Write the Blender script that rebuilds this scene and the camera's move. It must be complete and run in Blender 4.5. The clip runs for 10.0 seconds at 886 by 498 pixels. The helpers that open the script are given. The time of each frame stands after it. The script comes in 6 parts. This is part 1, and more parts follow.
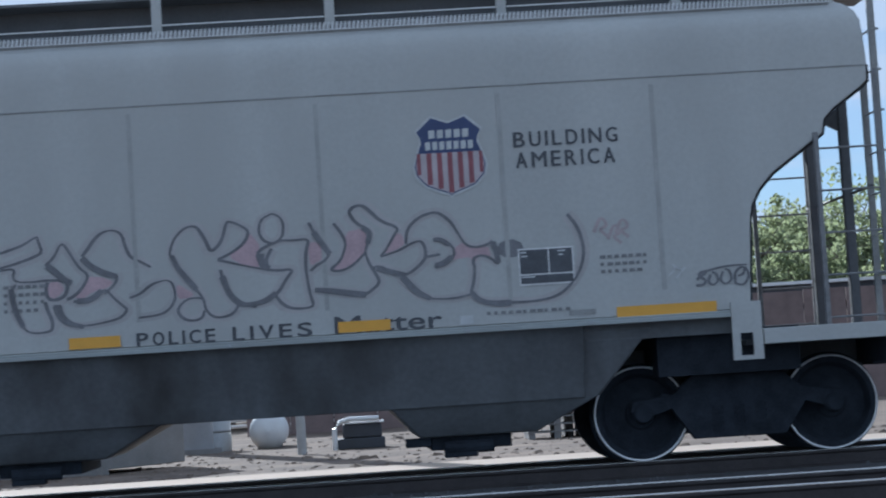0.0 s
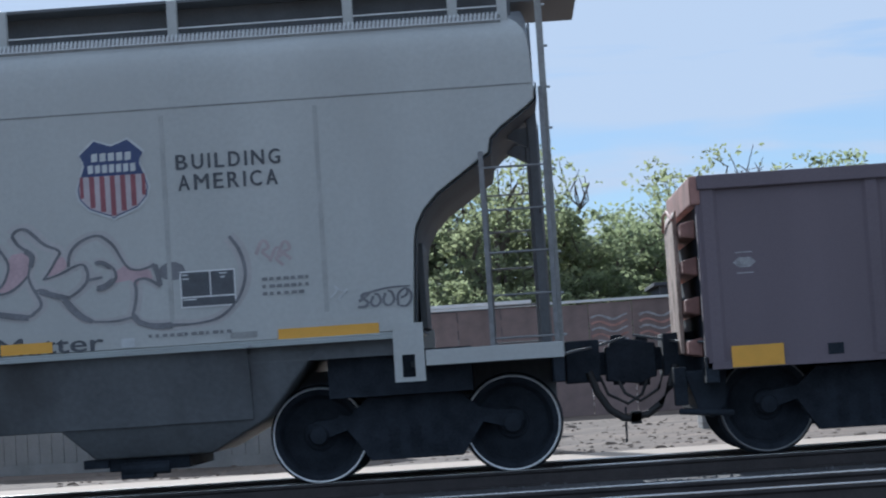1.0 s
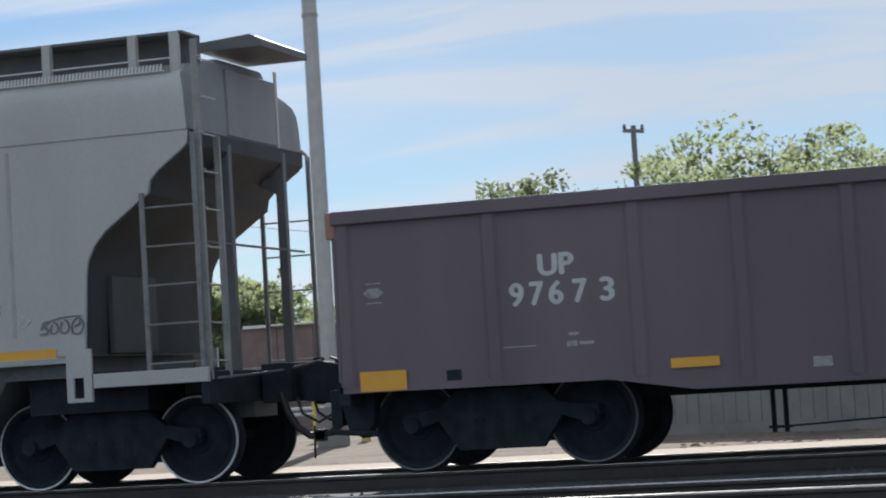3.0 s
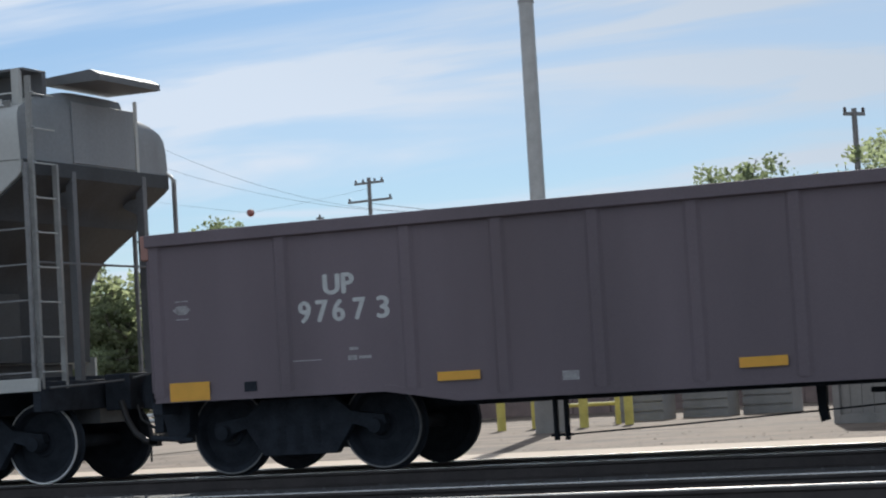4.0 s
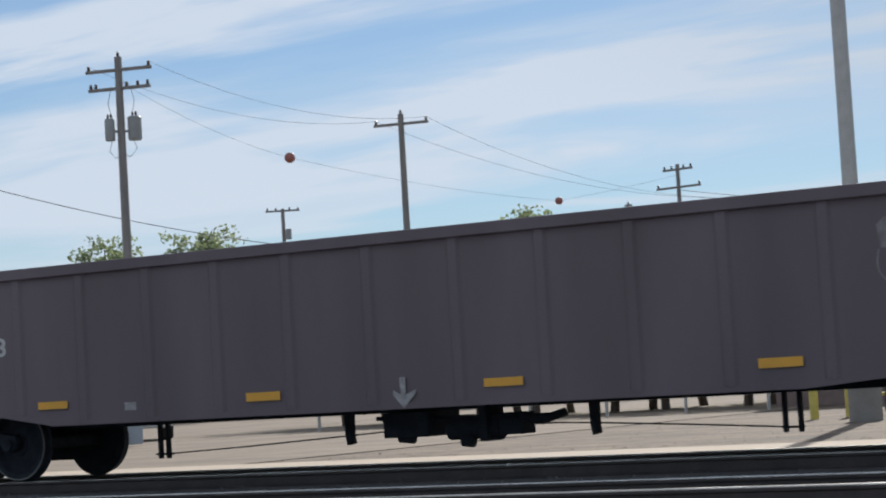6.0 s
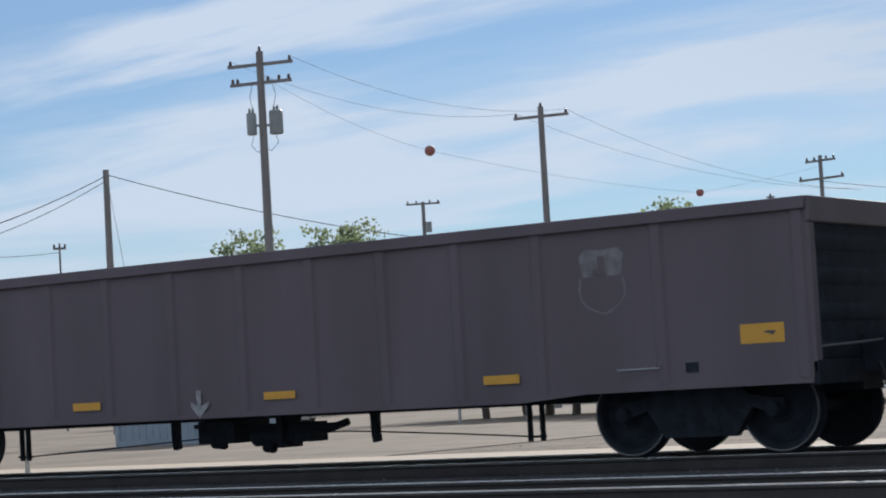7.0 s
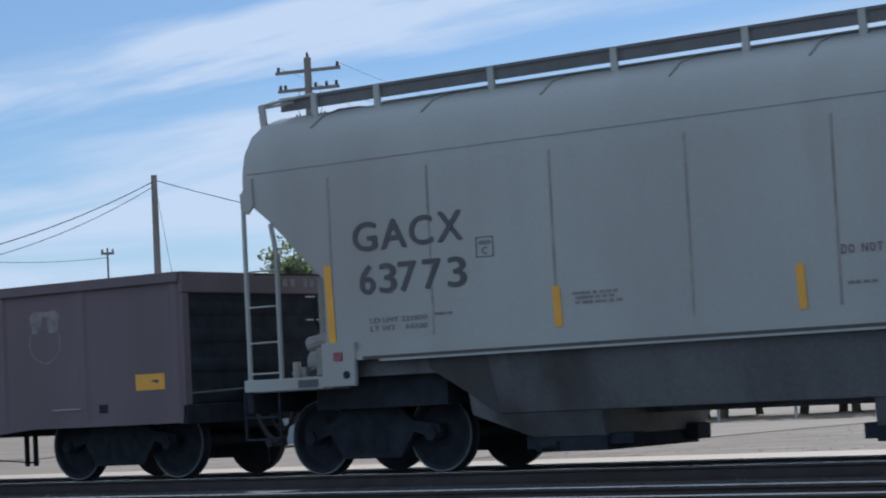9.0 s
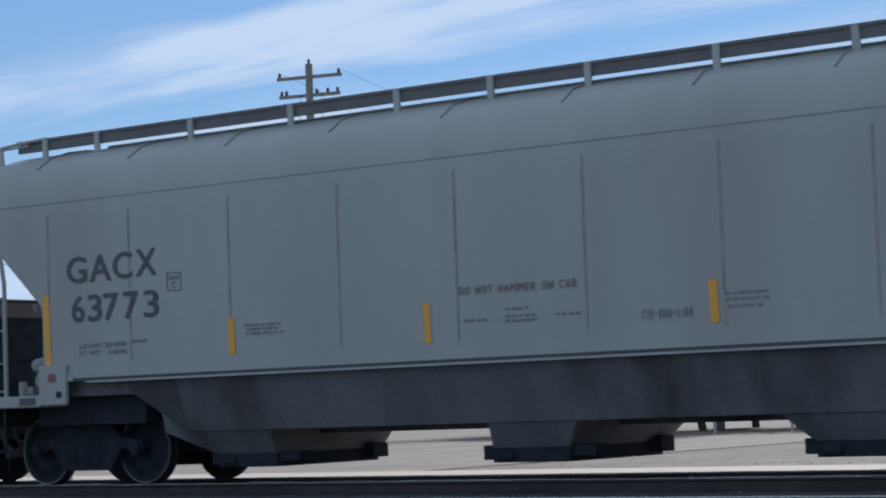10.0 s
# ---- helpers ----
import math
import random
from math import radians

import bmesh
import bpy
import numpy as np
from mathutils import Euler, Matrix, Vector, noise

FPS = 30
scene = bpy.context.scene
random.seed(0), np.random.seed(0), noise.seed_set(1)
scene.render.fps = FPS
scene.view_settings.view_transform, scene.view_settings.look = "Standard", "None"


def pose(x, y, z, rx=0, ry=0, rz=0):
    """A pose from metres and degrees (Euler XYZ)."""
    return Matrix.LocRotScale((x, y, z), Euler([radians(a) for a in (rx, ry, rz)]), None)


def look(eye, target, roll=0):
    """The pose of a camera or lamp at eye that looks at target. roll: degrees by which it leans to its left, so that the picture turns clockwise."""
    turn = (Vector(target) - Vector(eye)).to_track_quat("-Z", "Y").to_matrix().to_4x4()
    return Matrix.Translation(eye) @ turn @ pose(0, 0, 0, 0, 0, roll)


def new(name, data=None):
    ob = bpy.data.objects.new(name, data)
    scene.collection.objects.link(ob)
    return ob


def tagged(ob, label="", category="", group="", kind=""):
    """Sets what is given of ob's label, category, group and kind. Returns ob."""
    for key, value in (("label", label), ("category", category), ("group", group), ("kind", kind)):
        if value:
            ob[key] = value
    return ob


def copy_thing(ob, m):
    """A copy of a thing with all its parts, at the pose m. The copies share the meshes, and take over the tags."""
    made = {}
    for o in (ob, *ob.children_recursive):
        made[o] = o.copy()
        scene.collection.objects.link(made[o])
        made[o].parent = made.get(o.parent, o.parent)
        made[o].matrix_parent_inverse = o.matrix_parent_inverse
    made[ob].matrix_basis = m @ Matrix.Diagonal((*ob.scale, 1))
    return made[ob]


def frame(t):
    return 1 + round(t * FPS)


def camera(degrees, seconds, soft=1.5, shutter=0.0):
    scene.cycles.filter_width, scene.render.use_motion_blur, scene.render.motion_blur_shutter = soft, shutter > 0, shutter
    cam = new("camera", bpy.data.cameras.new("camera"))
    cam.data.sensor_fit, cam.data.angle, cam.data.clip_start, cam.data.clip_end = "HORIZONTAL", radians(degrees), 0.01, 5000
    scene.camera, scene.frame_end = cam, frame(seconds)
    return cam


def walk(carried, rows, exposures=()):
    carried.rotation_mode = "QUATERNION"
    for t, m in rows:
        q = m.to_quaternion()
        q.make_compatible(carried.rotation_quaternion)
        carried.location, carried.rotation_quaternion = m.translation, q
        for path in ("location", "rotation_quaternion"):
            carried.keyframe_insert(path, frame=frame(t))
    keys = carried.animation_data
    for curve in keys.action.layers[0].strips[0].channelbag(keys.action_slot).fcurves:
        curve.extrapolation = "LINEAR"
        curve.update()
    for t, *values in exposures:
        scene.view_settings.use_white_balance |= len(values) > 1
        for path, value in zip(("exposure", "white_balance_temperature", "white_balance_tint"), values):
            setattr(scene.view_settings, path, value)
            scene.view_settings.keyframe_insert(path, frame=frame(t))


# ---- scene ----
# The camera stands on one spot, low beside the line, and pans to its left.
# x runs along the track, y away from the eye, z is 0 at the rail heads.
EYE = (0.0, 0.0, 0.87)
cam = camera(22.63, 10.0, soft=2.0, shutter=0.15)
TURNS = [  # seconds, pitch, roll, yaw
    (0.0, 3.398, 3.659, -2.738),
    (0.5, 3.447, 3.643, -0.796),
    (1.0, 3.409, 3.774, 1.724),
    (1.5, 3.427, 3.756, 5.493),
    (2.0, 3.451, 3.617, 9.201),
    (2.5, 3.536, 3.446, 13.94),
    (3.0, 3.441, 3.425, 17.717),
    (3.2, 3.391, 3.324, 19.016),
    (4.3, 3.458, 3.449, 24.568),
    (4.5, 3.478, 3.451, 25.27),
    (5.0, 3.546, 3.305, 27.204),
    (5.5, 3.591, 3.359, 29.251),
    (6.0, 3.56, 3.329, 31.354),
    (6.2, 3.54, 3.324, 32.235),
    (7.3, 3.628, 3.165, 35.576),
    (7.5, 3.666, 3.109, 35.815),
    (8.0, 3.721, 3.039, 36.09),
    (8.5, 3.747, 3.021, 36.163),
    (9.0, 3.81, 2.911, 36.181),
    (9.5, 3.873, 2.867, 36.196),
    (9.8, 3.905, 2.79, 36.19),
    (9.9, 3.935, 2.62, 36.16),
    (10.0, 4.023, 2.071, 36.092),
]
walk(cam, [(t, pose(*EYE, 90 + p, r, y)) for t, p, r, y in TURNS], exposures=[(0.0, 0.53, 5000, 8), (1.5, 0.53, 5200, 8), (3.0, 0.54, 5750, 8), (6.0, 0.38, 5800, 8), (7.5, 0.34, 5450, 8), (9.0, 0.33, 5200, 8), (10.0, 0.32, 5150, 8)])

# ---- light ----
SUN_AZ, SUN_EL = 16.0, 28.0  # degrees to the left of straight across the track, and up
CLOUD_AZ = 93.0  # the way in which the streaks of cloud run, degrees to the left
world = bpy.data.worlds.new("sky")
scene.world = world
world.use_nodes = True
wn, wl = world.node_tree.nodes, world.node_tree.links.new


def wmath(op, a, b=None, c=None):
    n = wn.new("ShaderNodeMath")
    n.operation = op
    for i, v in enumerate((a, b, c)):
        if v is None:
            continue
        if isinstance(v, (int, float)):
            n.inputs[i].default_value = v
        else:
            wl(v, n.inputs[i])
    return n.outputs[0]


sky = wn.new("ShaderNodeTexSky")
sky.sky_type, sky.sun_disc = "NISHITA", False
sky.sun_elevation, sky.sun_rotation = radians(SUN_EL), radians(-SUN_AZ)
sky.air_density, sky.dust_density, sky.ozone_density = 1.0, 0.05, 4.0
# Thin high cloud in long streaks, laid on a flat layer overhead so that it runs together towards the horizon.
tc = wn.new("ShaderNodeTexCoord")
sep = wn.new("ShaderNodeSeparateXYZ")
wl(tc.outputs["Generated"], sep.inputs[0])
up = wmath("ADD", wmath("MAXIMUM", sep.outputs[2], 0.0), 0.11)
px, py = wmath("DIVIDE", sep.outputs[0], up), wmath("DIVIDE", sep.outputs[1], up)
ca, sa = math.cos(radians(CLOUD_AZ)), math.sin(radians(CLOUD_AZ))
along = wmath("ADD", wmath("MULTIPLY", px, -sa), wmath("MULTIPLY", py, ca))
across = wmath("ADD", wmath("MULTIPLY", px, ca), wmath("MULTIPLY", py, sa))
comb = wn.new("ShaderNodeCombineXYZ")
wl(wmath("MULTIPLY", along, 0.3), comb.inputs[0])
wl(wmath("MULTIPLY", across, 0.62), comb.inputs[1])
comb.inputs[2].default_value = 4.3
big, fine = wn.new("ShaderNodeTexNoise"), wn.new("ShaderNodeTexNoise")
for n, sc, det, rgh in ((big, 1.5, 6, 0.55), (fine, 3.0, 7, 0.52)):
    n.inputs["Scale"].default_value, n.inputs["Detail"].default_value, n.inputs["Roughness"].default_value = sc, det, rgh
    n.inputs["Distortion"].default_value = 0.5
    wl(comb.outputs[0], n.inputs["Vector"])


def wstep(v, lo, hi):
    n = wn.new("ShaderNodeMapRange")
    n.interpolation_type = "SMOOTHSTEP"
    n.inputs[1].default_value, n.inputs[2].default_value = lo, hi
    wl(v, n.inputs[0])
    return n.outputs[0]


# One broad bank, a thinner streak above it, wisps near the horizon and loose unseen cloud overhead.
lane = wmath("ADD", across, wmath("MULTIPLY", wmath("SUBTRACT", big.outputs["Fac"], 0.5), 1.7))
bank_c = wmath("SUBTRACT", wstep(lane, 3.1, 3.5), wmath("MULTIPLY", wstep(lane, 4.15, 4.9), 0.9))
streak_c = wmath("MULTIPLY", wmath("SUBTRACT", wstep(lane, 2.66, 2.86), wstep(lane, 2.92, 3.1)), 0.85)
wisp_c = wmath("MULTIPLY", wmath("MULTIPLY", wstep(fine.outputs["Fac"], 0.45, 0.65), wstep(lane, 4.5, 4.9)), 0.6)
# Overhead cloud is out of view and thickened to raise the ambient light.
over_c = wmath("MULTIPLY", wmath("ADD", 0.35, wmath("MULTIPLY", wstep(big.outputs["Fac"], 0.40, 0.58), 0.65)), wmath("SUBTRACT", 1.0, wstep(lane, 1.6, 2.6)))
total = wmath("ADD", wmath("ADD", bank_c, streak_c), wmath("ADD", wisp_c, over_c))
thin = wmath("ADD", 0.2, wmath("MULTIPLY", wstep(fine.outputs["Fac"], 0.36, 0.62), 0.84))
veil = wstep(along, 0.5, 1.9)  # the sheet is greyer and hazier to the right
density = wmath("MINIMUM", wmath("ADD", wmath("MULTIPLY", total, thin), wmath("SUBTRACT", 0.3, wmath("MULTIPLY", veil, 0.12))), 0.93)
mixc = wn.new("ShaderNodeMix")
mixc.data_type = "RGBA"
wl(density, mixc.inputs[0])
deep = wn.new("ShaderNodeHueSaturation")
deep.inputs["Saturation"].default_value, deep.inputs["Value"].default_value = 1.0, 0.9
wl(sky.outputs[0], deep.inputs["Color"])
wl(deep.outputs[0], mixc.inputs[6])
tone = wn.new("ShaderNodeMix")
tone.data_type = "RGBA"
wl(veil, tone.inputs[0])
tone.inputs[6].default_value, tone.inputs[7].default_value = (7.3, 7.5, 7.7, 1), (8.9, 9.1, 9.4, 1)
wl(tone.outputs[2], mixc.inputs[7])
wl(mixc.outputs[2], wn["Background"].inputs[0])
wn["Background"].inputs[1].default_value = 0.06
sun = new("sun", bpy.data.lights.new("sun", "SUN"))
sun.data.energy, sun.data.angle, sun.data.color = 4.0, radians(0.5), (1.0, 0.89, 0.74)
sun_dir = Vector((-math.sin(radians(SUN_AZ)) * math.cos(radians(SUN_EL)), math.cos(radians(SUN_AZ)) * math.cos(radians(SUN_EL)), math.sin(radians(SUN_EL))))
sun.matrix_world = look(sun_dir * 50, (0, 0, 0))

# ---- materials ----
def mat(name, color, rough=0.6, metal=0.0, vary=0.25, scale=3.0, fine=40.0, bump=0.15, stain=None, streak=0.0, spread=0.0):
    """Base colour broken up at two scales, with optional stains, vertical streaks and a change from piece to piece."""
    m = bpy.data.materials.new(name)
    m.use_nodes = True
    nt = m.node_tree
    n, link = nt.nodes, nt.links.new
    b = n["Principled BSDF"]
    tc = n.new("ShaderNodeTexCoord")
    big, small = n.new("ShaderNodeTexNoise"), n.new("ShaderNodeTexNoise")
    big.inputs["Scale"].default_value, small.inputs["Scale"].default_value = scale, fine
    big.inputs["Detail"].default_value, small.inputs["Detail"].default_value = 6, 4
    src = tc.outputs["Object"]
    if streak:
        mp = n.new("ShaderNodeMapping")
        mp.inputs["Scale"].default_value = (1, 1, 1 - streak)
        link(src, mp.inputs[0])
        src_big = mp.outputs[0]
    else:
        src_big = src
    link(src_big, big.inputs["Vector"])
    link(src, small.inputs["Vector"])
    ramp = n.new("ShaderNodeValToRGB")
    lo = [c * (1 - vary) for c in color]
    hi = [min(1, c * (1 + vary)) for c in color]
    ramp.color_ramp.elements[0].position, ramp.color_ramp.elements[1].position = 0.3, 0.7
    ramp.color_ramp.elements[0].color, ramp.color_ramp.elements[1].color = (*lo, 1), (*hi, 1)
    mixv = n.new("ShaderNodeMath")
    mixv.operation = "MULTIPLY_ADD"
    mixv.inputs[1].default_value = 0.35
    link(small.outputs["Fac"], mixv.inputs[0])
    sub = n.new("ShaderNodeMath")
    sub.operation = "MULTIPLY"
    sub.inputs[1].default_value = 0.65
    link(big.outputs["Fac"], sub.inputs[0])
    link(sub.outputs[0], mixv.inputs[2])
    link(mixv.outputs[0], ramp.inputs[0])
    col = ramp.outputs[0]
    if stain:
        tex = n.new("ShaderNodeTexNoise")
        tex.inputs["Scale"].default_value, tex.inputs["Detail"].default_value = scale * 0.6, 8
        link(src_big, tex.inputs["Vector"])
        r2 = n.new("ShaderNodeValToRGB")
        r2.color_ramp.elements[0].position, r2.color_ramp.elements[1].position = 0.52, 0.72
        link(tex.outputs["Fac"], r2.inputs[0])
        mx = n.new("ShaderNodeMix")
        mx.data_type = "RGBA"
        link(r2.outputs[0], mx.inputs[0])
        link(col, mx.inputs[6])
        mx.inputs[7].default_value = (*stain, 1)
        col = mx.outputs[2]
    if spread:
        info, hsv = n.new("ShaderNodeObjectInfo"), n.new("ShaderNodeHueSaturation")
        mr = n.new("ShaderNodeMapRange")
        mr.inputs[3].default_value, mr.inputs[4].default_value = 1 - spread, 1 + spread
        link(info.outputs["Random"], mr.inputs[0])
        link(mr.outputs[0], hsv.inputs["Value"])
        link(col, hsv.inputs["Color"])
        col = hsv.outputs[0]
    link(col, b.inputs["Base Color"])
    rr = n.new("ShaderNodeMapRange")
    rr.inputs[3].default_value, rr.inputs[4].default_value = max(0.02, rough - 0.12), min(1, rough + 0.12)
    link(big.outputs["Fac"], rr.inputs[0])
    link(rr.outputs[0], b.inputs["Roughness"])
    b.inputs["Metallic"].default_value = metal
    if bump:
        bp = n.new("ShaderNodeBump")
        bp.inputs["Strength"].default_value, bp.inputs["Distance"].default_value = bump, 0.02
        link(small.outputs["Fac"], bp.inputs["Height"])
        link(bp.outputs[0], b.inputs["Normal"])
    return m


M_GREY = mat("grey_hopper_paint", (0.49, 0.495, 0.47), 0.5, 0.0, 0.12, 1.2, 25, 0.06, (0.45, 0.45, 0.425), 0.75)
M_GREY2 = mat("pale_grey_hopper_paint", (0.395, 0.42, 0.405), 0.42, 0.0, 0.10, 1.0, 25, 0.06, (0.345, 0.355, 0.34), 0.75)
# Stained grey for the underbody, darker than the body paint.
M_BELLY = mat("dark_stained_grey_paint", (0.16, 0.168, 0.174), 0.7, 0.0, 0.3, 1.5, 20, 0.12, (0.055, 0.052, 0.05), 0.6)
M_BROWN = mat("oxide_brown_paint", (0.162, 0.132, 0.148), 0.65, 0.0, 0.3, 0.8, 90, 0.06, (0.138, 0.111, 0.121), 0.8)
# Oxide red lightened for the gondola's sunlit end; fence stripes share it.
M_RIB = mat("lit_rib_and_stripe_red", (0.42, 0.23, 0.19), 0.65, 0.0, 0.25, 3, 30, 0.1, (0.18, 0.09, 0.07))
M_PLATE = mat("scuffed_rust_plate", (0.42, 0.31, 0.25), 0.7, 0.0, 0.45, 5, 40, 0.15, (0.12, 0.07, 0.05))
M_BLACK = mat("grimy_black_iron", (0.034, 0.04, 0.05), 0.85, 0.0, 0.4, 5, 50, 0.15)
M_WHEEL = mat("dirty_wheel_steel", (0.034, 0.04, 0.05), 0.95, 0.0, 0.4, 6, 60, 0.1)
# Hopper end paint, a darker grey than the sides.
M_ENDGREY = mat("darker_hopper_end_paint", (0.25, 0.262, 0.27), 0.6, 0.0, 0.2, 1.5, 25, 0.06, (0.17, 0.17, 0.17), 0.7)
# Duller rim steel for the gondola and the round hopper.
M_DULLRIM = mat("dull_wheel_rim_steel", (0.2, 0.2, 0.2), 0.6, 0.8, 0.2, 8, 60, 0.05)
# Near-black grey that carries the shade under the flat hopper's ends.
M_SLOPE = mat("shade_dark_slope_paint", (0.05, 0.055, 0.06), 0.75, 0.0, 0.35, 1.5, 25, 0.08, (0.03, 0.03, 0.032), 0.6)
M_POST = mat("dark_grey_post_paint", (0.15, 0.155, 0.16), 0.65, 0.0, 0.25, 4, 40, 0.05)
M_RIM = mat("worn_bright_steel", (0.72, 0.72, 0.71), 0.5, 0.7, 0.1, 8, 60, 0.03)
M_RAIL = mat("rusty_rail_steel", (0.06, 0.052, 0.05), 0.85, 0.0, 0.35, 4, 50, 0.15)
M_HEAD = mat("polished_rail_head", (0.66, 0.65, 0.63), 0.22, 1.0, 0.06, 2, 60, 0.02)
M_GALV = mat("galvanised_steel", (0.42, 0.43, 0.43), 0.5, 0.35, 0.15, 5, 40, 0.05)
M_MAST = mat("grey_painted_mast", (0.30, 0.305, 0.31), 0.55, 0.0, 0.12, 2, 30, 0.05)
M_YELLOW = mat("amber_reflective_tape", (0.80, 0.42, 0.05), 0.45, 0.0, 0.08, 6, 60, 0.03)
M_WHITE = mat("white_stencil_paint", (0.58, 0.59, 0.58), 0.6, 0.0, 0.15, 12, 60, 0.03)
M_FADED = mat("worn_white_stencil", (0.36, 0.35, 0.35), 0.7, 0.0, 0.5, 12, 60, 0.03)
M_GHOST = mat("ghost_of_white_stencil", (0.24, 0.225, 0.23), 0.7, 0.0, 0.4, 7, 60, 0.03, (0.12, 0.094, 0.101))
M_INK = mat("black_stencil_paint", (0.095, 0.1, 0.11), 0.6, 0.0, 0.25, 10, 60, 0.03)
M_FAINT = mat("worn_grey_stencil", (0.24, 0.24, 0.24), 0.7, 0.0, 0.3, 10, 60, 0.03)
M_SPRAY = mat("dark_spray_paint", (0.19, 0.19, 0.20), 0.6, 0.0, 0.35, 4, 40, 0.03)
M_PINK = mat("pink_spray_paint", (0.53, 0.385, 0.40), 0.6, 0.0, 0.2, 6, 40, 0.03)
M_HALO = mat("thin_pink_overspray", (0.475, 0.455, 0.44), 0.55, 0.0, 0.12, 2, 25, 0.05, (0.42, 0.41, 0.395))
M_OLDPINK = mat("worn_pink_spray_paint", (0.46, 0.39, 0.385), 0.6, 0.0, 0.2, 6, 40, 0.03)
M_YARD = mat("packed_grey_gravel", (0.24, 0.195, 0.155), 0.95, 0.0, 0.25, 0.5, 8, 0.2, (0.18, 0.15, 0.12))
M_PALEROSE = mat("faded_pinkish_white_enamel", (0.52, 0.46, 0.47), 0.55, 0.0, 0.15, 8, 60, 0.02)
M_BLUE = mat("navy_enamel", (0.055, 0.075, 0.17), 0.5, 0.0, 0.12, 8, 60, 0.02)
M_RED = mat("red_enamel", (0.28, 0.095, 0.11), 0.5, 0.0, 0.2, 8, 60, 0.02)
# Dark grey for parts whose shade is put into the colour.
M_ENDS = mat("shade_dark_end_grey", (0.08, 0.082, 0.082), 0.7, 0.0, 0.25, 2, 30, 0.08)
M_SEAM = mat("weld_seam_grime", (0.31, 0.31, 0.295), 0.7, 0.0, 0.3, 4, 40, 0.05)
M_SEAMA = mat("faint_weld_seam", (0.415, 0.415, 0.395), 0.6, 0.0, 0.2, 4, 40, 0.05)
M_WALK = mat("dark_walkway_steel", (0.14, 0.145, 0.15), 0.6, 0.0, 0.2, 4, 40, 0.05)
M_PEBBLE = mat("pale_yard_pebbles", (0.25, 0.20, 0.16), 0.95, 0.0, 0.4, 5, 40, 0.2)
M_BALLAST = mat("dark_oily_ballast", (0.11, 0.11, 0.112), 0.9, 0.0, 0.5, 6, 30, 0.9)
M_STONE = mat("ballast_stone", (0.11, 0.11, 0.112), 0.9, 0.0, 0.5, 9, 60, 0.3)
M_GROUND = mat("dry_gravel_yard", (0.19, 0.15, 0.117), 0.95, 0.0, 0.5, 0.7, 5, 0.3, (0.12, 0.097, 0.078))
M_PALE = mat("pale_dusty_road", (0.41, 0.325, 0.245), 0.95, 0.0, 0.14, 0.6, 8, 0.3)
for dull in (M_GROUND, M_YARD, M_PEBBLE, M_WHEEL, M_BLACK):
    dull.node_tree.nodes["Principled BSDF"].inputs["Specular IOR Level"].default_value = 0.12
M_TIE = mat("creosoted_timber", (0.055, 0.045, 0.038), 0.85, 0.0, 0.4, 4, 40, 0.3, spread=0.3)
M_WOOD = mat("weathered_pole_timber", (0.24, 0.23, 0.225), 0.85, 0.0, 0.3, 4, 40, 0.2, streak=0.8)
M_CAN = mat("transformer_grey", (0.30, 0.32, 0.33), 0.5, 0.0, 0.1, 4, 40, 0.03)
M_PORC = mat("brown_porcelain", (0.08, 0.06, 0.055), 0.3, 0.0, 0.1, 9, 40, 0.0)
M_WIRE = mat("aluminium_cable", (0.16, 0.16, 0.17), 0.85, 0.0, 0.1, 9, 40, 0.0)
M_BALL = mat("faded_orange_marker", (0.36, 0.14, 0.12), 0.5, 0.0, 0.15, 6, 40, 0.02)
M_TANK = mat("white_tank_enamel", (0.70, 0.71, 0.70), 0.4, 0.0, 0.08, 4, 40, 0.03)
M_BOLLARD = mat("faded_yellow_paint", (0.55, 0.48, 0.12), 0.6, 0.0, 0.2, 5, 40, 0.05)
M_CONC = mat("grey_weathered_concrete", (0.24, 0.235, 0.225), 0.85, 0.0, 0.2, 2, 30, 0.2)
M_ROSE = mat("faded_pink_boards", (0.22, 0.165, 0.15), 0.85, 0.0, 0.25, 2.5, 30, 0.1, spread=0.15)
M_CONT = mat("pale_blue_container_paint", (0.30, 0.36, 0.42), 0.6, 0.0, 0.15, 2, 30, 0.08)
M_DARKBOX = mat("dark_painted_steel", (0.055, 0.06, 0.07), 0.7, 0.0, 0.25, 3, 30, 0.1)
M_ROOF = mat("white_roof_and_edge", (0.75, 0.75, 0.73), 0.6, 0.0, 0.1, 3, 30, 0.05)
M_TYRE = mat("tyre_rubber", (0.03, 0.03, 0.03), 0.85, 0.0, 0.3, 8, 50, 0.1)
M_RUBBER = mat("black_hose_rubber", (0.03, 0.03, 0.03), 0.55, 0.0, 0.2, 8, 50, 0.05)
M_BARK = mat("grey_brown_bark", (0.13, 0.105, 0.085), 0.9, 0.0, 0.35, 6, 40, 0.4)


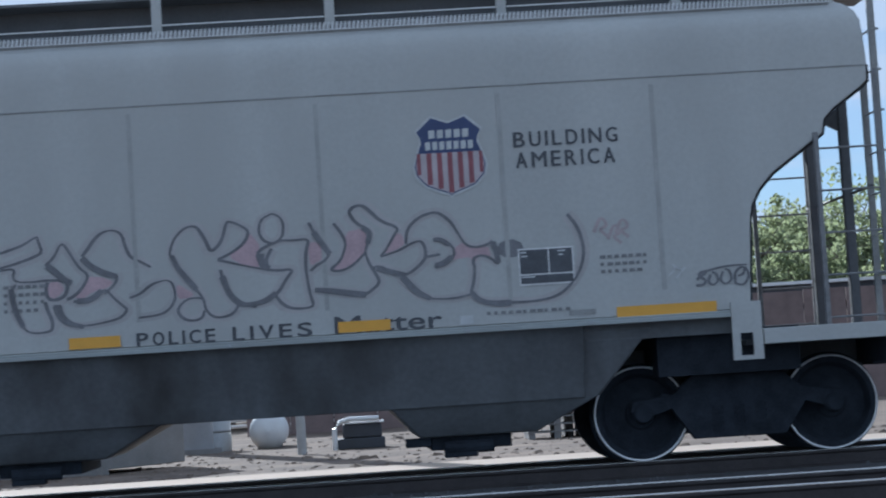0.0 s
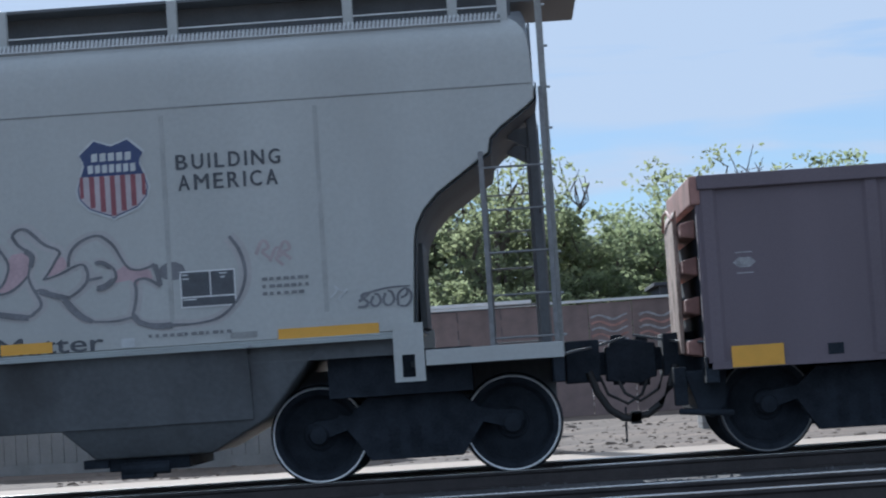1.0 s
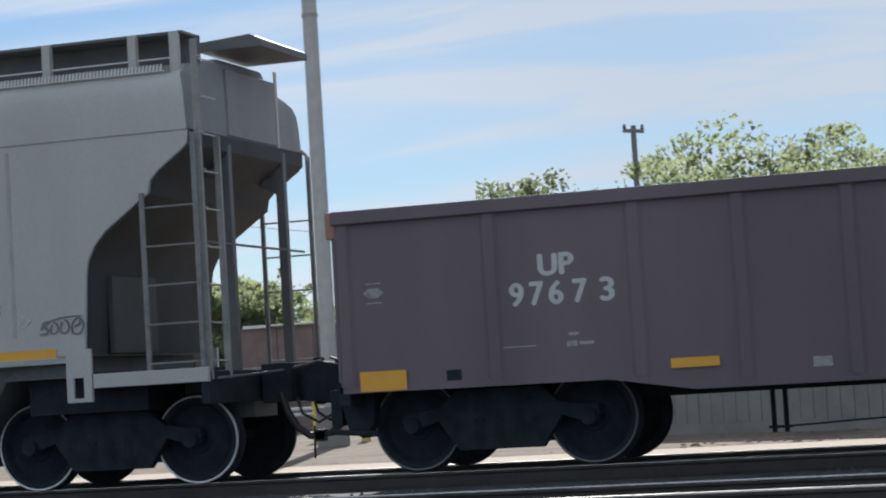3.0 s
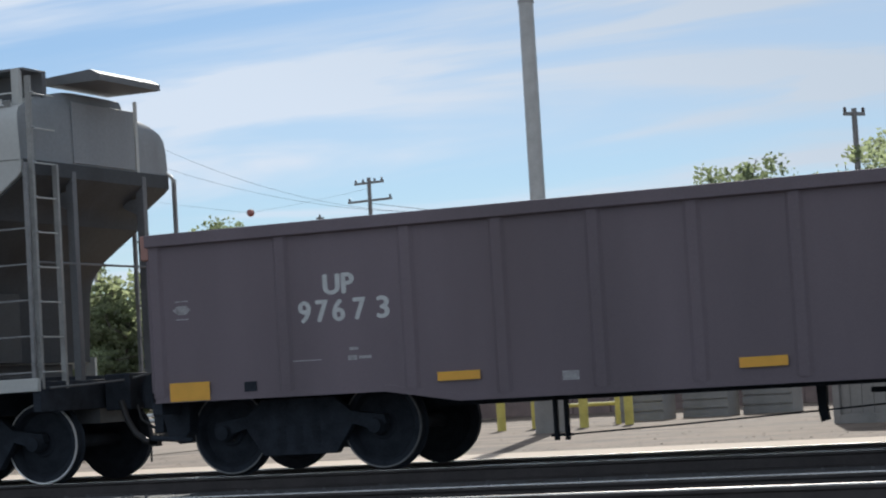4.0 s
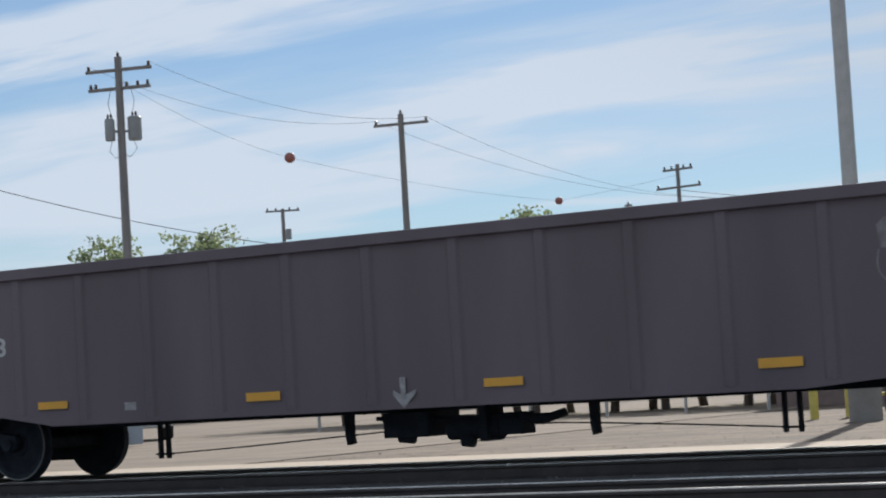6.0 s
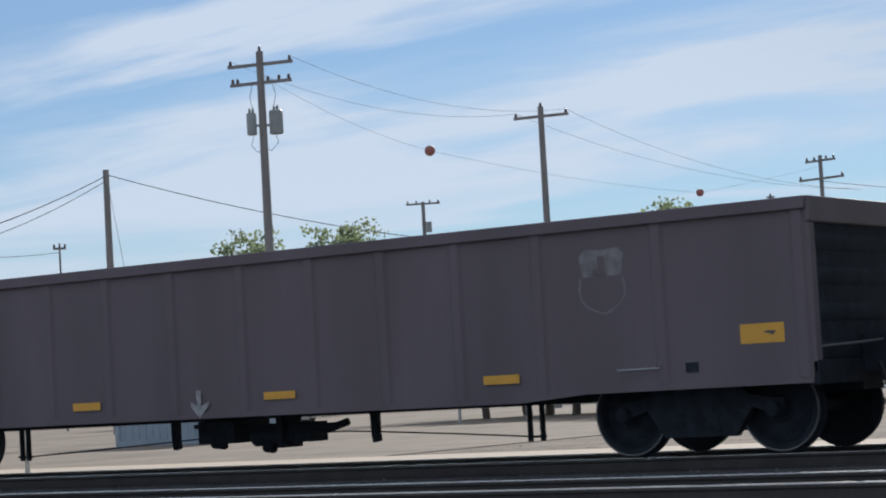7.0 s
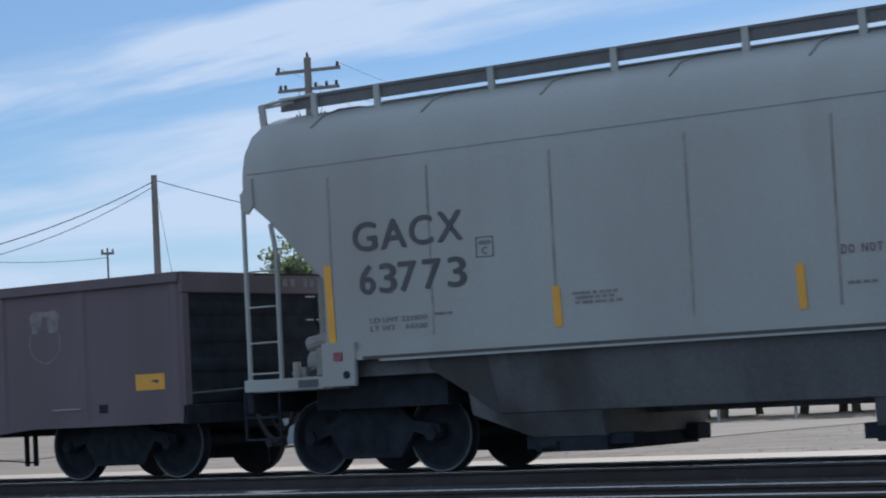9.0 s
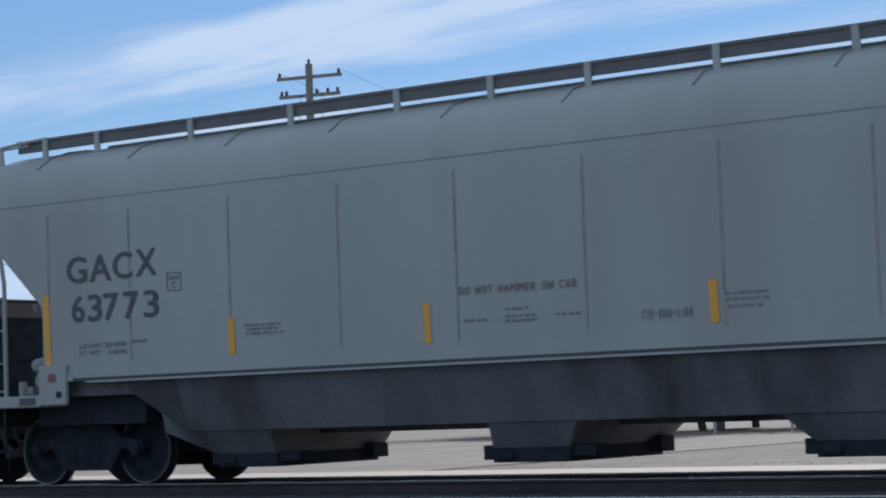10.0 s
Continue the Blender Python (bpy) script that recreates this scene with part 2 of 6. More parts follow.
def leaf_mat(name, color, through_light=0.68):
    m = mat(name, color, 0.65, 0.0, 0.4, 0.9, 12, 0.0)
    nt = m.node_tree
    b = nt.nodes["Principled BSDF"]
    col = b.inputs["Base Color"].links[0].from_socket
    tl, mx = nt.nodes.new("ShaderNodeBsdfTranslucent"), nt.nodes.new("ShaderNodeMixShader")
    bright = nt.nodes.new("ShaderNodeMixRGB")
    bright.blend_type = "MULTIPLY"
    bright.inputs[0].default_value = 1.0
    bright.inputs[2].default_value = (1.85, 1.95, 1.45, 1)
    nt.links.new(col, bright.inputs[1])
    nt.links.new(bright.outputs[0], tl.inputs[0])
    mx.inputs[0].default_value = through_light
    nt.links.new(b.outputs[0], mx.inputs[1])
    nt.links.new(tl.outputs[0], mx.inputs[2])
    nt.links.new(mx.outputs[0], nt.nodes["Material Output"].inputs[0])
    return m


M_LEAF = leaf_mat("spring_leaves", (0.19, 0.207, 0.15))
M_LEAF2 = leaf_mat("dusty_leaves", (0.20, 0.21, 0.15))

M_LEAF3 = leaf_mat("dense_grey_green_leaves", (0.15, 0.17, 0.12), 0.62)

# ---- mesh tools ----
ORIGIN = [0.0, 0.0, 0.0]  # taken off every point while a thing is built


class Geo:
    def __init__(self):
        self.v, self.f = [], []

    def add(self, verts, faces):
        k = len(self.v)
        self.v += [tuple(p) for p in verts]
        self.f += [tuple(i + k for i in f) for f in faces]
        return self

    def box(self, x0, x1, y0, y1, z0, z1):
        return self.add([(x0, y0, z0), (x1, y0, z0), (x1, y1, z0), (x0, y1, z0), (x0, y0, z1), (x1, y0, z1), (x1, y1, z1), (x0, y1, z1)],
                        [(0, 3, 2, 1), (4, 5, 6, 7), (0, 1, 5, 4), (1, 2, 6, 5), (2, 3, 7, 6), (3, 0, 4, 7)])

    def prism(self, poly, y0, y1):
        """A polygon in the x-z plane, pulled from y0 to y1."""
        area = sum(a[0] * b[1] - b[0] * a[1] for a, b in zip(poly, poly[1:] + poly[:1]))
        poly = poly if area > 0 else poly[::-1]
        n = len(poly)
        return self.add([(x, y0, z) for x, z in poly] + [(x, y1, z) for x, z in poly],
                        [tuple(range(n)), tuple(range(2 * n - 1, n - 1, -1))] + [(i, i + n, (i + 1) % n + n, (i + 1) % n) for i in range(n)])

    def tube(self, path, r, seg=8, r1=None):
        path = [Vector(p) for p in path]
        r1 = r if r1 is None else r1
        n, verts, faces = len(path), [], []
        for i, p in enumerate(path):
            d = (path[min(i + 1, n - 1)] - path[max(i - 1, 0)]).normalized()
            a = d.cross(Vector((0, 0, 1)) if abs(d.z) < 0.9 else Vector((1, 0, 0))).normalized()
            b = d.cross(a)
            rr = r + (r1 - r) * i / max(1, n - 1)
            verts += [p + (a * math.cos(2 * math.pi * j / seg) + b * math.sin(2 * math.pi * j / seg)) * rr for j in range(seg)]
        for i in range(n - 1):
            for j in range(seg):
                k = (j + 1) % seg
                faces.append((i * seg + j, i * seg + k, (i + 1) * seg + k, (i + 1) * seg + j))
        faces += [tuple(range(seg))[::-1], tuple(range((n - 1) * seg, n * seg))]
        return self.add(verts, faces)

    def lathe(self, profile, seg=32, axis="y", at=(0, 0, 0)):
        """Radius and place along the axis, closed into a ring."""
        verts, faces, n = [], [], len(profile)
        for j in range(seg):
            c, s = math.cos(2 * math.pi * j / seg), math.sin(2 * math.pi * j / seg)
            for r, h in profile:
                p = {"y": (r * c, h, r * s), "z": (r * c, r * s, h), "x": (h, r * c, r * s)}[axis]
                verts.append((p[0] + at[0], p[1] + at[1], p[2] + at[2]))
        for j in range(seg):
            for i in range(n):
                a, b = j * n + i, j * n + (i + 1) % n
                c, d = (j + 1) % seg * n + (i + 1) % n, (j + 1) % seg * n + i
                faces.append((a, b, c, d))
        return self.add(verts, faces)

    def loft(self, rings):
        n, verts, faces = len(rings[0]), [p for r in rings for p in r], []
        for i in range(len(rings) - 1):
            for j in range(n):
                k = (j + 1) % n
                faces.append((i * n + j, i * n + k, (i + 1) * n + k, (i + 1) * n + j))
        faces += [tuple(range(n))[::-1], tuple(range((len(rings) - 1) * n, len(rings) * n))]
        return self.add(verts, faces)


def mesh_of(name, geo, material, org=None, smooth=35):
    o = ORIGIN if org is None else org
    me = bpy.data.meshes.new(name)
    me.from_pydata([(x - o[0], y - o[1], z - o[2]) for x, y, z in geo.v], [], geo.f)
    bm = bmesh.new()
    bm.from_mesh(me)
    bmesh.ops.recalc_face_normals(bm, faces=bm.faces)
    bm.to_mesh(me)
    bm.free()
    me.materials.append(material)
    me.polygons.foreach_set("use_smooth", [True] * len(me.polygons))
    me.set_sharp_from_angle(angle=radians(smooth))
    return me


def part(name, geo, material, parent, label="", bevel=0.0, org=None, kind=""):
    ob = new(name, mesh_of(name, geo, material, org))
    ob.parent = parent
    if bevel:
        md = ob.modifiers.new("edge", "BEVEL")
        md.width, md.segments, md.limit_method, md.angle_limit = bevel, 2, "ANGLE", radians(40)
    return tagged(ob, label, kind=kind)


def thing(name, at, label, category, group="", kind=""):
    """An empty at the base of a thing; later points are taken relative to it."""
    ORIGIN[:] = at
    ob = new(name)
    ob.empty_display_size = 0.2
    ob.location = at
    return tagged(ob, label, category, group, kind)


def lettering(name, body, x0, x1, z0, z1, y, material, parent, label="", bold=0.0):
    """Flat letters on a side that faces the eye, fitted into the box given."""
    cu = bpy.data.curves.new(name, "FONT")
    cu.body, cu.resolution_u = body, 4
    tmp = new(name, cu)
    me = bpy.data.meshes.new_from_object(tmp.evaluated_get(bpy.context.evaluated_depsgraph_get()))
    bpy.data.objects.remove(tmp)
    co = np.zeros(len(me.vertices) * 3)
    me.vertices.foreach_get("co", co)
    co = co.reshape(-1, 3)
    lo, hi = co.min(0), co.max(0)
    u, v = (co[:, 0] - lo[0]) / (hi[0] - lo[0]), (co[:, 1] - lo[1]) / (hi[1] - lo[1])
    faces = [tuple(p.vertices) for p in me.polygons]
    g = Geo()
    shifts = [(0, 0)] + ([(bold, 0), (-bold, 0), (0, bold * 0.6), (0, -bold * 0.6)] if bold else [])
    for k, (du, dv) in enumerate(shifts):
        px_ = x0 + bold + u * (x1 - x0 - 2 * bold) + du - ORIGIN[0]
        pz_ = z0 + bold * 0.6 + v * (z1 - z0 - 1.2 * bold) + dv - ORIGIN[2]
        g.add([(float(a), y - ORIGIN[1] - 0.0004 * k, float(c)) for a, c in zip(px_, pz_)], faces)
    count = len(me.vertices)
    bpy.data.meshes.remove(me)
    # Sort the faces by letter, so that each large one is a mesh of its own.
    root = list(range(count))

    def find(i):
        while root[i] != i:
            i = root[i]
        return i
    for f in faces:
        for i in f[1:]:
            root[find(i)] = find(f[0])
    glyphs = {}
    for f in g.f:
        glyphs.setdefault(find(f[0] % count) if z1 - z0 > 0.07 else 0, []).append(f)
    made = None
    for key in sorted(glyphs):
        fs = glyphs[key]
        used = sorted({i for f in fs for i in f})
        back = {i: k for k, i in enumerate(used)}
        me = bpy.data.meshes.new("letter")
        me.from_pydata([g.v[i] for i in used], [], [tuple(back[i] for i in f) for f in fs])
        me.materials.append(material)
        made = new("letter" if z1 - z0 > 0.07 else name, me)
        made.parent = parent
        tagged(made, label, kind="" if z1 - z0 > 0.07 else "stuff")
    return made


WIDE = {"I": 0.2, "M": 1.12, "W": 1.3, "N": 0.95, " ": 0.55, "-": 0.5, "1": 0.42, "E": 0.74, "L": 0.70}


def spaced(body, x0, x1, z0, z1, y, material, parent, label="", bold=0.0, gap=0.3):
    """Letters set one by one with the wide gaps of a stencil."""
    ws = [WIDE.get(c, 0.86) for c in body]
    k = (x1 - x0) / (sum(ws) + gap * (len(body) - 1))
    x = x0
    for c, w in zip(body, ws):
        if c == "-":
            part("letter", Geo().box(x, x + w * k, y - 0.002, y, z0 + (z1 - z0) * 0.42, z0 + (z1 - z0) * 0.55), material, parent)
        elif c != " ":
            lettering("letter", c, x, x + w * k, z0, z1, y, material, parent, label, bold)
        x += (w + gap) * k


def ribbon(points, width, y, smooth=3, climb=0.0):
    """A sprayed stroke: a soft flat band along points of a side."""
    pts = [Vector((x, z)) for x, z in points]
    for _ in range(smooth - 1):
        out = [pts[0]]
        for a, b in zip(pts, pts[1:]):
            out += [a * 0.75 + b * 0.25, a * 0.25 + b * 0.75]
        pts = out + [pts[-1]]
    left, right = [], []
    for i, p in enumerate(pts):
        d = (pts[min(i + 1, len(pts) - 1)] - pts[max(i - 1, 0)])
        d = d.normalized() if d.length > 1e-6 else Vector((1, 0))
        w = width * (0.5 + 0.3 * noise.noise((p.x * 3, p.y * 3, 0)) + 0.25 * abs(d.y))
        nrm = Vector((-d.y, d.x)) * w
        left.append(p + nrm)
        right.append(p - nrm)
    g = Geo()
    n = len(pts)
    g.add([(p.x, y - climb * i, p.y) for i, p in enumerate(left)] + [(p.x, y - climb * i, p.y) for i, p in enumerate(right)], [(i, i + 1, n + i + 1, n + i) for i in range(n - 1)])
    return g


# ---- ground and tracks ----
TRACK_Y, RAIL = 21.55, 0.755
GROUND_Z = -0.30


def flat(name, x0, x1, y0, y1, z, material, label, cells=1, rough=0.0):
    g = Geo()
    nx = ny = cells
    vs = [(x0 + (x1 - x0) * i / nx, y0 + (y1 - y0) * j / ny, z + (rough * noise.fractal((x0 + (x1 - x0) * i / nx, y0 + (y1 - y0) * j / ny, 3), 1, 2, 4) if rough else 0)) for j in range(ny + 1) for i in range(nx + 1)]
    fs = [(j * (nx + 1) + i, j * (nx + 1) + i + 1, (j + 1) * (nx + 1) + i + 1, (j + 1) * (nx + 1) + i) for j in range(ny) for i in range(nx)]
    g.add(vs, fs)
    ob = new(name, mesh_of(name, g, material, (0, 0, 0)))
    return tagged(ob, label, name.split("_")[0], kind="structure")


flat("ground", -2500, 2500, -300, 4000, GROUND_Z - 0.02, M_GROUND, "dry brown gravel yard with scattered stones")
flat("road", -140, 60, 22.75, 32.0, GROUND_Z, M_PALE, "pale dusty service road beside the track")
flat("pavement", -160, -24, 32.0, 90, GROUND_Z - 0.006, M_YARD, "packed grey gravel loading yard in full sun")

# Ballast shoulder: a low bank under both tracks.
bank = Geo()
prof = [(9.0, -0.6), (10.5, -0.34), (13.4, -0.17), (18.2, -0.17), (18.6, -0.24), (19.0, -0.24), (19.6, -0.17), (20.6, -0.16), (22.4, -0.17), (22.75, -0.22), (23.1, -0.31), (23.1, -0.7), (9.0, -0.7)]
bank.loft([[(x, y, z) for y, z in prof] for x in (-140, 60)])
ballast = tagged(new("ballast", mesh_of("ballast", bank, M_BALLAST, (0, 0, 0))), "dark oily crushed stone ballast under the tracks", "ballast", kind="structure")

rng = random.Random(5)
stones = Geo()
for _ in range(9000):
    x, y = rng.uniform(-34, 6), rng.choice((rng.uniform(13.6, 20.7), rng.uniform(20.8, 23.0)))
    s = rng.uniform(0.015, 0.04)
    z = -0.17 + s * 0.3 if y < 22.5 else -0.2
    pts = [(x + rng.uniform(0.6, 1.2) * s * a, y + rng.uniform(0.6, 1.2) * s * b, z + rng.uniform(0.5, 1.0) * s * c) for a, b, c in ((1, 0, 0), (0, 1, 0), (-1, 0, 0), (0, -1, 0), (0, 0, 1))]
    stones.add(pts, [(0, 1, 4), (1, 2, 4), (2, 3, 4), (3, 0, 4)])
tagged(new("stones", mesh_of("stones", stones, M_STONE, (0, 0, 0))), "loose grey crushed stones strewn over the ballast", "stones", kind="stuff")
pebbles = Geo()
for _ in range(3500):
    x, y = rng.uniform(-32, 10), 33.0 + rng.random() ** 2 * 26
    s = rng.uniform(0.012, 0.045)
    pts = [(x + rng.uniform(0.6, 1.3) * s * a, y + rng.uniform(0.6, 1.3) * s * b, GROUND_Z - 0.02 + rng.uniform(0.15, 0.4) * s * c) for a, b, c in ((1, 0, 0), (0, 1, 0), (-1, 0, 0), (0, -1, 0), (0, 0, 1))]
    pebbles.add(pts, [(0, 1, 4), (1, 2, 4), (2, 3, 4), (3, 0, 4)])
tagged(new("pebbles", mesh_of("pebbles", pebbles, M_PEBBLE, (0, 0, 0))), "pale loose pebbles strewn over the yard", "pebbles", kind="stuff")

clods = Geo()
for _ in range(900):
    x, y = rng.uniform(-7, 9), 32.2 + rng.random() ** 1.3 * 20
    s = rng.uniform(0.02, 0.07) * (2.0 if rng.random() < 0.06 else 1)
    ring = [(x + rng.uniform(0.6, 1.5) * s * math.cos(k * 1.0472), y + rng.uniform(0.6, 1.3) * s * math.sin(k * 1.0472), GROUND_Z - 0.025) for k in range(6)]
    crest = [(x + (a - x) * 0.5, y + (b - y) * 0.5, GROUND_Z - 0.02 + s * rng.uniform(0.2, 0.5)) for a, b, _ in ring[::2]]
    clods.add(ring + crest, [(0, 1, 6), (1, 2, 7, 6), (2, 3, 7), (3, 4, 8, 7), (4, 5, 8), (5, 0, 6, 8), (6, 7, 8)])
tagged(new("clods", mesh_of("clods", clods, M_GROUND, (0, 0, 0))), "dry brown clods and litter on the yard", "clods", kind="stuff")


def rail_geo(y, x0, x1):
    body = [(-0.07, -0.17), (0.07, -0.17), (0.07, -0.155), (0.015, -0.135), (0.012, -0.05), (0.034, -0.035), (0.034, -0.012), (-0.034, -0.012), (-0.034, -0.035), (-0.012, -0.05), (-0.015, -0.135), (-0.07, -0.155)]
    cap = [(-0.034, -0.012), (0.034, -0.012), (0.034, -0.006), (0.026, 0.0), (-0.026, 0.0), (-0.034, -0.006)]
    return (Geo().loft([[(x, y + a, z) for a, z in body] for x in (x0, x1)]), Geo().loft([[(x, y + a, z) for a, z in cap] for x in (x0, x1)]))


def track(name, yc, label, rails):
    ob = thing(name, (0, yc, 0), label, "railway track", kind="structure")
    for y in rails:
        b, c = rail_geo(y, -140, 60)
        rail = part("rail", b, M_RAIL, ob, "rust-brown steel rail")
        cap = part("rail_head", c, M_HEAD, rail, "polished bright rail head")
    tie = mesh_of("sleeper", Geo().box(-0.115, 0.115, -1.3, 1.3, -0.36, -0.165), M_TIE, (0, 0, 0))
    r = random.Random(2)
    for i in range(90):
        s = new("sleeper", tie)
        s.parent = ob
        s.location = (-42 + i * 0.56 + r.uniform(-0.02, 0.02), r.uniform(-0.03, 0.03), r.uniform(-0.006, 0.004))
        s.rotation_euler = (0, 0, r.uniform(-0.015, 0.015))
    return ob


track("track_1", TRACK_Y, "railway track with rusty rails and dark timber sleepers", (TRACK_Y - RAIL, TRACK_Y + RAIL))
track("track_2", 16.05, "nearer empty railway track with bright rail heads", (16.05 - RAIL, 16.05 + RAIL))


# ---- rolling stock ----
LIFT = 0.075  # the cars' own zero lies this far under the rail heads


def wheelset(car, x, rim, r=0.44):
    """An axle with two wheels, in the car's space, that rolls about its own centre."""
    ax = Geo().tube([(0, -1.02, 0), (0, 1.02, 0)], 0.075, 16)
    w = part("wheelset", ax, M_WHEEL, car, "dirty steel axle with two wheels", org=(0, 0, 0))
    w.location = (x - ORIGIN[0], 0, r + LIFT)
    for side in (-1, 1):
        prof = [(0.08, -0.05), (0.13, -0.06), (0.15, -0.03), (0.33, 0.02), (0.37, -0.055), (r - 0.012, -0.058), (r, -0.046), (r, 0.045), (r + 0.026, 0.055), (r + 0.026, 0.075), (0.36, 0.08), (0.33, 0.055), (0.15, 0.03), (0.08, 0.04)]
        prof = [(a, (b if side < 0 else -b) + side * RAIL) for a, b in prof]
        wheel = part("wheel", Geo().lathe(prof, 56), M_WHEEL, w, org=(0, 0, 0))
        o = side * (RAIL + 0.059)
        ring = [(r - 0.020, o), (r - 0.006, o + side * 0.004), (r + 0.002, o - side * 0.010), (r - 0.012, o - side * 0.008)]
        part("rim", Geo().lathe(ring, 56), rim, w, "worn steel wheel rim", org=(0, 0, 0))
        hub = [(0.001, side * 0.985), (0.06, side * 0.985), (0.085, side * 0.97), (0.10, side * 0.90), (0.001, side * 0.90)]
        cap = Geo().lathe(hub, 20)
        for k in range(3):
            a = k * 2.094
            cap.box(0.055 * math.cos(a) - 0.015, 0.055 * math.cos(a) + 0.015, side * 0.985 - 0.01, side * 0.985 + 0.01, 0.055 * math.sin(a) - 0.015, 0.055 * math.sin(a) + 0.015)
        part("axle_cap", cap, M_WHEEL, w, org=(0, 0, 0))
    return w


def truck(car, xc, wheels, rim=M_RIM):
    """Two side frames, a bolster and springs, with wheelsets in them."""
    made = []
    keep = ORIGIN[2]
    ORIGIN[2] = keep - LIFT
    arch = [(-1.0, 0.46), (-0.98, 0.55), (-0.6, 0.60), (-0.42, 0.76), (0.42, 0.76), (0.6, 0.60), (0.98, 0.55), (1.0, 0.46), (0.84, 0.40), (0.62, 0.47), (0.42, 0.18), (-0.42, 0.18), (-0.62, 0.47), (-0.84, 0.40)]
    for y in (TRACK_Y - 0.96, TRACK_Y + 0.84):
        fr = part("side_frame", Geo().prism([(xc + a, b) for a, b in arch], y, y + 0.12), M_WHEEL, car, "cast iron truck side frame", bevel=0.006)
        for k in (-0.2, 0.0, 0.2):
            sp = Geo()
            for j in range(5):
                sp.lathe([(0.055, 0.26 + j * 0.05), (0.085, 0.245 + j * 0.05), (0.085, 0.275 + j * 0.05)], 10, "z", (xc + k, y + 0.06, 0))
            part("spring", sp, M_WHEEL, car)
    part("bolster", Geo().box(xc - 0.2, xc + 0.2, TRACK_Y - 0.95, TRACK_Y + 0.95, 0.48, 0.74), M_BLACK, car, bevel=0.02)
    beam = Geo()
    for s in (-1, 1):
        beam.box(xc + s * 0.36 - 0.04, xc + s * 0.36 + 0.04, TRACK_Y - 0.85, TRACK_Y + 0.85, 0.36, 0.46)
        beam.box(xc + s * 0.42 - 0.035, xc + s * 0.42 + 0.035, TRACK_Y - 0.86, TRACK_Y - 0.68, 0.32, 0.56)
    beam.tube([(xc - 0.7, TRACK_Y - 0.9, 0.60), (xc + 0.15, TRACK_Y - 0.9, 0.33)], 0.022)
    part("brake_beam", beam, M_BLACK, car)
    ORIGIN[2] = keep
    for x in wheels:
        made.append((wheelset(car, x, rim), x))
    return made


def coupler(car, x, d):
    """A knuckle coupler with its shank, cut lever and air hose; d is the way that it points."""
    keep = ORIGIN[2]
    ORIGIN[2] = keep - 0.11
    g = Geo().box(min(x, x + d * 0.5), max(x, x + d * 0.5), TRACK_Y - 0.09, TRACK_Y + 0.09, 0.78, 1.0)
    head = [(0.42, 0.72), (0.75, 0.68), (0.86, 0.74), (0.86, 1.06), (0.72, 1.10), (0.42, 1.04)]
    g.prism([(x + d * a, b) for a, b in head], TRACK_Y - 0.17, TRACK_Y + 0.12)
    g.tube([(x + d * 0.78, TRACK_Y, 0.66), (x + d * 0.78, TRACK_Y, 1.14)], 0.06, 10)
    g.box(x + d * 0.2 - 0.16, x + d * 0.2 + 0.16, TRACK_Y - 0.34, TRACK_Y + 0.34, 0.72, 1.12)
    part("coupler", g, M_BLACK, car, "grimy cast iron knuckle coupler", bevel=0.015)
    lever = Geo().tube([(x + d * 0.02, TRACK_Y - 1.4, 1.0), (x + d * 0.10, TRACK_Y - 0.8, 1.02), (x + d * 0.3, TRACK_Y - 0.3, 1.05), (x + d * 0.62, TRACK_Y - 0.1, 1.13)], 0.014, 6)
    part("cut_lever", lever, M_POST, car)
    hose = Geo().tube([(x + d * 0.25, TRACK_Y - 0.35, 0.82), (x + d * 0.32, TRACK_Y - 0.36, 0.62), (x + d * 0.42, TRACK_Y - 0.36, 0.46), (x + d * 0.55, TRACK_Y - 0.36, 0.37), (x + d * 0.66, TRACK_Y - 0.36, 0.36)], 0.036, 10)
    hose.tube([(x + d * 0.36, TRACK_Y - 0.2, 0.76), (x + d * 0.42, TRACK_Y - 0.22, 0.6), (x + d * 0.6, TRACK_Y - 0.24, 0.5), (x + d * 0.74, TRACK_Y - 0.2, 0.58), (x + d * 0.8, TRACK_Y - 0.15, 0.72)], 0.016, 6)
    hose.box(x + d * 0.66 - 0.05, x + d * 0.66 + 0.05, TRACK_Y - 0.41, TRACK_Y - 0.31, 0.31, 0.41)
    part("air_hose", hose, M_RUBBER, car, "hanging black rubber brake hose")
    if d < 0:
        part("hanging_chain", Geo().tube([(x - 0.75, TRACK_Y - 0.3, 0.45), (x - 0.76, TRACK_Y - 0.3, 0.12)], 0.011, 6), M_BLACK, car)
    ORIGIN[2] = keep


def ladder(car, name, x0, x1, y0, y1, z0, z1, rungs, material, r=0.022, bend=None):
    p = Geo()
    p.box(x0 - 0.022, x0 + 0.022, y0 - 0.012, y0 + 0.03, z0, z1)
    p.box(x1 - 0.022, x1 + 0.022, y1 - 0.012, y1 + 0.03, z0, bend or z1)
    lad = part(name, p, material, car, "grey steel corner ladder", bevel=0.004)
    for z in rungs:
        part("rung", Geo().tube([(x0, y0, z), (x1, y1, z)], 0.010, 8), material, lad)
    return lad


def reflector(car, x0, x1, z0, z1, y):
    part("reflector", Geo().box(x0, x1, y - 0.004, y, z0, z1), M_YELLOW, car, "amber reflective strip")


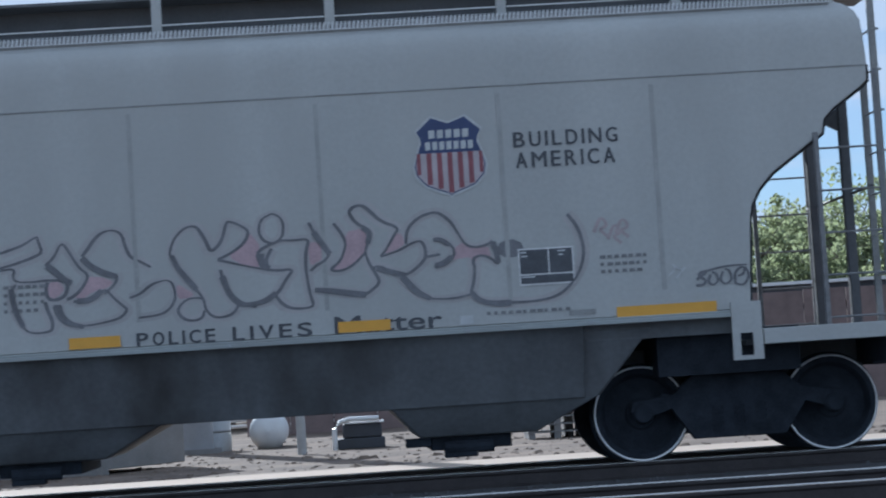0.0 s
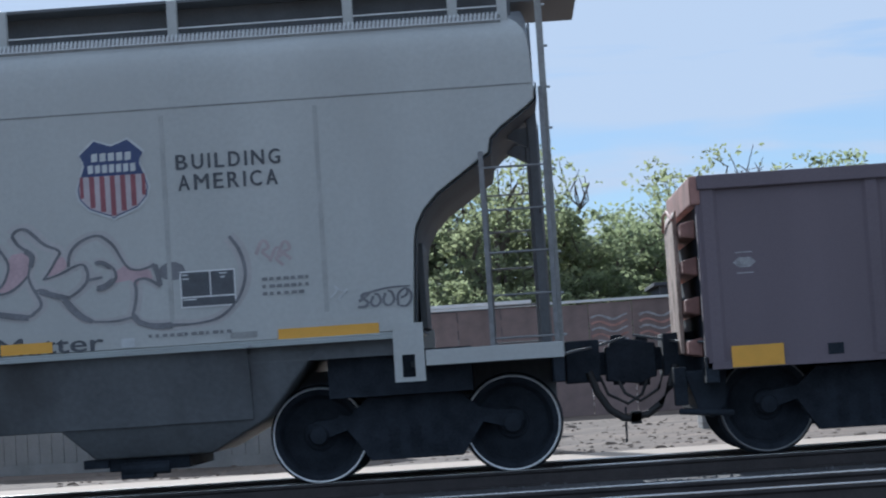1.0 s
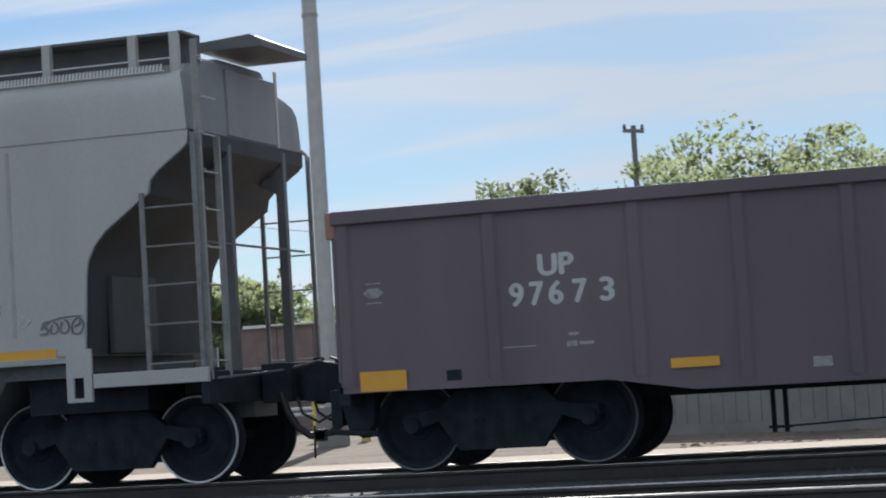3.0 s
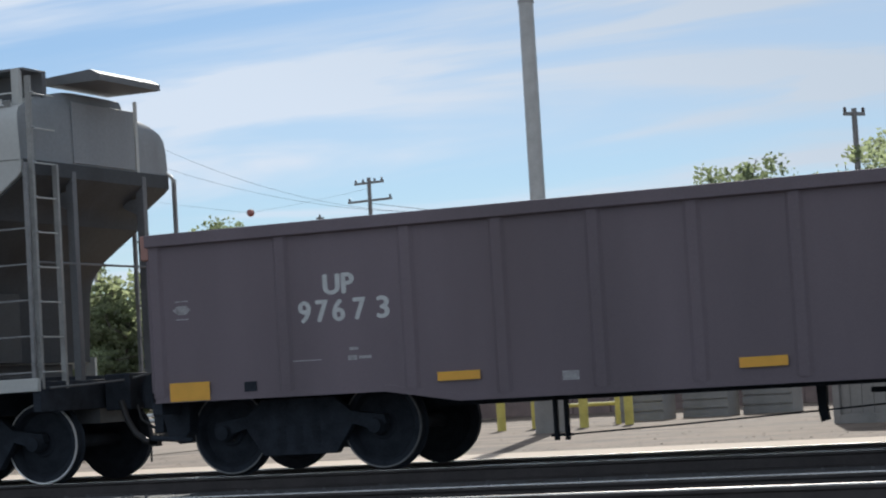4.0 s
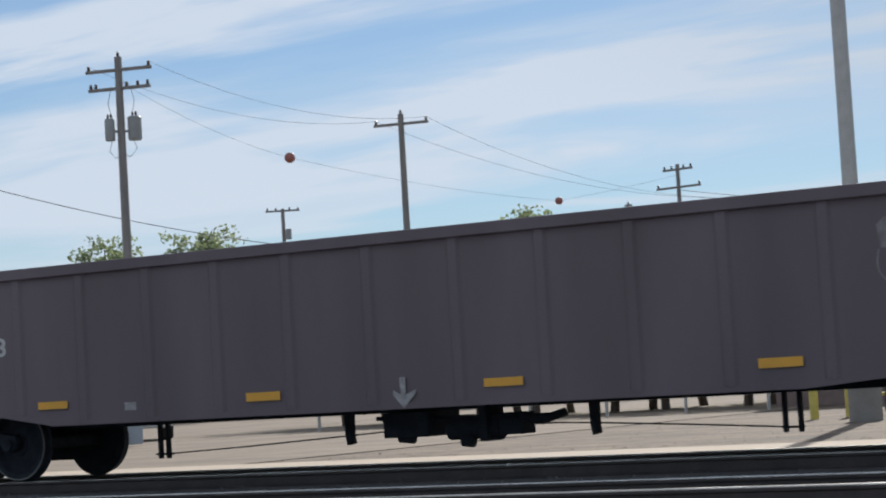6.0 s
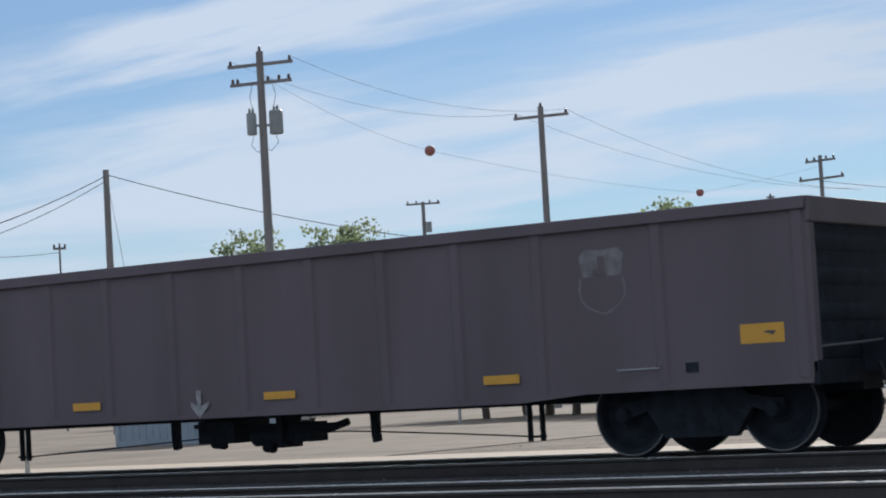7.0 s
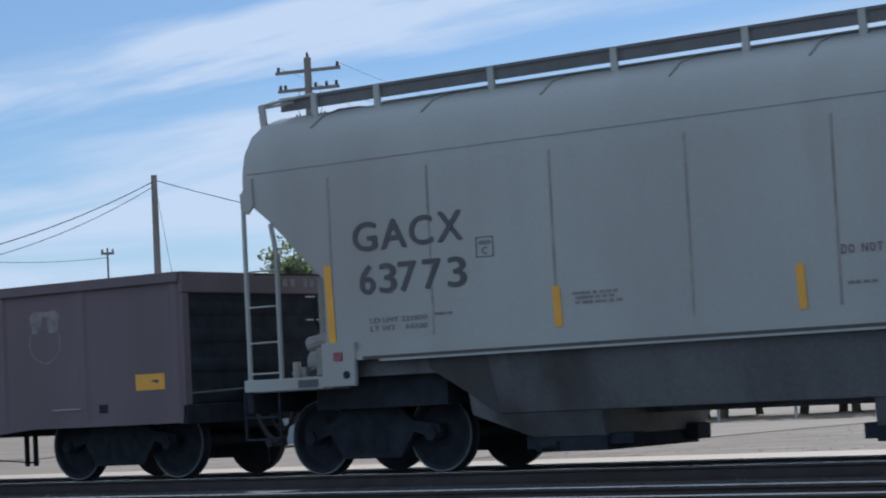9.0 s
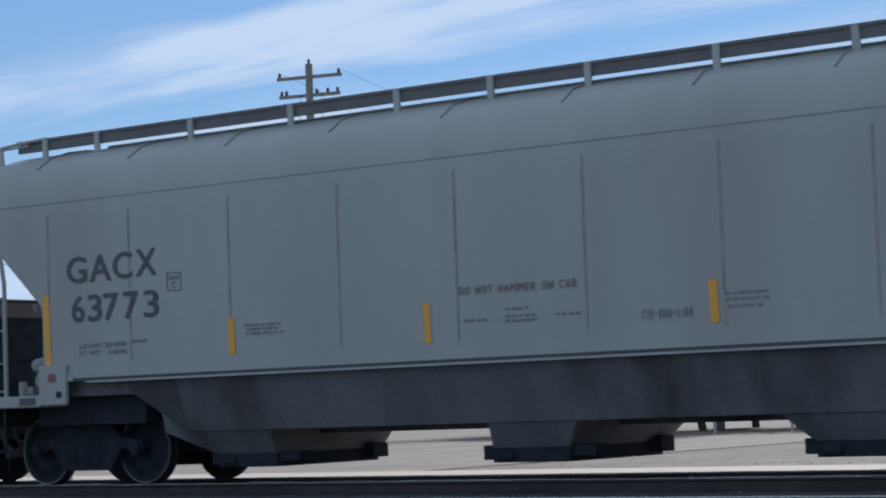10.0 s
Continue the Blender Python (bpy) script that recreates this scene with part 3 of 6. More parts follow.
def covered_hopper_flat():
    """The flat-sided hopper with spray paint on it."""
    car = thing("covered_hopper_car", (-3.05, TRACK_Y, 0), "flat-sided grey steel covered hopper car with faded spray paint", "freight car", "cars of the train")
    mid, ya, yb = -3.05, 20.0, 23.1
    right = [(3.65, 1.40), (3.70, 2.20), (3.725, 2.33), (3.80, 2.47), (3.93, 2.61), (4.41, 2.945), (4.433, 3.07), (4.53, 3.165), (4.79, 3.345), (4.85, 3.40), (4.85, 3.54)]
    left = [(2 * mid - x, z) for x, z in right[::-1]]
    part("body", Geo().prism(right + left, ya, yb), M_GREY, car, "weathered grey steel hopper body", bevel=0.012)
    # The upper body draws in to the roof; its ends have a flat middle panel and slanting corners.
    rings = []
    for z, y, xc, xm in ((3.54, 20.0, 4.85, 4.852), (3.80, 20.0, 4.835, 4.852), (3.95, 20.015, 4.82, 4.85), (4.04, 20.06, 4.79, 4.848), (4.12, 20.17, 4.735, 4.843), (4.20, 20.40, 4.67, 4.835), (4.28, 20.66, 4.62, 4.82), (4.34, 20.93, 4.58, 4.79), (4.37, 21.25, 4.55, 4.72)):
        f, p = 2 * TRACK_Y - y, max(20.95, y + 0.01)
        half = [(xc, y), (xm, p), (xm, 2 * TRACK_Y - p), (xc, f)]
        rings.append([(a, b, z) for a, b in half] + [(2 * mid - a, b, z) for a, b in half[::-1]])
    part("roof", Geo().loft(rings), M_GREY, car, "rounded grey roof with slanting end corners")
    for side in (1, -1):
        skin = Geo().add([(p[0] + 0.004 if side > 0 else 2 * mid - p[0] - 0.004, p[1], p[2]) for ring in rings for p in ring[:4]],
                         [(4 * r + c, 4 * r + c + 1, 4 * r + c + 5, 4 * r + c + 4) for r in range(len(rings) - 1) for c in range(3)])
        part("end_sheet", skin, M_ENDGREY, car, "darker grey faceted end sheet")
    hatch = Geo().box(2 * mid - 4.2, 4.2, 21.25, 21.85, 4.24, 4.35)
    part("hatch", hatch, M_GREY, car, "long trough hatch cover", bevel=0.02)
    # Running board, its posts and the serrated grating under it, made white to look sunlit.
    deck = Geo().box(2 * mid - 4.7, 4.7, 20.72, 20.80, 4.27, 4.57)
    deck.box(2 * mid - 4.7, 4.7, 20.35, 20.8, 4.54, 4.57)
    part("running_board", deck, M_WALK, car, "dark steel roof walkway", bevel=0.004)
    for s in (-1, 1):
        tip = [(mid + s * (a - mid), b) for a, b in ((4.62, 4.42), (5.32, 4.42), (5.32, 4.49), (5.2, 4.55), (4.62, 4.51))]
        part("walkway_end", Geo().prism(tip, 20.9, 22.2), M_WALK, car)
        grab = Geo().tube([(mid + s * 7.45, 20.75, 4.52), (mid + s * 7.45, 20.75, 4.62), (mid + s * 7.75, 20.75, 4.56)], 0.012, 6)
        part("grab_handle", grab, M_GALV, car)
    for x in (-10.9, -9.3, -7.75, -6.2, -4.6, -3.05, -1.50, 0.06, 1.62, 3.22, 4.17, 4.62):
        part("roof_post", Geo().box(x - 0.045, x + 0.045, 20.30, 20.38, 4.12, 4.56), M_GREY, car, bevel=0.006)
    lattice = Geo()
    x = -10.5
    while x < 4.58:
        lattice.add([(x, 20.1, 4.15), (x + 0.02, 20.1, 4.15), (x + 0.03, 20.1, 4.213), (x + 0.012, 20.1, 4.213), (x, 20.112, 4.15), (x + 0.02, 20.112, 4.15), (x + 0.03, 20.112, 4.213), (x + 0.012, 20.112, 4.213)], [(0, 1, 2, 3), (7, 6, 5, 4), (0, 4, 5, 1), (1, 5, 6, 2), (2, 6, 7, 3), (3, 7, 4, 0)])
        x += 0.038
    lattice.box(-10.5, 4.6, 20.1, 20.112, 4.142, 4.15)
    # Backing strip added so the white teeth stand against grey.
    part("lattice_backing", Geo().box(-10.5, 4.6, 20.20, 20.23, 4.12, 4.205), M_SEAM, car, "grey backing strip behind the lattice")
    # White strip painted as the sunlit edge of the walkway.
    part("walkway_edge", Geo().box(-10.5, 4.6, 20.34, 20.36, 4.30, 4.312), M_ROOF, car)
    part("serrated_grating", lattice, M_TANK, car, "fine zigzag steel lattice under the walkway", kind="stuff")
    # Plate seams on the near side.
    part("seam_or_shade_line", Geo().box(2 * mid - 4.8, 4.83, 19.994, 20.0, 3.532, 3.543), M_SEAM, car)
    for x in (-9.2, -7.6, -6.0, -4.4, -1.78, -0.12, 1.51, 2.89):
        part("seam_or_shade_line", Geo().box(x - 0.02, x + 0.02, 19.995, 20.0, 1.62, 3.47), M_SEAMA, car)
    # Side sill, bolster plate with its slot, end sill.
    for y0, y1 in ((19.955, 20.0), (23.1, 23.145)):
        sill = Geo().box(2 * mid - 3.46, 3.46, y0, y1, 1.34, 1.375)
        sill.box(2 * mid - 3.46, 3.46, y0 + 0.01, y1 - 0.01, 1.375, 1.40)
        part("side_sill", sill, M_GREY2, car, bevel=0.005)
        for s in (-1, 1):
            def ex(v):
                return v if s > 0 else 2 * mid - v
            pl = Geo()
            for a, b, c, d in ((3.46, 3.53, 0.95, 1.47), (3.645, 3.73, 0.95, 1.47), (3.53, 3.645, 0.95, 0.99), (3.53, 3.645, 1.19, 1.47)):
                pl.box(min(ex(a), ex(b)), max(ex(a), ex(b)), y0 - 0.01, y0 + 0.03, c, d)
            part("bolster_plate", pl, M_GREY, car, "grey plate with an oval slot")
            part("end_sill", Geo().box(min(ex(3.74), ex(4.96)), max(ex(3.74), ex(4.96)), y0, y0 + 0.06, 1.08, 1.22), M_GREY, car, bevel=0.006)
            ladder(car, "ladder", ex(4.91), ex(4.34), y0 + 0.02, y0 + 0.02, 1.2, 3.5, (1.28, 1.66, 2.04, 2.42, 2.80), M_FAINT, bend=2.95)
    for x in (-1.0, -0.2, 1.1, 2.2):
        part("bolt", Geo().lathe([(0.001, 19.935), (0.02, 19.94), (0.02, 19.96), (0.001, 19.96)], 8, "y", (x, 0, 1.36)), M_GALV, car)
    for s in (-1, 1):
        def ex(v):
            return v if s > 0 else 2 * mid - v
        # Platform takes the shade-dark slope colour as well.
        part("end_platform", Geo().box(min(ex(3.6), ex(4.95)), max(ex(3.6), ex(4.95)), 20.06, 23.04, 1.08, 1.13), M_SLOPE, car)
        part("end_sill", Geo().box(min(ex(4.86), ex(4.96)), max(ex(4.86), ex(4.96)), 20.0, 23.1, 0.86, 1.18), M_BLACK, car, bevel=0.01)
        for y in (20.06, 20.52):
            part("ladder_rail", Geo().box(ex(4.94) - 0.03, ex(4.94) + 0.03, y - 0.02, y + 0.02, 1.1, 4.42 if y < 20.3 else 3.5), M_SEAM, car)
        for k in range(9):
            part("rung", Geo().tube([(ex(4.94), 20.04, 1.28 + k * 0.37), (ex(4.94), 20.54, 1.28 + k * 0.37)], 0.009, 8), M_GREY, car)
            part("bolt", Geo().tube([(ex(4.96), 20.06, 1.28 + k * 0.37), (ex(5.0), 20.06, 1.28 + k * 0.37)], 0.012, 8), M_GALV, car)
        # Posts and gussets are coloured dark to look backlit.
        for y, w in ((21.0, 0.045), (22.5, 0.05)):
            part("end_post", Geo().box(ex(4.83) - w, ex(4.83) + w, y - 0.045, y + 0.045, 1.12, 3.5), M_POST, car, bevel=0.008)
            part("gusset", Geo().prism([(ex(4.79), 3.05), (ex(4.79), 3.25), (ex(4.60), 3.22), (ex(4.60), 3.15)], y - 0.03, y + 0.03), M_POST, car)
        part("grab_rail", Geo().tube([(ex(4.86), 20.1, 2.45), (ex(4.86), 23.0, 2.45)], 0.014, 6), M_POST, car)
        part("strap", Geo().box(ex(4.865) - 0.008, ex(4.865) + 0.008, 22.36, 22.42, 3.45, 4.36), M_GREY, car)
        part("post_bend", Geo().tube([(ex(4.91), 23.12, 3.46), (ex(4.90), 23.11, 3.52), (ex(4.80), 23.05, 3.62)], 0.022, 8), M_GREY, car)
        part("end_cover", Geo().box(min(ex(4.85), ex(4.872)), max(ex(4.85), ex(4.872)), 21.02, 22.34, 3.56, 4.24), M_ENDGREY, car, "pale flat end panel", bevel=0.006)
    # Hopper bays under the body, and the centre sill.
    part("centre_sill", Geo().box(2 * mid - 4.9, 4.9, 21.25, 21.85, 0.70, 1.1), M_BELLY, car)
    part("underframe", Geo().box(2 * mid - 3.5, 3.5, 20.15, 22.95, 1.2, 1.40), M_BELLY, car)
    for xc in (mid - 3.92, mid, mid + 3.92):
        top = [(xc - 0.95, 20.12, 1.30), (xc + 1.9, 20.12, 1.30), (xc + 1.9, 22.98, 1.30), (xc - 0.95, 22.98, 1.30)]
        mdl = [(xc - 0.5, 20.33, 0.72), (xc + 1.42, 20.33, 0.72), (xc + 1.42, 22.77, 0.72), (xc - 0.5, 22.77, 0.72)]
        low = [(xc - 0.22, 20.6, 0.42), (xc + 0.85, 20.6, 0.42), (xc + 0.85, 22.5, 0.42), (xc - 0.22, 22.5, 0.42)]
        part("hopper_bay", Geo().loft([low, mdl, top]), M_BELLY, car, "dark sloping hopper bay", bevel=0.02)
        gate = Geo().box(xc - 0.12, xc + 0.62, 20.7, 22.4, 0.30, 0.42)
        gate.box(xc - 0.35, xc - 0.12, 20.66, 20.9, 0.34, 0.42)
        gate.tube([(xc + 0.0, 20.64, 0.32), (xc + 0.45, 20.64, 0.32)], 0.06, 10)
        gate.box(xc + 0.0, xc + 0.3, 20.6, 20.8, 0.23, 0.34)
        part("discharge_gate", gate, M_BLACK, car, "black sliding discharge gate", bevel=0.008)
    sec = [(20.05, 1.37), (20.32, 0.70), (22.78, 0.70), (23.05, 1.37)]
    part("bay_web", Geo().loft([[(x, y, z) for y, z in sec] for x in (2 * mid - 2.15, 2.15)]), M_BELLY, car, "dark sheet between the bays", bevel=0.01)
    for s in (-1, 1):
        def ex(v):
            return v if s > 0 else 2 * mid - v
        # Slope sheet and panel are darkened to stand for shade under the end.
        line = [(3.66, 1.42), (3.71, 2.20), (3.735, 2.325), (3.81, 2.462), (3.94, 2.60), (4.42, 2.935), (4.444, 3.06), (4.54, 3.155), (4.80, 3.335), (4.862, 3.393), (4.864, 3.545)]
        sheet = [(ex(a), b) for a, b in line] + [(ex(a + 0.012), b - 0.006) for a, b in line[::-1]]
        part("slope_sheet", Geo().prism(sheet, 20.03, 23.07), M_SLOPE, car, "sloping end sheet with shade in its colour")
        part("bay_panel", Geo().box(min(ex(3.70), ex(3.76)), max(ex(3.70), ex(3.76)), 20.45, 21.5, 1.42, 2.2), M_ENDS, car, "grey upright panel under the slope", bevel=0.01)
    # Black blocks added to fill the dark void above each truck.
    for xc in (3.585, 2 * mid - 3.585):
        part("dark_gap_block", Geo().box(xc - 0.75, xc + 0.55, 20.35, 22.75, 0.84, 1.24), M_BLACK, car)
    wheels = truck(car, 3.585, (2.70, 4.47)) + truck(car, 2 * mid - 3.585, (2 * mid - 4.47, 2 * mid - 2.70))
    coupler(car, 4.96, 1)
    coupler(car, 2 * mid - 4.96, -1)
    # Markings.
    for a, b, c, d in ((-2.40, -1.95, 1.415, 1.515), (-0.035, 0.43, 1.415, 1.512), (2.446, 3.342, 1.40, 1.492), (-6.9, -6.45, 1.415, 1.515), (-9.4, -8.5, 1.40, 1.492)):
        reflector(car, a, b, c, d, 19.99)
    spaced("BUILDING", 1.622, 2.56, 2.972, 3.108, 19.993, M_INK, car, "black stencilled words", 0.004)
    spaced("AMERICA", 1.634, 2.526, 2.784, 2.926, 19.993, M_INK, car, "black stencilled words", 0.004)
    spaced("POLICE", -1.81, -1.117, 1.405, 1.525, 19.993, M_INK, car, "black marker capitals", 0.004)
    spaced("LIVES", -0.967, -0.262, 1.405, 1.528, 19.993, M_INK, car, "black marker capitals", 0.004)
    lettering("handwriting", "Matter", -0.065, 0.89, 1.405, 1.56, 19.994, M_INK, car, "black marker letters behind a reflector", 0.004)
    shield(car, 1.048, 2.938, 0.672, 0.768, 19.993, M_BLUE, M_RED, M_WHITE)
    panel = Geo().box(1.598, 2.094, 19.992, 19.996, 1.732, 2.062)
    pn = part("data_panel", panel, M_ROOF, car, "white-edged black data panel")
    for a, b, c, d in ((1.612, 1.862, 1.835, 2.048), (1.876, 2.08, 1.835, 2.048), (1.612, 2.08, 1.747, 1.82)):
        part("field", Geo().box(a, b, 19.989, 19.992, c, d), M_INK, pn)
    for a, b, c in ((1.62, 1.67, 2.02), (1.62, 1.68, 1.985), (1.95, 2.02, 2.02), (1.96, 2.0, 1.985), (1.62, 1.74, 1.80)):
        part("bar", Geo().box(a, b, 19.987, 19.989, c, c + 0.014), M_WHITE, pn)
    for x, z, n in ((2.33, 1.93, 7), (2.33, 1.865, 7), (2.33, 1.80, 6), (1.29, 1.49, 12), (-2.95, 1.98, 6), (-2.95, 1.91, 6), (-2.95, 1.84, 6), (-2.95, 1.77, 5)):
        row = Geo()
        r = random.Random(int(x * 100 + z * 1000))
        for k in range(n):
            row.box(x + k * 0.064, x + k * 0.064 + r.choice((0.03, 0.04, 0.05)), 19.993, 19.996, z, z + 0.03)
        part("stencil_row", row, M_FAINT, car, kind="stuff")
    part("placard", Geo().box(1.045, 1.165, 19.992, 19.996, 1.42, 1.50), M_WHITE, car, "small off-white placard")
    part("placard", Geo().box(2.02, 2.26, 19.992, 19.996, 1.44, 1.49), M_SEAM, car, "small grey placard")
    graffiti(car)
    ORIGIN[:] = (0, 0, 0)
    return car, wheels


def shield(car, xc, zc, w, h, y, top, stripe, edge):
    """A crested shield: a dark head with pale bars over upright stripes."""
    half = [(0.02, 0.40), (0.234, 0.47), (0.45, 0.30), (0.40, 0.22), (0.39, 0.16), (0.45, 0.02), (0.50, -0.12), (0.47, -0.25), (0.34, -0.37), (0.14, -0.44), (0.04, -0.47)]

    def place(pts, k=1.0):
        return [(xc + p * w * k, zc + q * h * k) for p, q in pts]
    outline = half + [(0, -0.5)] + [(-p, q) for p, q in half[::-1]]
    sh = part("shield", Geo().prism(place(outline), y - 0.001, y + 0.003), edge, car, "blue and red striped shield emblem")
    part("shield_line", Geo().prism(place(outline, 0.945), y - 0.002, y - 0.001), top, sh)
    part("shield_field", Geo().prism(place(outline, 0.915), y - 0.003, y - 0.002), M_PALEROSE, sh)
    crest = half[:5] + [(0.44, 0.035)]
    crest = crest + [(-p, q) for p, q in crest[::-1]]
    part("shield_head", Geo().prism(place(crest, 0.94), y - 0.005, y - 0.0025), top, sh)
    for n, lo, hi, span in ((5, 0.20, 0.295, 0.56), (7, 0.065, 0.16, 0.66)):
        for i in range(n):
            p = (i - n / 2 + 0.5) * span / n
            q = span / n * 0.36
            part("bar", Geo().prism(place([(p - q, lo), (p + q, lo + 0.008), (p + q, hi + 0.008), (p - q, hi)]), y - 0.007, y - 0.005), edge, sh)
    for i in range(-3, 4):
        p = i * 0.138
        q = 0.034 if abs(i) < 3 else 0.024
        low = (-0.465, -0.415, -0.365, -0.245)[abs(i)]
        part("stripe", Geo().prism(place([(p - q, low + 0.03), (p + q, low + 0.03), (p + q, 0.032), (p - q, 0.032)]), y - 0.005, y - 0.003), stripe, sh)


STROKES = []
STROKES += [
    [(-2.96, 2.3), (-2.86, 2.33), (-2.76, 2.36), (-2.66, 2.42), (-2.63, 2.43), (-2.62, 2.37), (-2.59, 2.29), (-2.67, 2.25), (-2.77, 2.22), (-2.87, 2.19), (-2.97, 2.17)],
    [(-2.97, 2.15), (-2.84, 2.16), (-2.86, 2.09), (-2.84, 2.04), (-2.7, 2.03), (-2.58, 2.04), (-2.43, 2.03), (-2.36, 2.01)],
    [(-2.84, 2.02), (-2.89, 1.94), (-2.88, 1.84), (-2.84, 1.74), (-2.8, 1.64), (-2.73, 1.58), (-2.6, 1.58), (-2.54, 1.6), (-2.53, 1.67), (-2.57, 1.77), (-2.59, 1.85)],
    [(-2.57, 2.17), (-2.49, 2.24), (-2.42, 2.38), (-2.35, 2.26), (-2.28, 2.13), (-2.21, 2.08), (-2.21, 2.03), (-2.26, 1.95), (-2.34, 1.88), (-2.4, 1.86)],
]
STROKES += [
    [(-2.56, 2.02), (-2.58, 1.95), (-2.56, 1.87), (-2.49, 1.86), (-2.41, 1.89), (-2.38, 1.99), (-2.43, 2.04)],
    [(-2.25, 2.23), (-2.19, 2.3), (-2.14, 2.37), (-2.06, 2.44), (-1.96, 2.45), (-1.89, 2.41), (-1.87, 2.31), (-1.83, 2.2), (-1.73, 2.15), (-1.65, 2.1)],
    [(-1.96, 2.06), (-1.95, 2.01), (-1.99, 1.95), (-2.07, 1.89)],
    [(-2.34, 1.84), (-2.24, 1.83), (-2.14, 1.86), (-2.06, 1.94), (-2.0, 1.86), (-1.92, 1.78), (-1.87, 1.74), (-1.93, 1.67), (-2.06, 1.64), (-2.21, 1.62), (-2.35, 1.62), (-2.45, 1.67), (-2.5, 1.77), (-2.5, 1.82)],
    [(-1.85, 1.84), (-1.75, 1.87), (-1.67, 1.94), (-1.59, 1.97), (-1.49, 1.98), (-1.45, 1.9), (-1.45, 1.8), (-1.51, 1.71), (-1.61, 1.67), (-1.78, 1.66)],
]
STROKES += [
    [(-1.48, 2.21), (-1.45, 2.31), (-1.4, 2.38), (-1.32, 2.44), (-1.24, 2.44), (-1.2, 2.39), (-1.15, 2.29), (-1.12, 2.2), (-1.05, 2.25), (-1.0, 2.33), (-0.97, 2.46), (-0.92, 2.46), (-0.84, 2.42), (-0.77, 2.37), (-0.8, 2.29), (-0.86, 2.23), (-0.96, 2.17), (-1.06, 2.13)],
    [(-1.06, 2.13), (-0.89, 2.08), (-0.74, 2.04), (-0.55, 2.0), (-0.39, 2.01), (-0.47, 1.92), (-0.53, 1.82), (-0.61, 1.75), (-0.71, 1.71), (-0.84, 1.7), (-0.91, 1.72), (-0.98, 1.8), (-1.02, 1.93), (-1.04, 2.04)],
    [(-1.48, 2.21), (-1.44, 2.13), (-1.37, 2.0), (-1.27, 1.89), (-1.2, 1.79), (-1.19, 1.69), (-1.12, 1.62), (-1.02, 1.62), (-0.94, 1.65), (-0.9, 1.72)],
]
STROKES += [
    [(-1.2, 1.79), (-1.3, 1.81), (-1.38, 1.78), (-1.44, 1.71), (-1.41, 1.64), (-1.32, 1.6), (-1.22, 1.62), (-1.2, 1.69)],
    [(-0.56, 2.51), (-0.66, 2.47), (-0.69, 2.36), (-0.65, 2.27), (-0.56, 2.24), (-0.48, 2.29), (-0.46, 2.4), (-0.49, 2.48), (-0.56, 2.51)],
    [(-0.71, 2.16), (-0.66, 2.21), (-0.56, 2.25), (-0.48, 2.27), (-0.38, 2.26), (-0.24, 2.27), (-0.28, 2.16), (-0.29, 2.03), (-0.28, 1.91), (-0.26, 1.75), (-0.23, 1.67), (-0.32, 1.65), (-0.44, 1.66), (-0.51, 1.7), (-0.56, 1.77)],
    [(-0.71, 2.16), (-0.69, 2.06), (-0.62, 2.01), (-0.64, 2.1), (-0.58, 2.2)],
]
STROKES += [
    [(-0.24, 2.41), (-0.18, 2.28), (-0.11, 2.17), (-0.07, 2.12), (-0.12, 2.06), (-0.19, 2.03), (-0.25, 1.98)],
    [(-0.02, 2.39), (0.05, 2.29), (0.08, 2.21), (0.05, 2.11), (0.01, 2.04), (-0.08, 1.98), (0.0, 1.96), (0.1, 1.99), (0.18, 2.05), (0.24, 2.11)],
    [(0.12, 2.48), (0.16, 2.53), (0.24, 2.54), (0.31, 2.48), (0.4, 2.38), (0.56, 2.32), (0.5, 2.24), (0.44, 2.14), (0.38, 2.07)],
    [(0.38, 2.07), (0.46, 2.09), (0.56, 2.12), (0.67, 2.18), (0.75, 2.19), (0.78, 2.12), (0.78, 2.04), (0.73, 1.98), (0.65, 1.92), (0.58, 1.89), (0.45, 1.94), (0.36, 1.99), (0.3, 1.97)],
    [(0.12, 2.48), (0.16, 2.4), (0.24, 2.34), (0.3, 2.29), (0.27, 2.2), (0.24, 2.11), (0.28, 2.0), (0.33, 1.92), (0.36, 1.84), (0.29, 1.78), (0.22, 1.74), (0.09, 1.76), (-0.06, 1.79), (-0.22, 1.8)],
]
STROKES += [
    [(0.61, 2.17), (0.62, 2.28), (0.68, 2.36), (0.78, 2.42), (0.89, 2.44), (0.96, 2.4), (1.03, 2.33), (1.08, 2.23), (1.14, 2.12), (1.24, 2.1), (1.33, 2.12), (1.38, 2.15)],
    [(0.85, 2.19), (0.9, 2.21), (0.97, 2.16), (1.02, 2.13), (1.04, 2.05), (0.98, 1.99), (0.91, 1.96), (0.85, 1.95)],
    [(0.76, 2.04), (0.84, 2.05), (0.91, 2.06)],
    [(1.42, 1.94), (1.34, 2.01), (1.26, 2.03), (1.19, 2.0), (1.21, 1.92), (1.19, 1.79), (1.16, 1.7)],
    [(0.55, 1.88), (0.62, 1.8), (0.69, 1.72), (0.79, 1.67), (0.91, 1.66), (1.04, 1.66), (1.17, 1.69)],
    [(1.17, 1.7), (1.21, 1.64), (1.34, 1.6), (1.54, 1.59), (1.74, 1.59), (1.92, 1.62), (2.05, 1.71), (2.14, 1.83), (2.19, 1.98), (2.18, 2.11), (2.14, 2.24), (2.06, 2.35)],
]
THICK = []
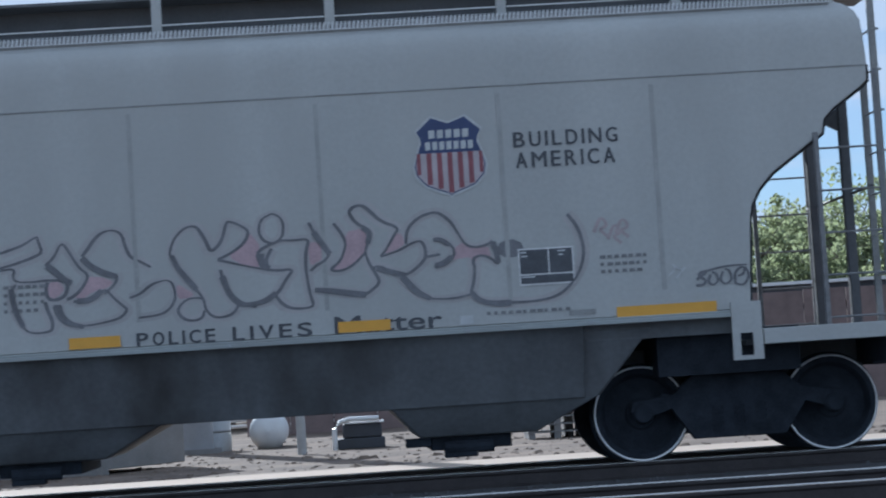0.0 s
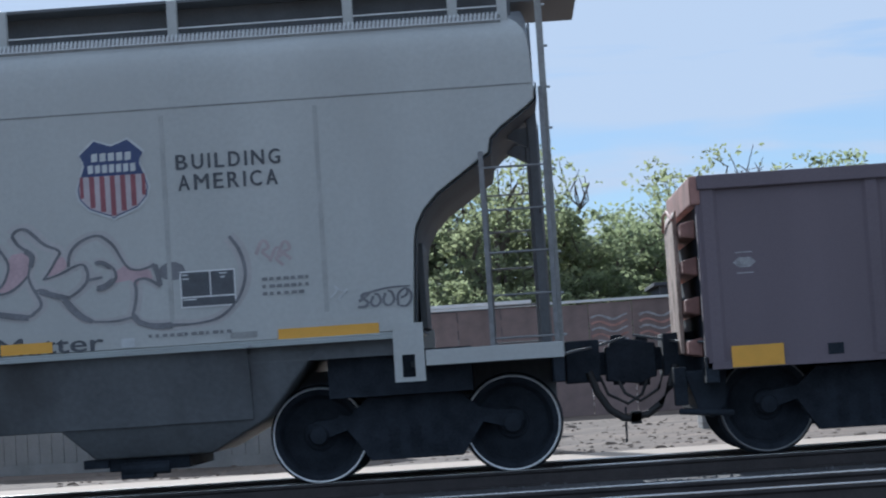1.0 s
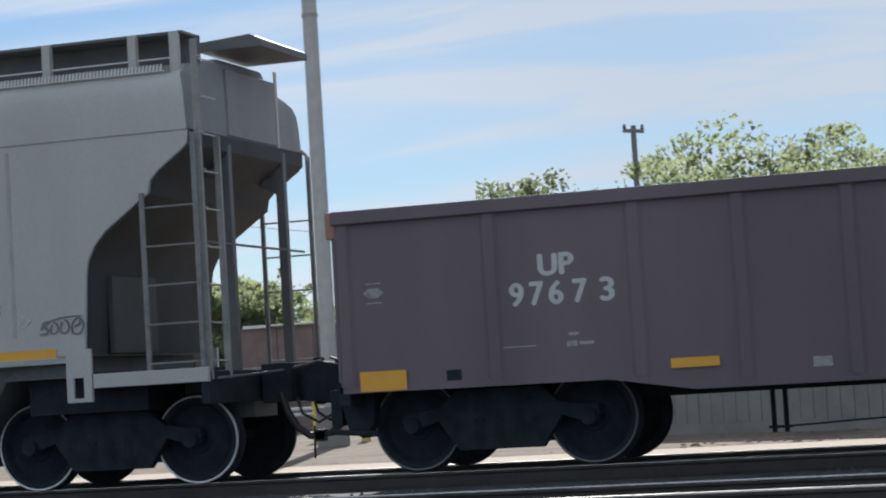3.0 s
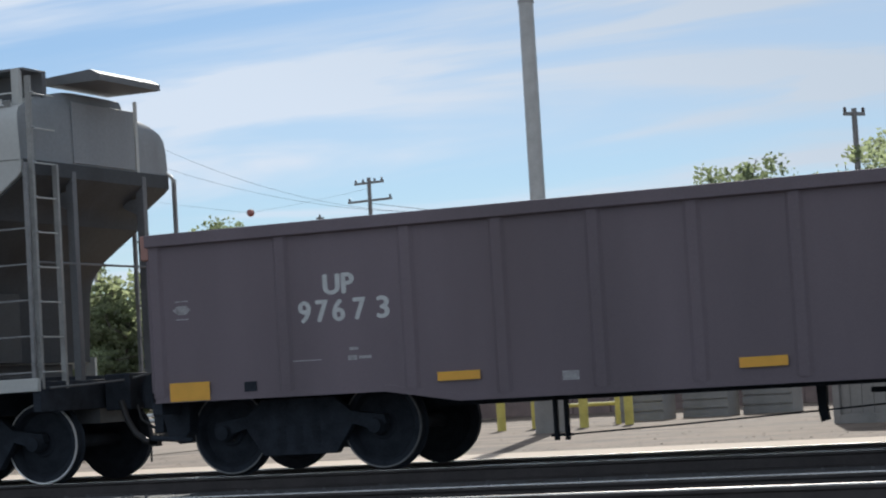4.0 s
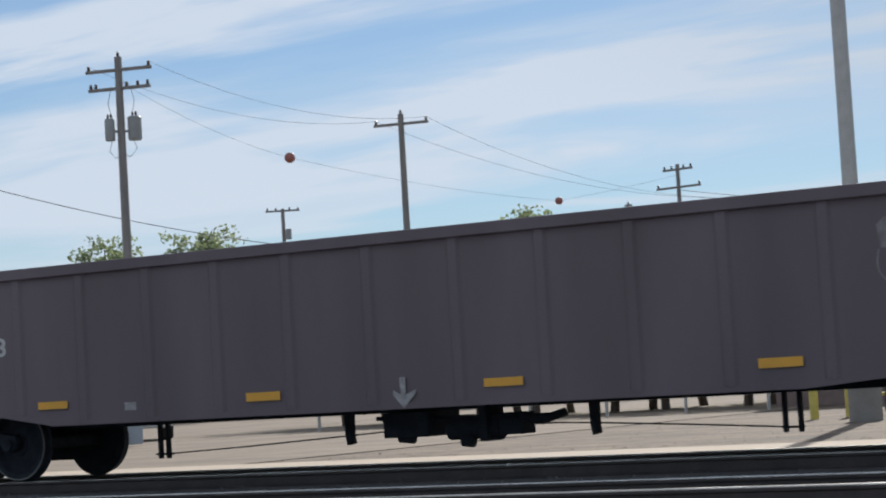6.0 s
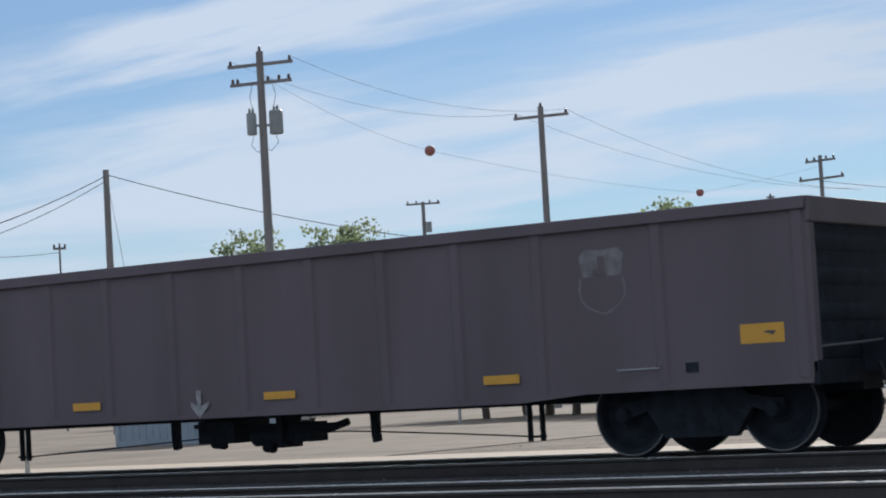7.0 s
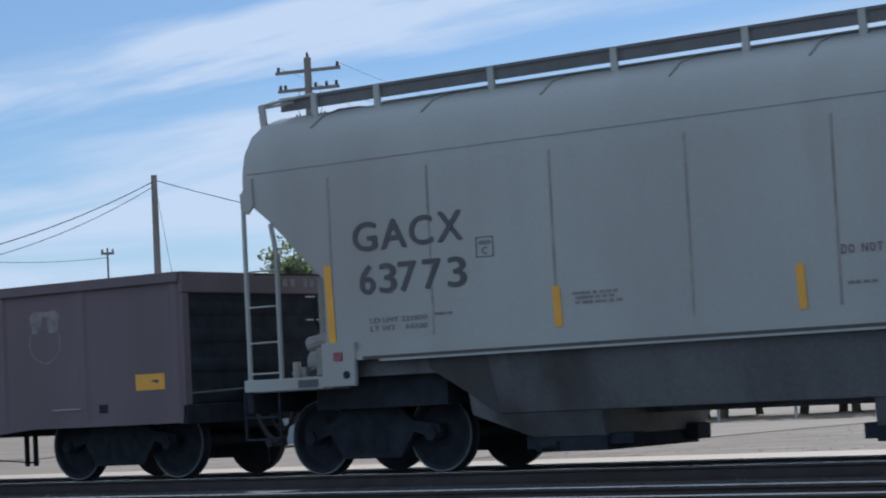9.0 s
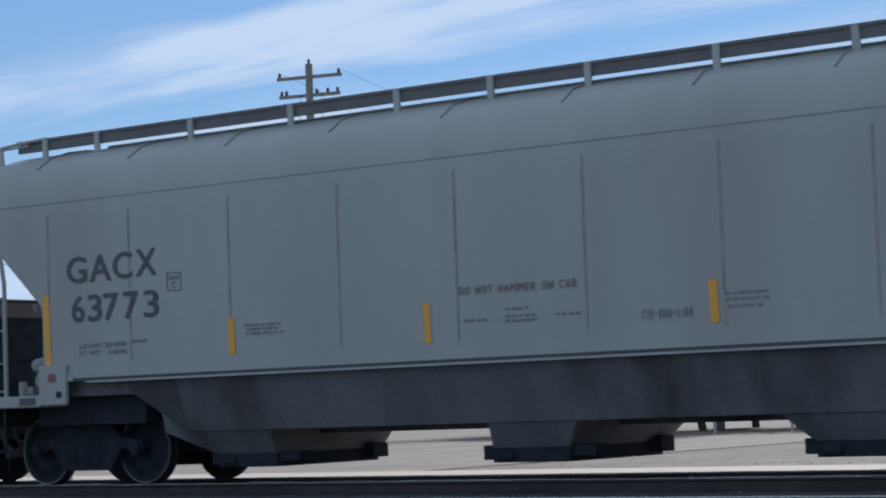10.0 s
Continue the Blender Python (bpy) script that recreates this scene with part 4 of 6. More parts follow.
THICK += [
    [(-2.88, 1.98), (-2.87, 1.87), (-2.84, 1.75), (-2.79, 1.64)],
    [(-2.56, 2.17), (-2.49, 2.11), (-2.41, 2.03), (-2.35, 2.0)],
    [(-2.25, 2.22), (-2.18, 2.14), (-2.06, 2.07), (-1.96, 2.04)],
    [(-2.49, 1.81), (-2.46, 1.71), (-2.38, 1.64), (-2.26, 1.61)],
    [(-2.31, 1.84), (-2.19, 1.84), (-2.09, 1.92)],
    [(-1.46, 2.19), (-1.43, 2.1), (-1.35, 1.99), (-1.26, 1.88)],
    [(-1.03, 1.98), (-0.98, 1.83), (-0.88, 1.73), (-0.74, 1.7)],
    [(-0.86, 1.72), (-0.68, 1.73), (-0.56, 1.8)],
    [(-0.68, 2.16), (-0.68, 2.07), (-0.61, 2.02)],
]
THICK += [
    [(-0.2, 2.32), (-0.13, 2.21), (-0.07, 2.12)],
    [(-0.22, 1.81), (-0.06, 1.79), (0.09, 1.76), (0.23, 1.74)],
    [(0.34, 1.97), (0.45, 1.93), (0.59, 1.89)],
    [(0.56, 1.88), (0.63, 1.79), (0.7, 1.72), (0.8, 1.67)],
    [(1.17, 1.7), (1.22, 1.63), (1.35, 1.59), (1.51, 1.59)],
    [(0.23, 2.34), (0.3, 2.29), (0.27, 2.19)],
    [(0.86, 2.19), (0.92, 2.19), (0.99, 2.14)],
    [(0.86, 1.96), (0.93, 1.97), (1.01, 2.03)],
    [(1.38, 2.14), (1.41, 2.05), (1.42, 1.95)],
]
FILLS = []
FILLS += [
    [(-2.57, 2.0), (-2.48, 2.04), (-2.41, 1.96), (-2.48, 1.88), (-2.57, 1.88)],
    [(-2.21, 2.05), (-2.08, 2.04), (-1.98, 1.99), (-2.04, 1.94), (-2.16, 1.92), (-2.27, 1.85), (-2.34, 1.88), (-2.24, 1.98)],
    [(-1.44, 1.95), (-1.28, 1.84), (-1.32, 1.81), (-1.43, 1.8)],
    [(-0.97, 2.15), (-0.86, 2.22), (-0.77, 2.35), (-0.73, 2.31), (-0.68, 2.23), (-0.71, 2.16), (-0.69, 2.03), (-0.84, 2.07)],
]
FILLS += [
    [(-0.26, 2.23), (-0.18, 2.24), (-0.08, 2.12), (-0.17, 2.06), (-0.25, 2.02)],
    [(0.08, 2.31), (0.23, 2.33), (0.3, 2.28), (0.26, 2.15), (0.18, 2.05), (0.05, 1.98), (-0.06, 1.98), (0.05, 2.09)],
    [(0.41, 2.09), (0.47, 2.19), (0.52, 2.27), (0.58, 2.26), (0.6, 2.17), (0.52, 2.12)],
    [(1.03, 2.1), (1.12, 2.16), (1.17, 2.11), (1.34, 2.11), (1.36, 2.0), (1.24, 2.02), (1.2, 1.93), (1.17, 2.02), (1.09, 2.01), (1.0, 2.0)],
]


def graffiti(car):
    for i, pts in enumerate(FILLS):
        c = (sum(p[0] for p in pts) / len(pts), sum(p[1] for p in pts) / len(pts))
        soft = []
        for a, b in zip(pts, pts[1:] + pts[:1]):
            soft += [(a[0] * 0.8 + b[0] * 0.2, a[1] * 0.8 + b[1] * 0.2), (a[0] * 0.2 + b[0] * 0.8, a[1] * 0.2 + b[1] * 0.8)]
        part("spray_patch", Geo().add([(x, 19.9975, z) for x, z in soft], [tuple(range(len(soft)))]), M_PINK, car, "faded pink spray paint patch")
    for i, pts in enumerate(STROKES):
        part("spray_halo", ribbon(pts, 0.075, 19.9994 - i * 0.00004, 4, 0.00001), M_HALO, car, "faint pink overspray")
        part("spray_stroke", ribbon(pts, 0.019, 19.9965 - i * 0.0002, 3, 0.000004), M_SPRAY, car, "dark grey spray paint outline")
    for i, pts in enumerate(THICK):
        part("spray_stroke", ribbon(pts, 0.04, 19.9905 - i * 0.0002), M_SPRAY, car, "broad dark grey spray paint shadow")
    blob = [(1.534 + 0.12 * math.cos(a * 0.6283), 2.072 + 0.085 * math.sin(a * 0.6283)) for a in range(10)]
    part("spray_patch", Geo().add([(x, 19.9972, z) for x, z in blob], [tuple(range(10))]), M_SPRAY, car, "dark spray paint blot")
    for c, tag in enumerate((
            [(3.18, 1.69), (3.24, 1.73), (3.28, 1.76), (3.22, 1.76), (3.2, 1.72), (3.27, 1.68), (3.24, 1.64), (3.17, 1.64)],
            [(3.31, 1.73), (3.28, 1.67), (3.32, 1.63), (3.38, 1.67), (3.36, 1.74), (3.32, 1.75)],
            [(3.42, 1.75), (3.39, 1.68), (3.43, 1.63), (3.5, 1.67), (3.48, 1.76), (3.44, 1.77)],
            [(3.53, 1.63), (3.52, 1.72), (3.57, 1.78), (3.62, 1.78), (3.61, 1.72), (3.55, 1.7)],
            [(3.54, 1.63), (3.61, 1.62), (3.66, 1.71), (3.62, 1.78)],
            [(3.22, 1.75), (3.43, 1.8), (3.64, 1.8)],
    )):
        part("spray_stroke", ribbon(tag, 0.016, 19.9915 - c * 0.0002), M_SPRAY, car, "scrawled dark spray paint tag")
    ghost = [(2.93, 1.74), (3.0, 1.80), (2.96, 1.86), (3.04, 1.78), (3.1, 1.82), (3.0, 1.72)]
    part("spray_stroke", ribbon(ghost, 0.012, 19.9918), M_WHITE, car, "faint white scrawl")
    for c, (x, z) in enumerate(((2.36, 2.22), (2.48, 2.15), (2.55, 2.20))):
        loop = [(x - 0.07, z - 0.05), (x, z + 0.10), (x + 0.06, z), (x - 0.03, z - 0.02), (x + 0.05, z - 0.09)]
        part("spray_stroke", ribbon(loop, 0.022, 19.9955 - c * 0.0004), M_OLDPINK, car, "faded pink scrawl")


def gondola_car():
    car = thing("gondola_car", (14.46, TRACK_Y, 0), "oxide-brown steel gondola car with ribbed sides and worn white stencils", "freight car", "cars of the train")
    xa, xb, ya, yb, zt = 6.26, 22.66, 20.14, 22.96, 2.60
    low = [(xa, 0.86), (8.9, 0.85), (9.7, 0.72), (19.2, 0.70), (20.0, 0.76), (xb, 0.76)]
    for y in (ya, yb - 0.04):
        part("side_sheet", Geo().prism(low + [(xb, zt - 0.1), (xa, zt - 0.1)], y, y + 0.04), M_BROWN, car, "dull brown riveted side sheet")
        s = -1 if y == ya else 1
        y0, y1 = (y - 0.06, y + 0.06) if s < 0 else (y - 0.02, y + 0.10)
        part("top_chord", Geo().box(xa - 0.03, xb + 0.03, y0, y1, zt - 0.13, zt), M_BROWN, car, bevel=0.012)
        y0, y1 = (y - 0.02, y) if s < 0 else (y + 0.04, y + 0.06)
        part("bottom_chord", Geo().prism([(a, b) for a, b in low] + [(a, b + 0.07) for a, b in low[::-1]], y0, y1), M_BROWN, car)
        for x in (6.32, 7.80, 9.20, 10.18, 11.18, 12.17, 13.16, 14.23, 15.33, 16.38, 17.41, 18.43, 19.49, 20.97, 22.58):
            y0, y1 = (y - 0.03, y) if s < 0 else (y + 0.04, y + 0.07)
            zb = np.interp(x, [p[0] for p in low], [p[1] for p in low])
            hat = [(x - 0.085, y1 if s < 0 else y0), (x - 0.05, y0 if s < 0 else y1), (x + 0.05, y0 if s < 0 else y1), (x + 0.085, y1 if s < 0 else y0)]
            part("side_stake", Geo().loft([[(a, b, z) for a, b in hat] for z in (zb + 0.06, zt - 0.13)]), M_BROWN, car)
    part("floor", Geo().box(xa, xb, ya + 0.05, yb - 0.05, 0.95, 1.02), M_BROWN, car)
    for x, d in ((xa, -1), (xb, 1)):
        # Black sheet and right ribs carry shade; light red left ribs carry sunlight.
        part("end_sheet", Geo().box(x - 0.03, x + 0.03, ya + 0.04, yb - 0.04, 0.86, zt - 0.05), M_BLACK, car, "end sheet coloured dark for shade")
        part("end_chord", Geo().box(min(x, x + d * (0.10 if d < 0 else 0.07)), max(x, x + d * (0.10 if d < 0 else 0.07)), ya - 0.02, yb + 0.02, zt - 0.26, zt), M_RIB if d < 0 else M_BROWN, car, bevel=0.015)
        for z in (0.98, 1.36, 1.72, 2.06):
            dp_ = 0.17 if d < 0 else 0.045
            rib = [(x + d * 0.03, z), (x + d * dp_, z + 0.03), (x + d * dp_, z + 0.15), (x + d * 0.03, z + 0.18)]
            part("end_rib", Geo().prism(rib, ya + (0.42 if d < 0 else 0.05), yb - (0.42 if d < 0 else 0.05)), M_RIB if d < 0 else M_BLACK, car, "red pressed end rib with sunlight in its colour" if d < 0 else "", bevel=0.015)
        part("end_sill", Geo().box(x - 0.06, x + 0.06, ya, yb, 0.74, 0.98), M_BLACK, car, bevel=0.01)
        for y in (20.2, 22.86):
            part("corner_post", Geo().box(x - 0.05, x + 0.05, y - 0.06, y + 0.06, 0.86, zt - 0.1), M_BROWN, car, bevel=0.01)
        for k in range(5):
            part("rung", Geo().tube([(x + d * 0.1, yb - 0.5, 1.1 + 0.3 * k), (x + d * 0.1, yb - 0.05, 1.1 + 0.3 * k)], 0.012, 6), M_GALV, car)
    part("brake_shield", Geo().prism([(xa - 0.175, 1.02), (xa - 0.215, 1.02), (xa - 0.215, 2.26), (xa - 0.195, 2.34), (xa - 0.175, 2.36)], 20.85, 21.95), M_PLATE, car, "scuffed rusty plate on the end ribs", bevel=0.006)
    arm = Geo().tube([(xa - 0.23, 20.75, 2.26), (xa - 0.25, 21.0, 2.36), (xa - 0.25, 21.5, 2.34), (xa - 0.23, 21.9, 2.22)], 0.014, 8)
    part("grab_iron", arm, M_RIB, car)
    part("centre_sill", Geo().box(xa, xb, 21.3, 21.8, 0.66, 0.96), M_BLACK, car)
    # Hangers and the operating rod under the centre sill.
    for x in (10.22, 18.47):
        st = Geo()
        for a in (-0.085, 0.085) if x > 15 else (-0.06, 0.06):
            st.box(x + a - 0.02, x + a + 0.02, 21.52, 21.58, 0.25, 0.67)
        st.box(x - 0.11, x + 0.11, 21.51, 21.59, 0.29, 0.315)
        part("hanger_strap", st, M_BLACK, car, "black double strap hanger")
    for x in (12.96, 16.17):
        br = Geo().prism([(x - 0.05, 0.67), (x + 0.05, 0.67), (x + 0.045, 0.42), (x + 0.06, 0.33), (x - 0.02, 0.31), (x - 0.04, 0.42)], 21.5, 21.6)
        part("rod_bracket", br, M_BLACK, car, bevel=0.006)
    rod = Geo().tube([(10.2, 21.55, 0.30), (11.5, 21.55, 0.35), (12.96, 21.55, 0.42), (13.7, 21.55, 0.46), (15.7, 21.55, 0.46), (16.17, 21.55, 0.44), (17.4, 21.55, 0.37), (18.5, 21.55, 0.30)], 0.010, 6)
    part("pull_rod", rod, M_BLACK, car, "thin black operating rod")
    gear = Geo().box(13.68, 14.28, 21.15, 21.85, 0.38, 0.66).tube([(13.8, 21.3, 0.38), (14.0, 21.3, 0.36)], 0.06, 10).tube([(15.4, 21.3, 0.55), (15.65, 21.3, 0.50), (15.95, 21.3, 0.58)], 0.05, 8)
    gear.tube([(14.42, 21.4, 0.45), (15.1, 21.4, 0.45)], 0.13, 14)
    gear.box(15.1, 15.4, 21.3, 21.6, 0.36, 0.6)
    gear.tube([(13.5, 21.3, 0.6), (15.8, 21.3, 0.55)], 0.03, 6)
    gear.tube([(14.6, 21.35, 0.32), (14.75, 21.35, 0.30)], 0.07, 10)
    gear.box(14.9, 15.0, 21.2, 21.6, 0.3, 0.7)
    part("brake_gear", gear, M_BLACK, car, "black brake cylinder and valves", bevel=0.01)
    for a, b, c, d in ((6.44, 6.91, 0.868, 1.058), (9.478, 9.932, 0.922, 1.01), (12.545, 13.01, 0.88, 0.975), (15.632, 16.10, 0.892, 0.98), (18.735, 19.20, 0.918, 1.013), (21.875, 22.365, 1.18, 1.377)):
        reflector(car, a, b, c, d, ya - (0.022 if c < 1.1 else 0.0))
    lettering("stencil", "UP", 8.26, 8.615, 1.845, 2.055, ya - 0.002, M_WHITE, car, "white stencilled letters", 0.013)
    for ch, a in zip("97673", (7.968, 8.165, 8.352, 8.585, 8.845)):
        lettering("stencil", ch, a, a + 0.145, 1.575, 1.80, ya - 0.002, M_WHITE, car, "white stencilled number", 0.011)
    part("smear", Geo().prism([(22.14, 1.285), (22.16, 1.30), (22.27, 1.30), (22.27, 1.285), (22.24, 1.255), (22.2, 1.275)], ya - 0.007, ya - 0.004), M_INK, car, "dark smear on the amber strip")
    arrow = [(14.585, 1.045), (14.66, 1.045), (14.655, 0.86), (14.79, 0.91), (14.775, 0.86), (14.625, 0.715), (14.495, 0.86), (14.50, 0.915), (14.59, 0.86)]
    part("stencil_arrow", Geo().prism(arrow, ya - 0.024, ya - 0.021), M_FADED, car, "faded white stencilled arrow")
    em = part("emblem", Geo().prism([(6.51, 1.80), (6.56, 1.845), (6.67, 1.845), (6.72, 1.80), (6.66, 1.755), (6.57, 1.755)], ya - 0.004, ya), M_FADED, car, "small worn white emblem")
    for z in (1.885, 1.70):
        part("bar", Geo().box(6.54, 6.69, ya - 0.004, ya, z, z + 0.012), M_FADED, em)
    for a, b, c, d in ((8.52, 8.62, 1.28, 1.31), (8.50, 8.60, 1.18, 1.23), (8.62, 8.76, 1.19, 1.22), (10.78, 10.95, 0.86, 0.95), (7.8, 8.2, 1.2, 1.21)):
        part("bar", Geo().box(a, b, ya - 0.003, ya, c, d), M_FADED, car)
    sh = part("shield", Geo().prism([(20.02, 2.20), (20.10, 2.27), (20.30, 2.25), (20.50, 2.27), (20.57, 2.20), (20.53, 1.98), (20.05, 1.98)], ya - 0.004, ya), M_GHOST, car, "ghost of a worn shield emblem")
    part("stripe", Geo().box(20.25, 20.33, ya - 0.006, ya - 0.004, 2.0, 2.19), M_BROWN, sh)
    part("stripe", ribbon([(20.03, 1.97), (20.0, 1.80), (20.08, 1.67), (20.2, 1.62), (20.3, 1.58), (20.42, 1.63), (20.54, 1.72), (20.57, 1.85), (20.54, 1.97)], 0.014, ya - 0.003), M_GHOST, sh)
    part("grab_iron", Geo().tube([(20.45, ya - 0.06, 0.99), (20.95, ya - 0.06, 0.99), (20.95, ya - 0.06, 1.04)], 0.010, 6), M_GALV, car)
    for x in (7.38, 21.3):
        part("jacking_pad", Geo().box(x - 0.07, x + 0.07, ya - 0.012, ya, 0.93, 1.03), M_BLACK, car)
    for y in (22.05, 22.2, 22.45, 22.58):
        part("end_stencil", Geo().box(xb + 0.071, xb + 0.074, y, y + 0.09, 2.43, 2.53), M_GHOST, car, "worn stencil on the end chord")
    wheels = truck(car, 7.67, (6.79, 8.56), M_DULLRIM) + truck(car, 21.10, (20.20, 21.97), M_DULLRIM)
    rig = Geo().prism([(xa - 0.22, 0.86), (xa + 0.16, 0.86), (xa + 0.14, 0.55), (xa + 0.02, 0.42), (xa - 0.12, 0.5)], 20.55, 22.5)
    rig.box(xa - 0.32, xa - 0.2, 20.6, 20.75, 0.55, 0.9).tube([(xa - 0.3, 20.5, 0.5), (xa + 0.2, 20.5, 0.46)], 0.03, 8)
    part("brake_rigging", rig, M_BLACK, car, "black brake rigging under the end sill", bevel=0.01)
    coupler(car, xa, -1)
    coupler(car, xb, 1)
    ORIGIN[:] = (0, 0, 0)
    return car, wheels


def covered_hopper_round():
    car = thing("covered_hopper_car", (32.8, TRACK_Y, 0), "round-sided pale grey covered hopper car with black stencils", "freight car", "cars of the train")
    mid = 32.8

    def ex(v, s=1):
        return v if s > 0 else 2 * mid - v
    side = [(1.55, 1.42), (1.55, 2.2), (1.55, 3.0), (1.55, 3.4), (1.545, 3.66), (1.49, 3.90), (1.34, 4.12), (1.10, 4.28), (0.78, 4.38), (0.4, 4.44), (0.0, 4.46)]
    stations = [(23.985, 3.44, 4.44), (24.03, 3.38, 4.46), (24.12, 3.27, 4.46), (24.34, 3.10, 4.46), (24.62, 2.84, 4.46), (24.9, 2.575, 4.46), (25.15, 2.34, 4.46), (25.16, 1.42, 4.46), (25.8, 1.42, 4.46), (28.0, 1.42, 4.46), (mid, 1.42, 4.46)]
    stations += [(2 * mid - x, a, b) for x, a, b in stations[-2::-1]]
    rings = []
    for x, zb, zt in stations:
        pts = [(w, min(max(z, zb), zt)) for w, z in side]
        rings.append([(x, TRACK_Y - w, z) for w, z in pts] + [(x, TRACK_Y + w, z) for w, z in pts[-2::-1]])
    part("body", Geo().loft(rings), M_GREY2, car, "pale grey round-sided steel hopper body")
    for k in range(10):
        x = 24.9 + k * 1.62
        arcs = []
        for w, z in side[6:]:
            arcs.append((x, TRACK_Y - w, z + 0.012))
        part("roof_rib", Geo().tube(arcs, 0.012, 6), M_SEAM, car)
    part("hatch", Geo().box(25.2, 2 * mid - 25.2, 21.2, 21.9, 4.40, 4.49), M_GREY2, car, "long trough hatch cover", bevel=0.02)
    deck = Geo().box(24.1, 2 * mid - 24.05, 20.62, 21.15, 4.565, 4.60)
    deck.box(24.1, 2 * mid - 24.05, 20.64, 20.68, 4.44, 4.60)
    part("running_board", deck, M_WALK, car, "dark steel roof walkway")
    part("roof_post", Geo().prism([(23.94, 4.22), (24.03, 4.22), (23.995, 4.52), (23.905, 4.52)], 20.44, 20.475), M_GREY2, car)
    part("walkway_edge", Geo().tube([(23.91, 20.46, 4.51), (24.25, 20.56, 4.565), (24.65, 20.63, 4.595)], 0.02, 6), M_GREY2, car)
    for x in (24.65, 25.60, 27.23, 28.86, 30.47, 31.80, 33.10, 34.7, 36.3, 37.9, 39.5, 41.5):
        top = 4.59
        part("roof_post", Geo().prism([(x - 0.04, 4.08), (x + 0.05, 4.08), (x + 0.03, top), (x - 0.05, top)], 20.60, 20.635), M_GREY2, car)
    part("walkway_brace", Geo().tube([(23.95, 20.48, 4.49), (24.3, 20.64, 4.535)], 0.018, 6), M_GREY, car)
    part("seam_or_shade_line", Geo().box(24.06, 2 * mid - 24.06, 19.999, 20.012, 3.646, 3.656), M_SEAM, car)
    for x in (25.28, 26.70, 28.34, 30.01, 31.67, 33.35, 35.0, 36.7, 38.3, 39.9):
        part("seam_or_shade_line", Geo().box(x - 0.016, x + 0.016, 19.996, 20.002, 1.62, 3.5), M_SEAM, car)
    for y0, y1 in ((19.95, 20.0), (23.1, 23.15)):
        sill = Geo().box(25.95, 2 * mid - 25.95, y0, y1, 1.362, 1.388)
        sill.box(25.6, 2 * mid - 25.6, y0 + 0.02, y1, 1.388, 1.50)
        part("side_sill", sill, M_GREY2, car, "pale grey flanged side sill")
        # Dark strip painted as the shadow gap above the sill flange.
        part("seam_or_shade_line", Geo().box(25.7, 2 * mid - 25.7, y0 + 0.014, y1, 1.388, 1.426), M_ENDS, car)
        for s in (-1, 1):
            a, b = sorted((ex(25.12, s), ex(25.60, s)))
            part("bolster_plate", Geo().box(a, b, y0 - 0.01, y0 + 0.05, 1.10, 1.60), M_GREY2, car, bevel=0.01)
            a, b = sorted((ex(23.92, s), ex(25.12, s)))
            part("end_sill", Geo().box(a, b, y0, y0 + 0.05, 1.09, 1.23), M_GREY2, car, bevel=0.006)
            ladder(car, "ladder", ex(23.99, s), ex(24.47, s), y0 + 0.03, y0 + 0.03, 1.2, 3.40, (1.30, 1.66, 2.08, 2.50), M_GREY2, bend=2.70)
            part("ladder_bend", Geo().tube([(ex(24.47, s), y0 + 0.04, 2.68), (ex(24.44, s), y0 + 0.04, 2.85), (ex(24.40, s), y0 + 0.04, 3.04)], 0.03, 8), M_GREY2, car)
            a, b = sorted((ex(23.98, s), ex(24.16, s)))
            part("gusset", Geo().prism([(ex(23.96, s), 3.42), (ex(24.14, s), 3.6), (ex(24.16, s), 3.28), (ex(24.06, s), 3.18), (ex(23.97, s), 3.25)], y0 + 0.02, y0 + 0.06), M_GREY2, car)
            step = Geo()
            step.box(ex(23.83, s) - 0.015, ex(23.83, s) + 0.015, y0 + 0.1, y0 + 0.13, 0.52, 1.1)
            step.box(ex(24.36, s) - 0.015, ex(24.36, s) + 0.015, y0 + 0.1, y0 + 0.13, 0.52, 1.1)
            for z in (0.52, 0.78):
                a, b = sorted((ex(23.83, s), ex(24.36, s)))
                step.box(a, b, y0 + 0.1, y0 + 0.16, z, z + 0.025)
            part("stirrup_step", step, M_BLACK, car, "black hanging step")
    for s in (-1, 1):
        a, b = sorted((ex(23.95, s), ex(25.2, s)))
        part("end_platform", Geo().box(a, b, 20.02, 23.08, 1.08, 1.12), M_GREY2, car)
        a, b = sorted((ex(23.90, s), ex(24.0, s)))
        part("end_sill", Geo().box(a, b, 20.0, 23.1, 0.84, 1.2), M_BLACK, car, bevel=0.01)
        for y, top in ((20.75, 1.72), (21.4, 2.75), (22.3, 2.75)):
            part("end_post", Geo().box(ex(24.55, s) - 0.05, ex(24.55, s) + 0.05, y - 0.07, y + 0.07, 1.12, top), M_POST, car, bevel=0.008)
        part("grab_rail", Geo().tube([(ex(24.05, s), 20.05, 2.48), (ex(24.05, s), 22.9, 2.5)], 0.014, 6), M_BLACK, car)
    # Brake wheel, housing and the valves on the end platform.
    cx, cy, cz = 23.72, 21.8, 2.07
    bw = Geo().lathe([(0.24, -0.012), (0.265, -0.012), (0.265, 0.012), (0.24, 0.012)], 28, "x", (cx, cy, cz))
    for k in range(6):
        a = k * math.pi / 3
        bw.tube([(cx, cy, cz), (cx, cy + 0.25 * math.cos(a), cz + 0.25 * math.sin(a))], 0.011, 6)
    part("brake_wheel", bw, M_BLACK, car, "black spoked hand brake wheel")
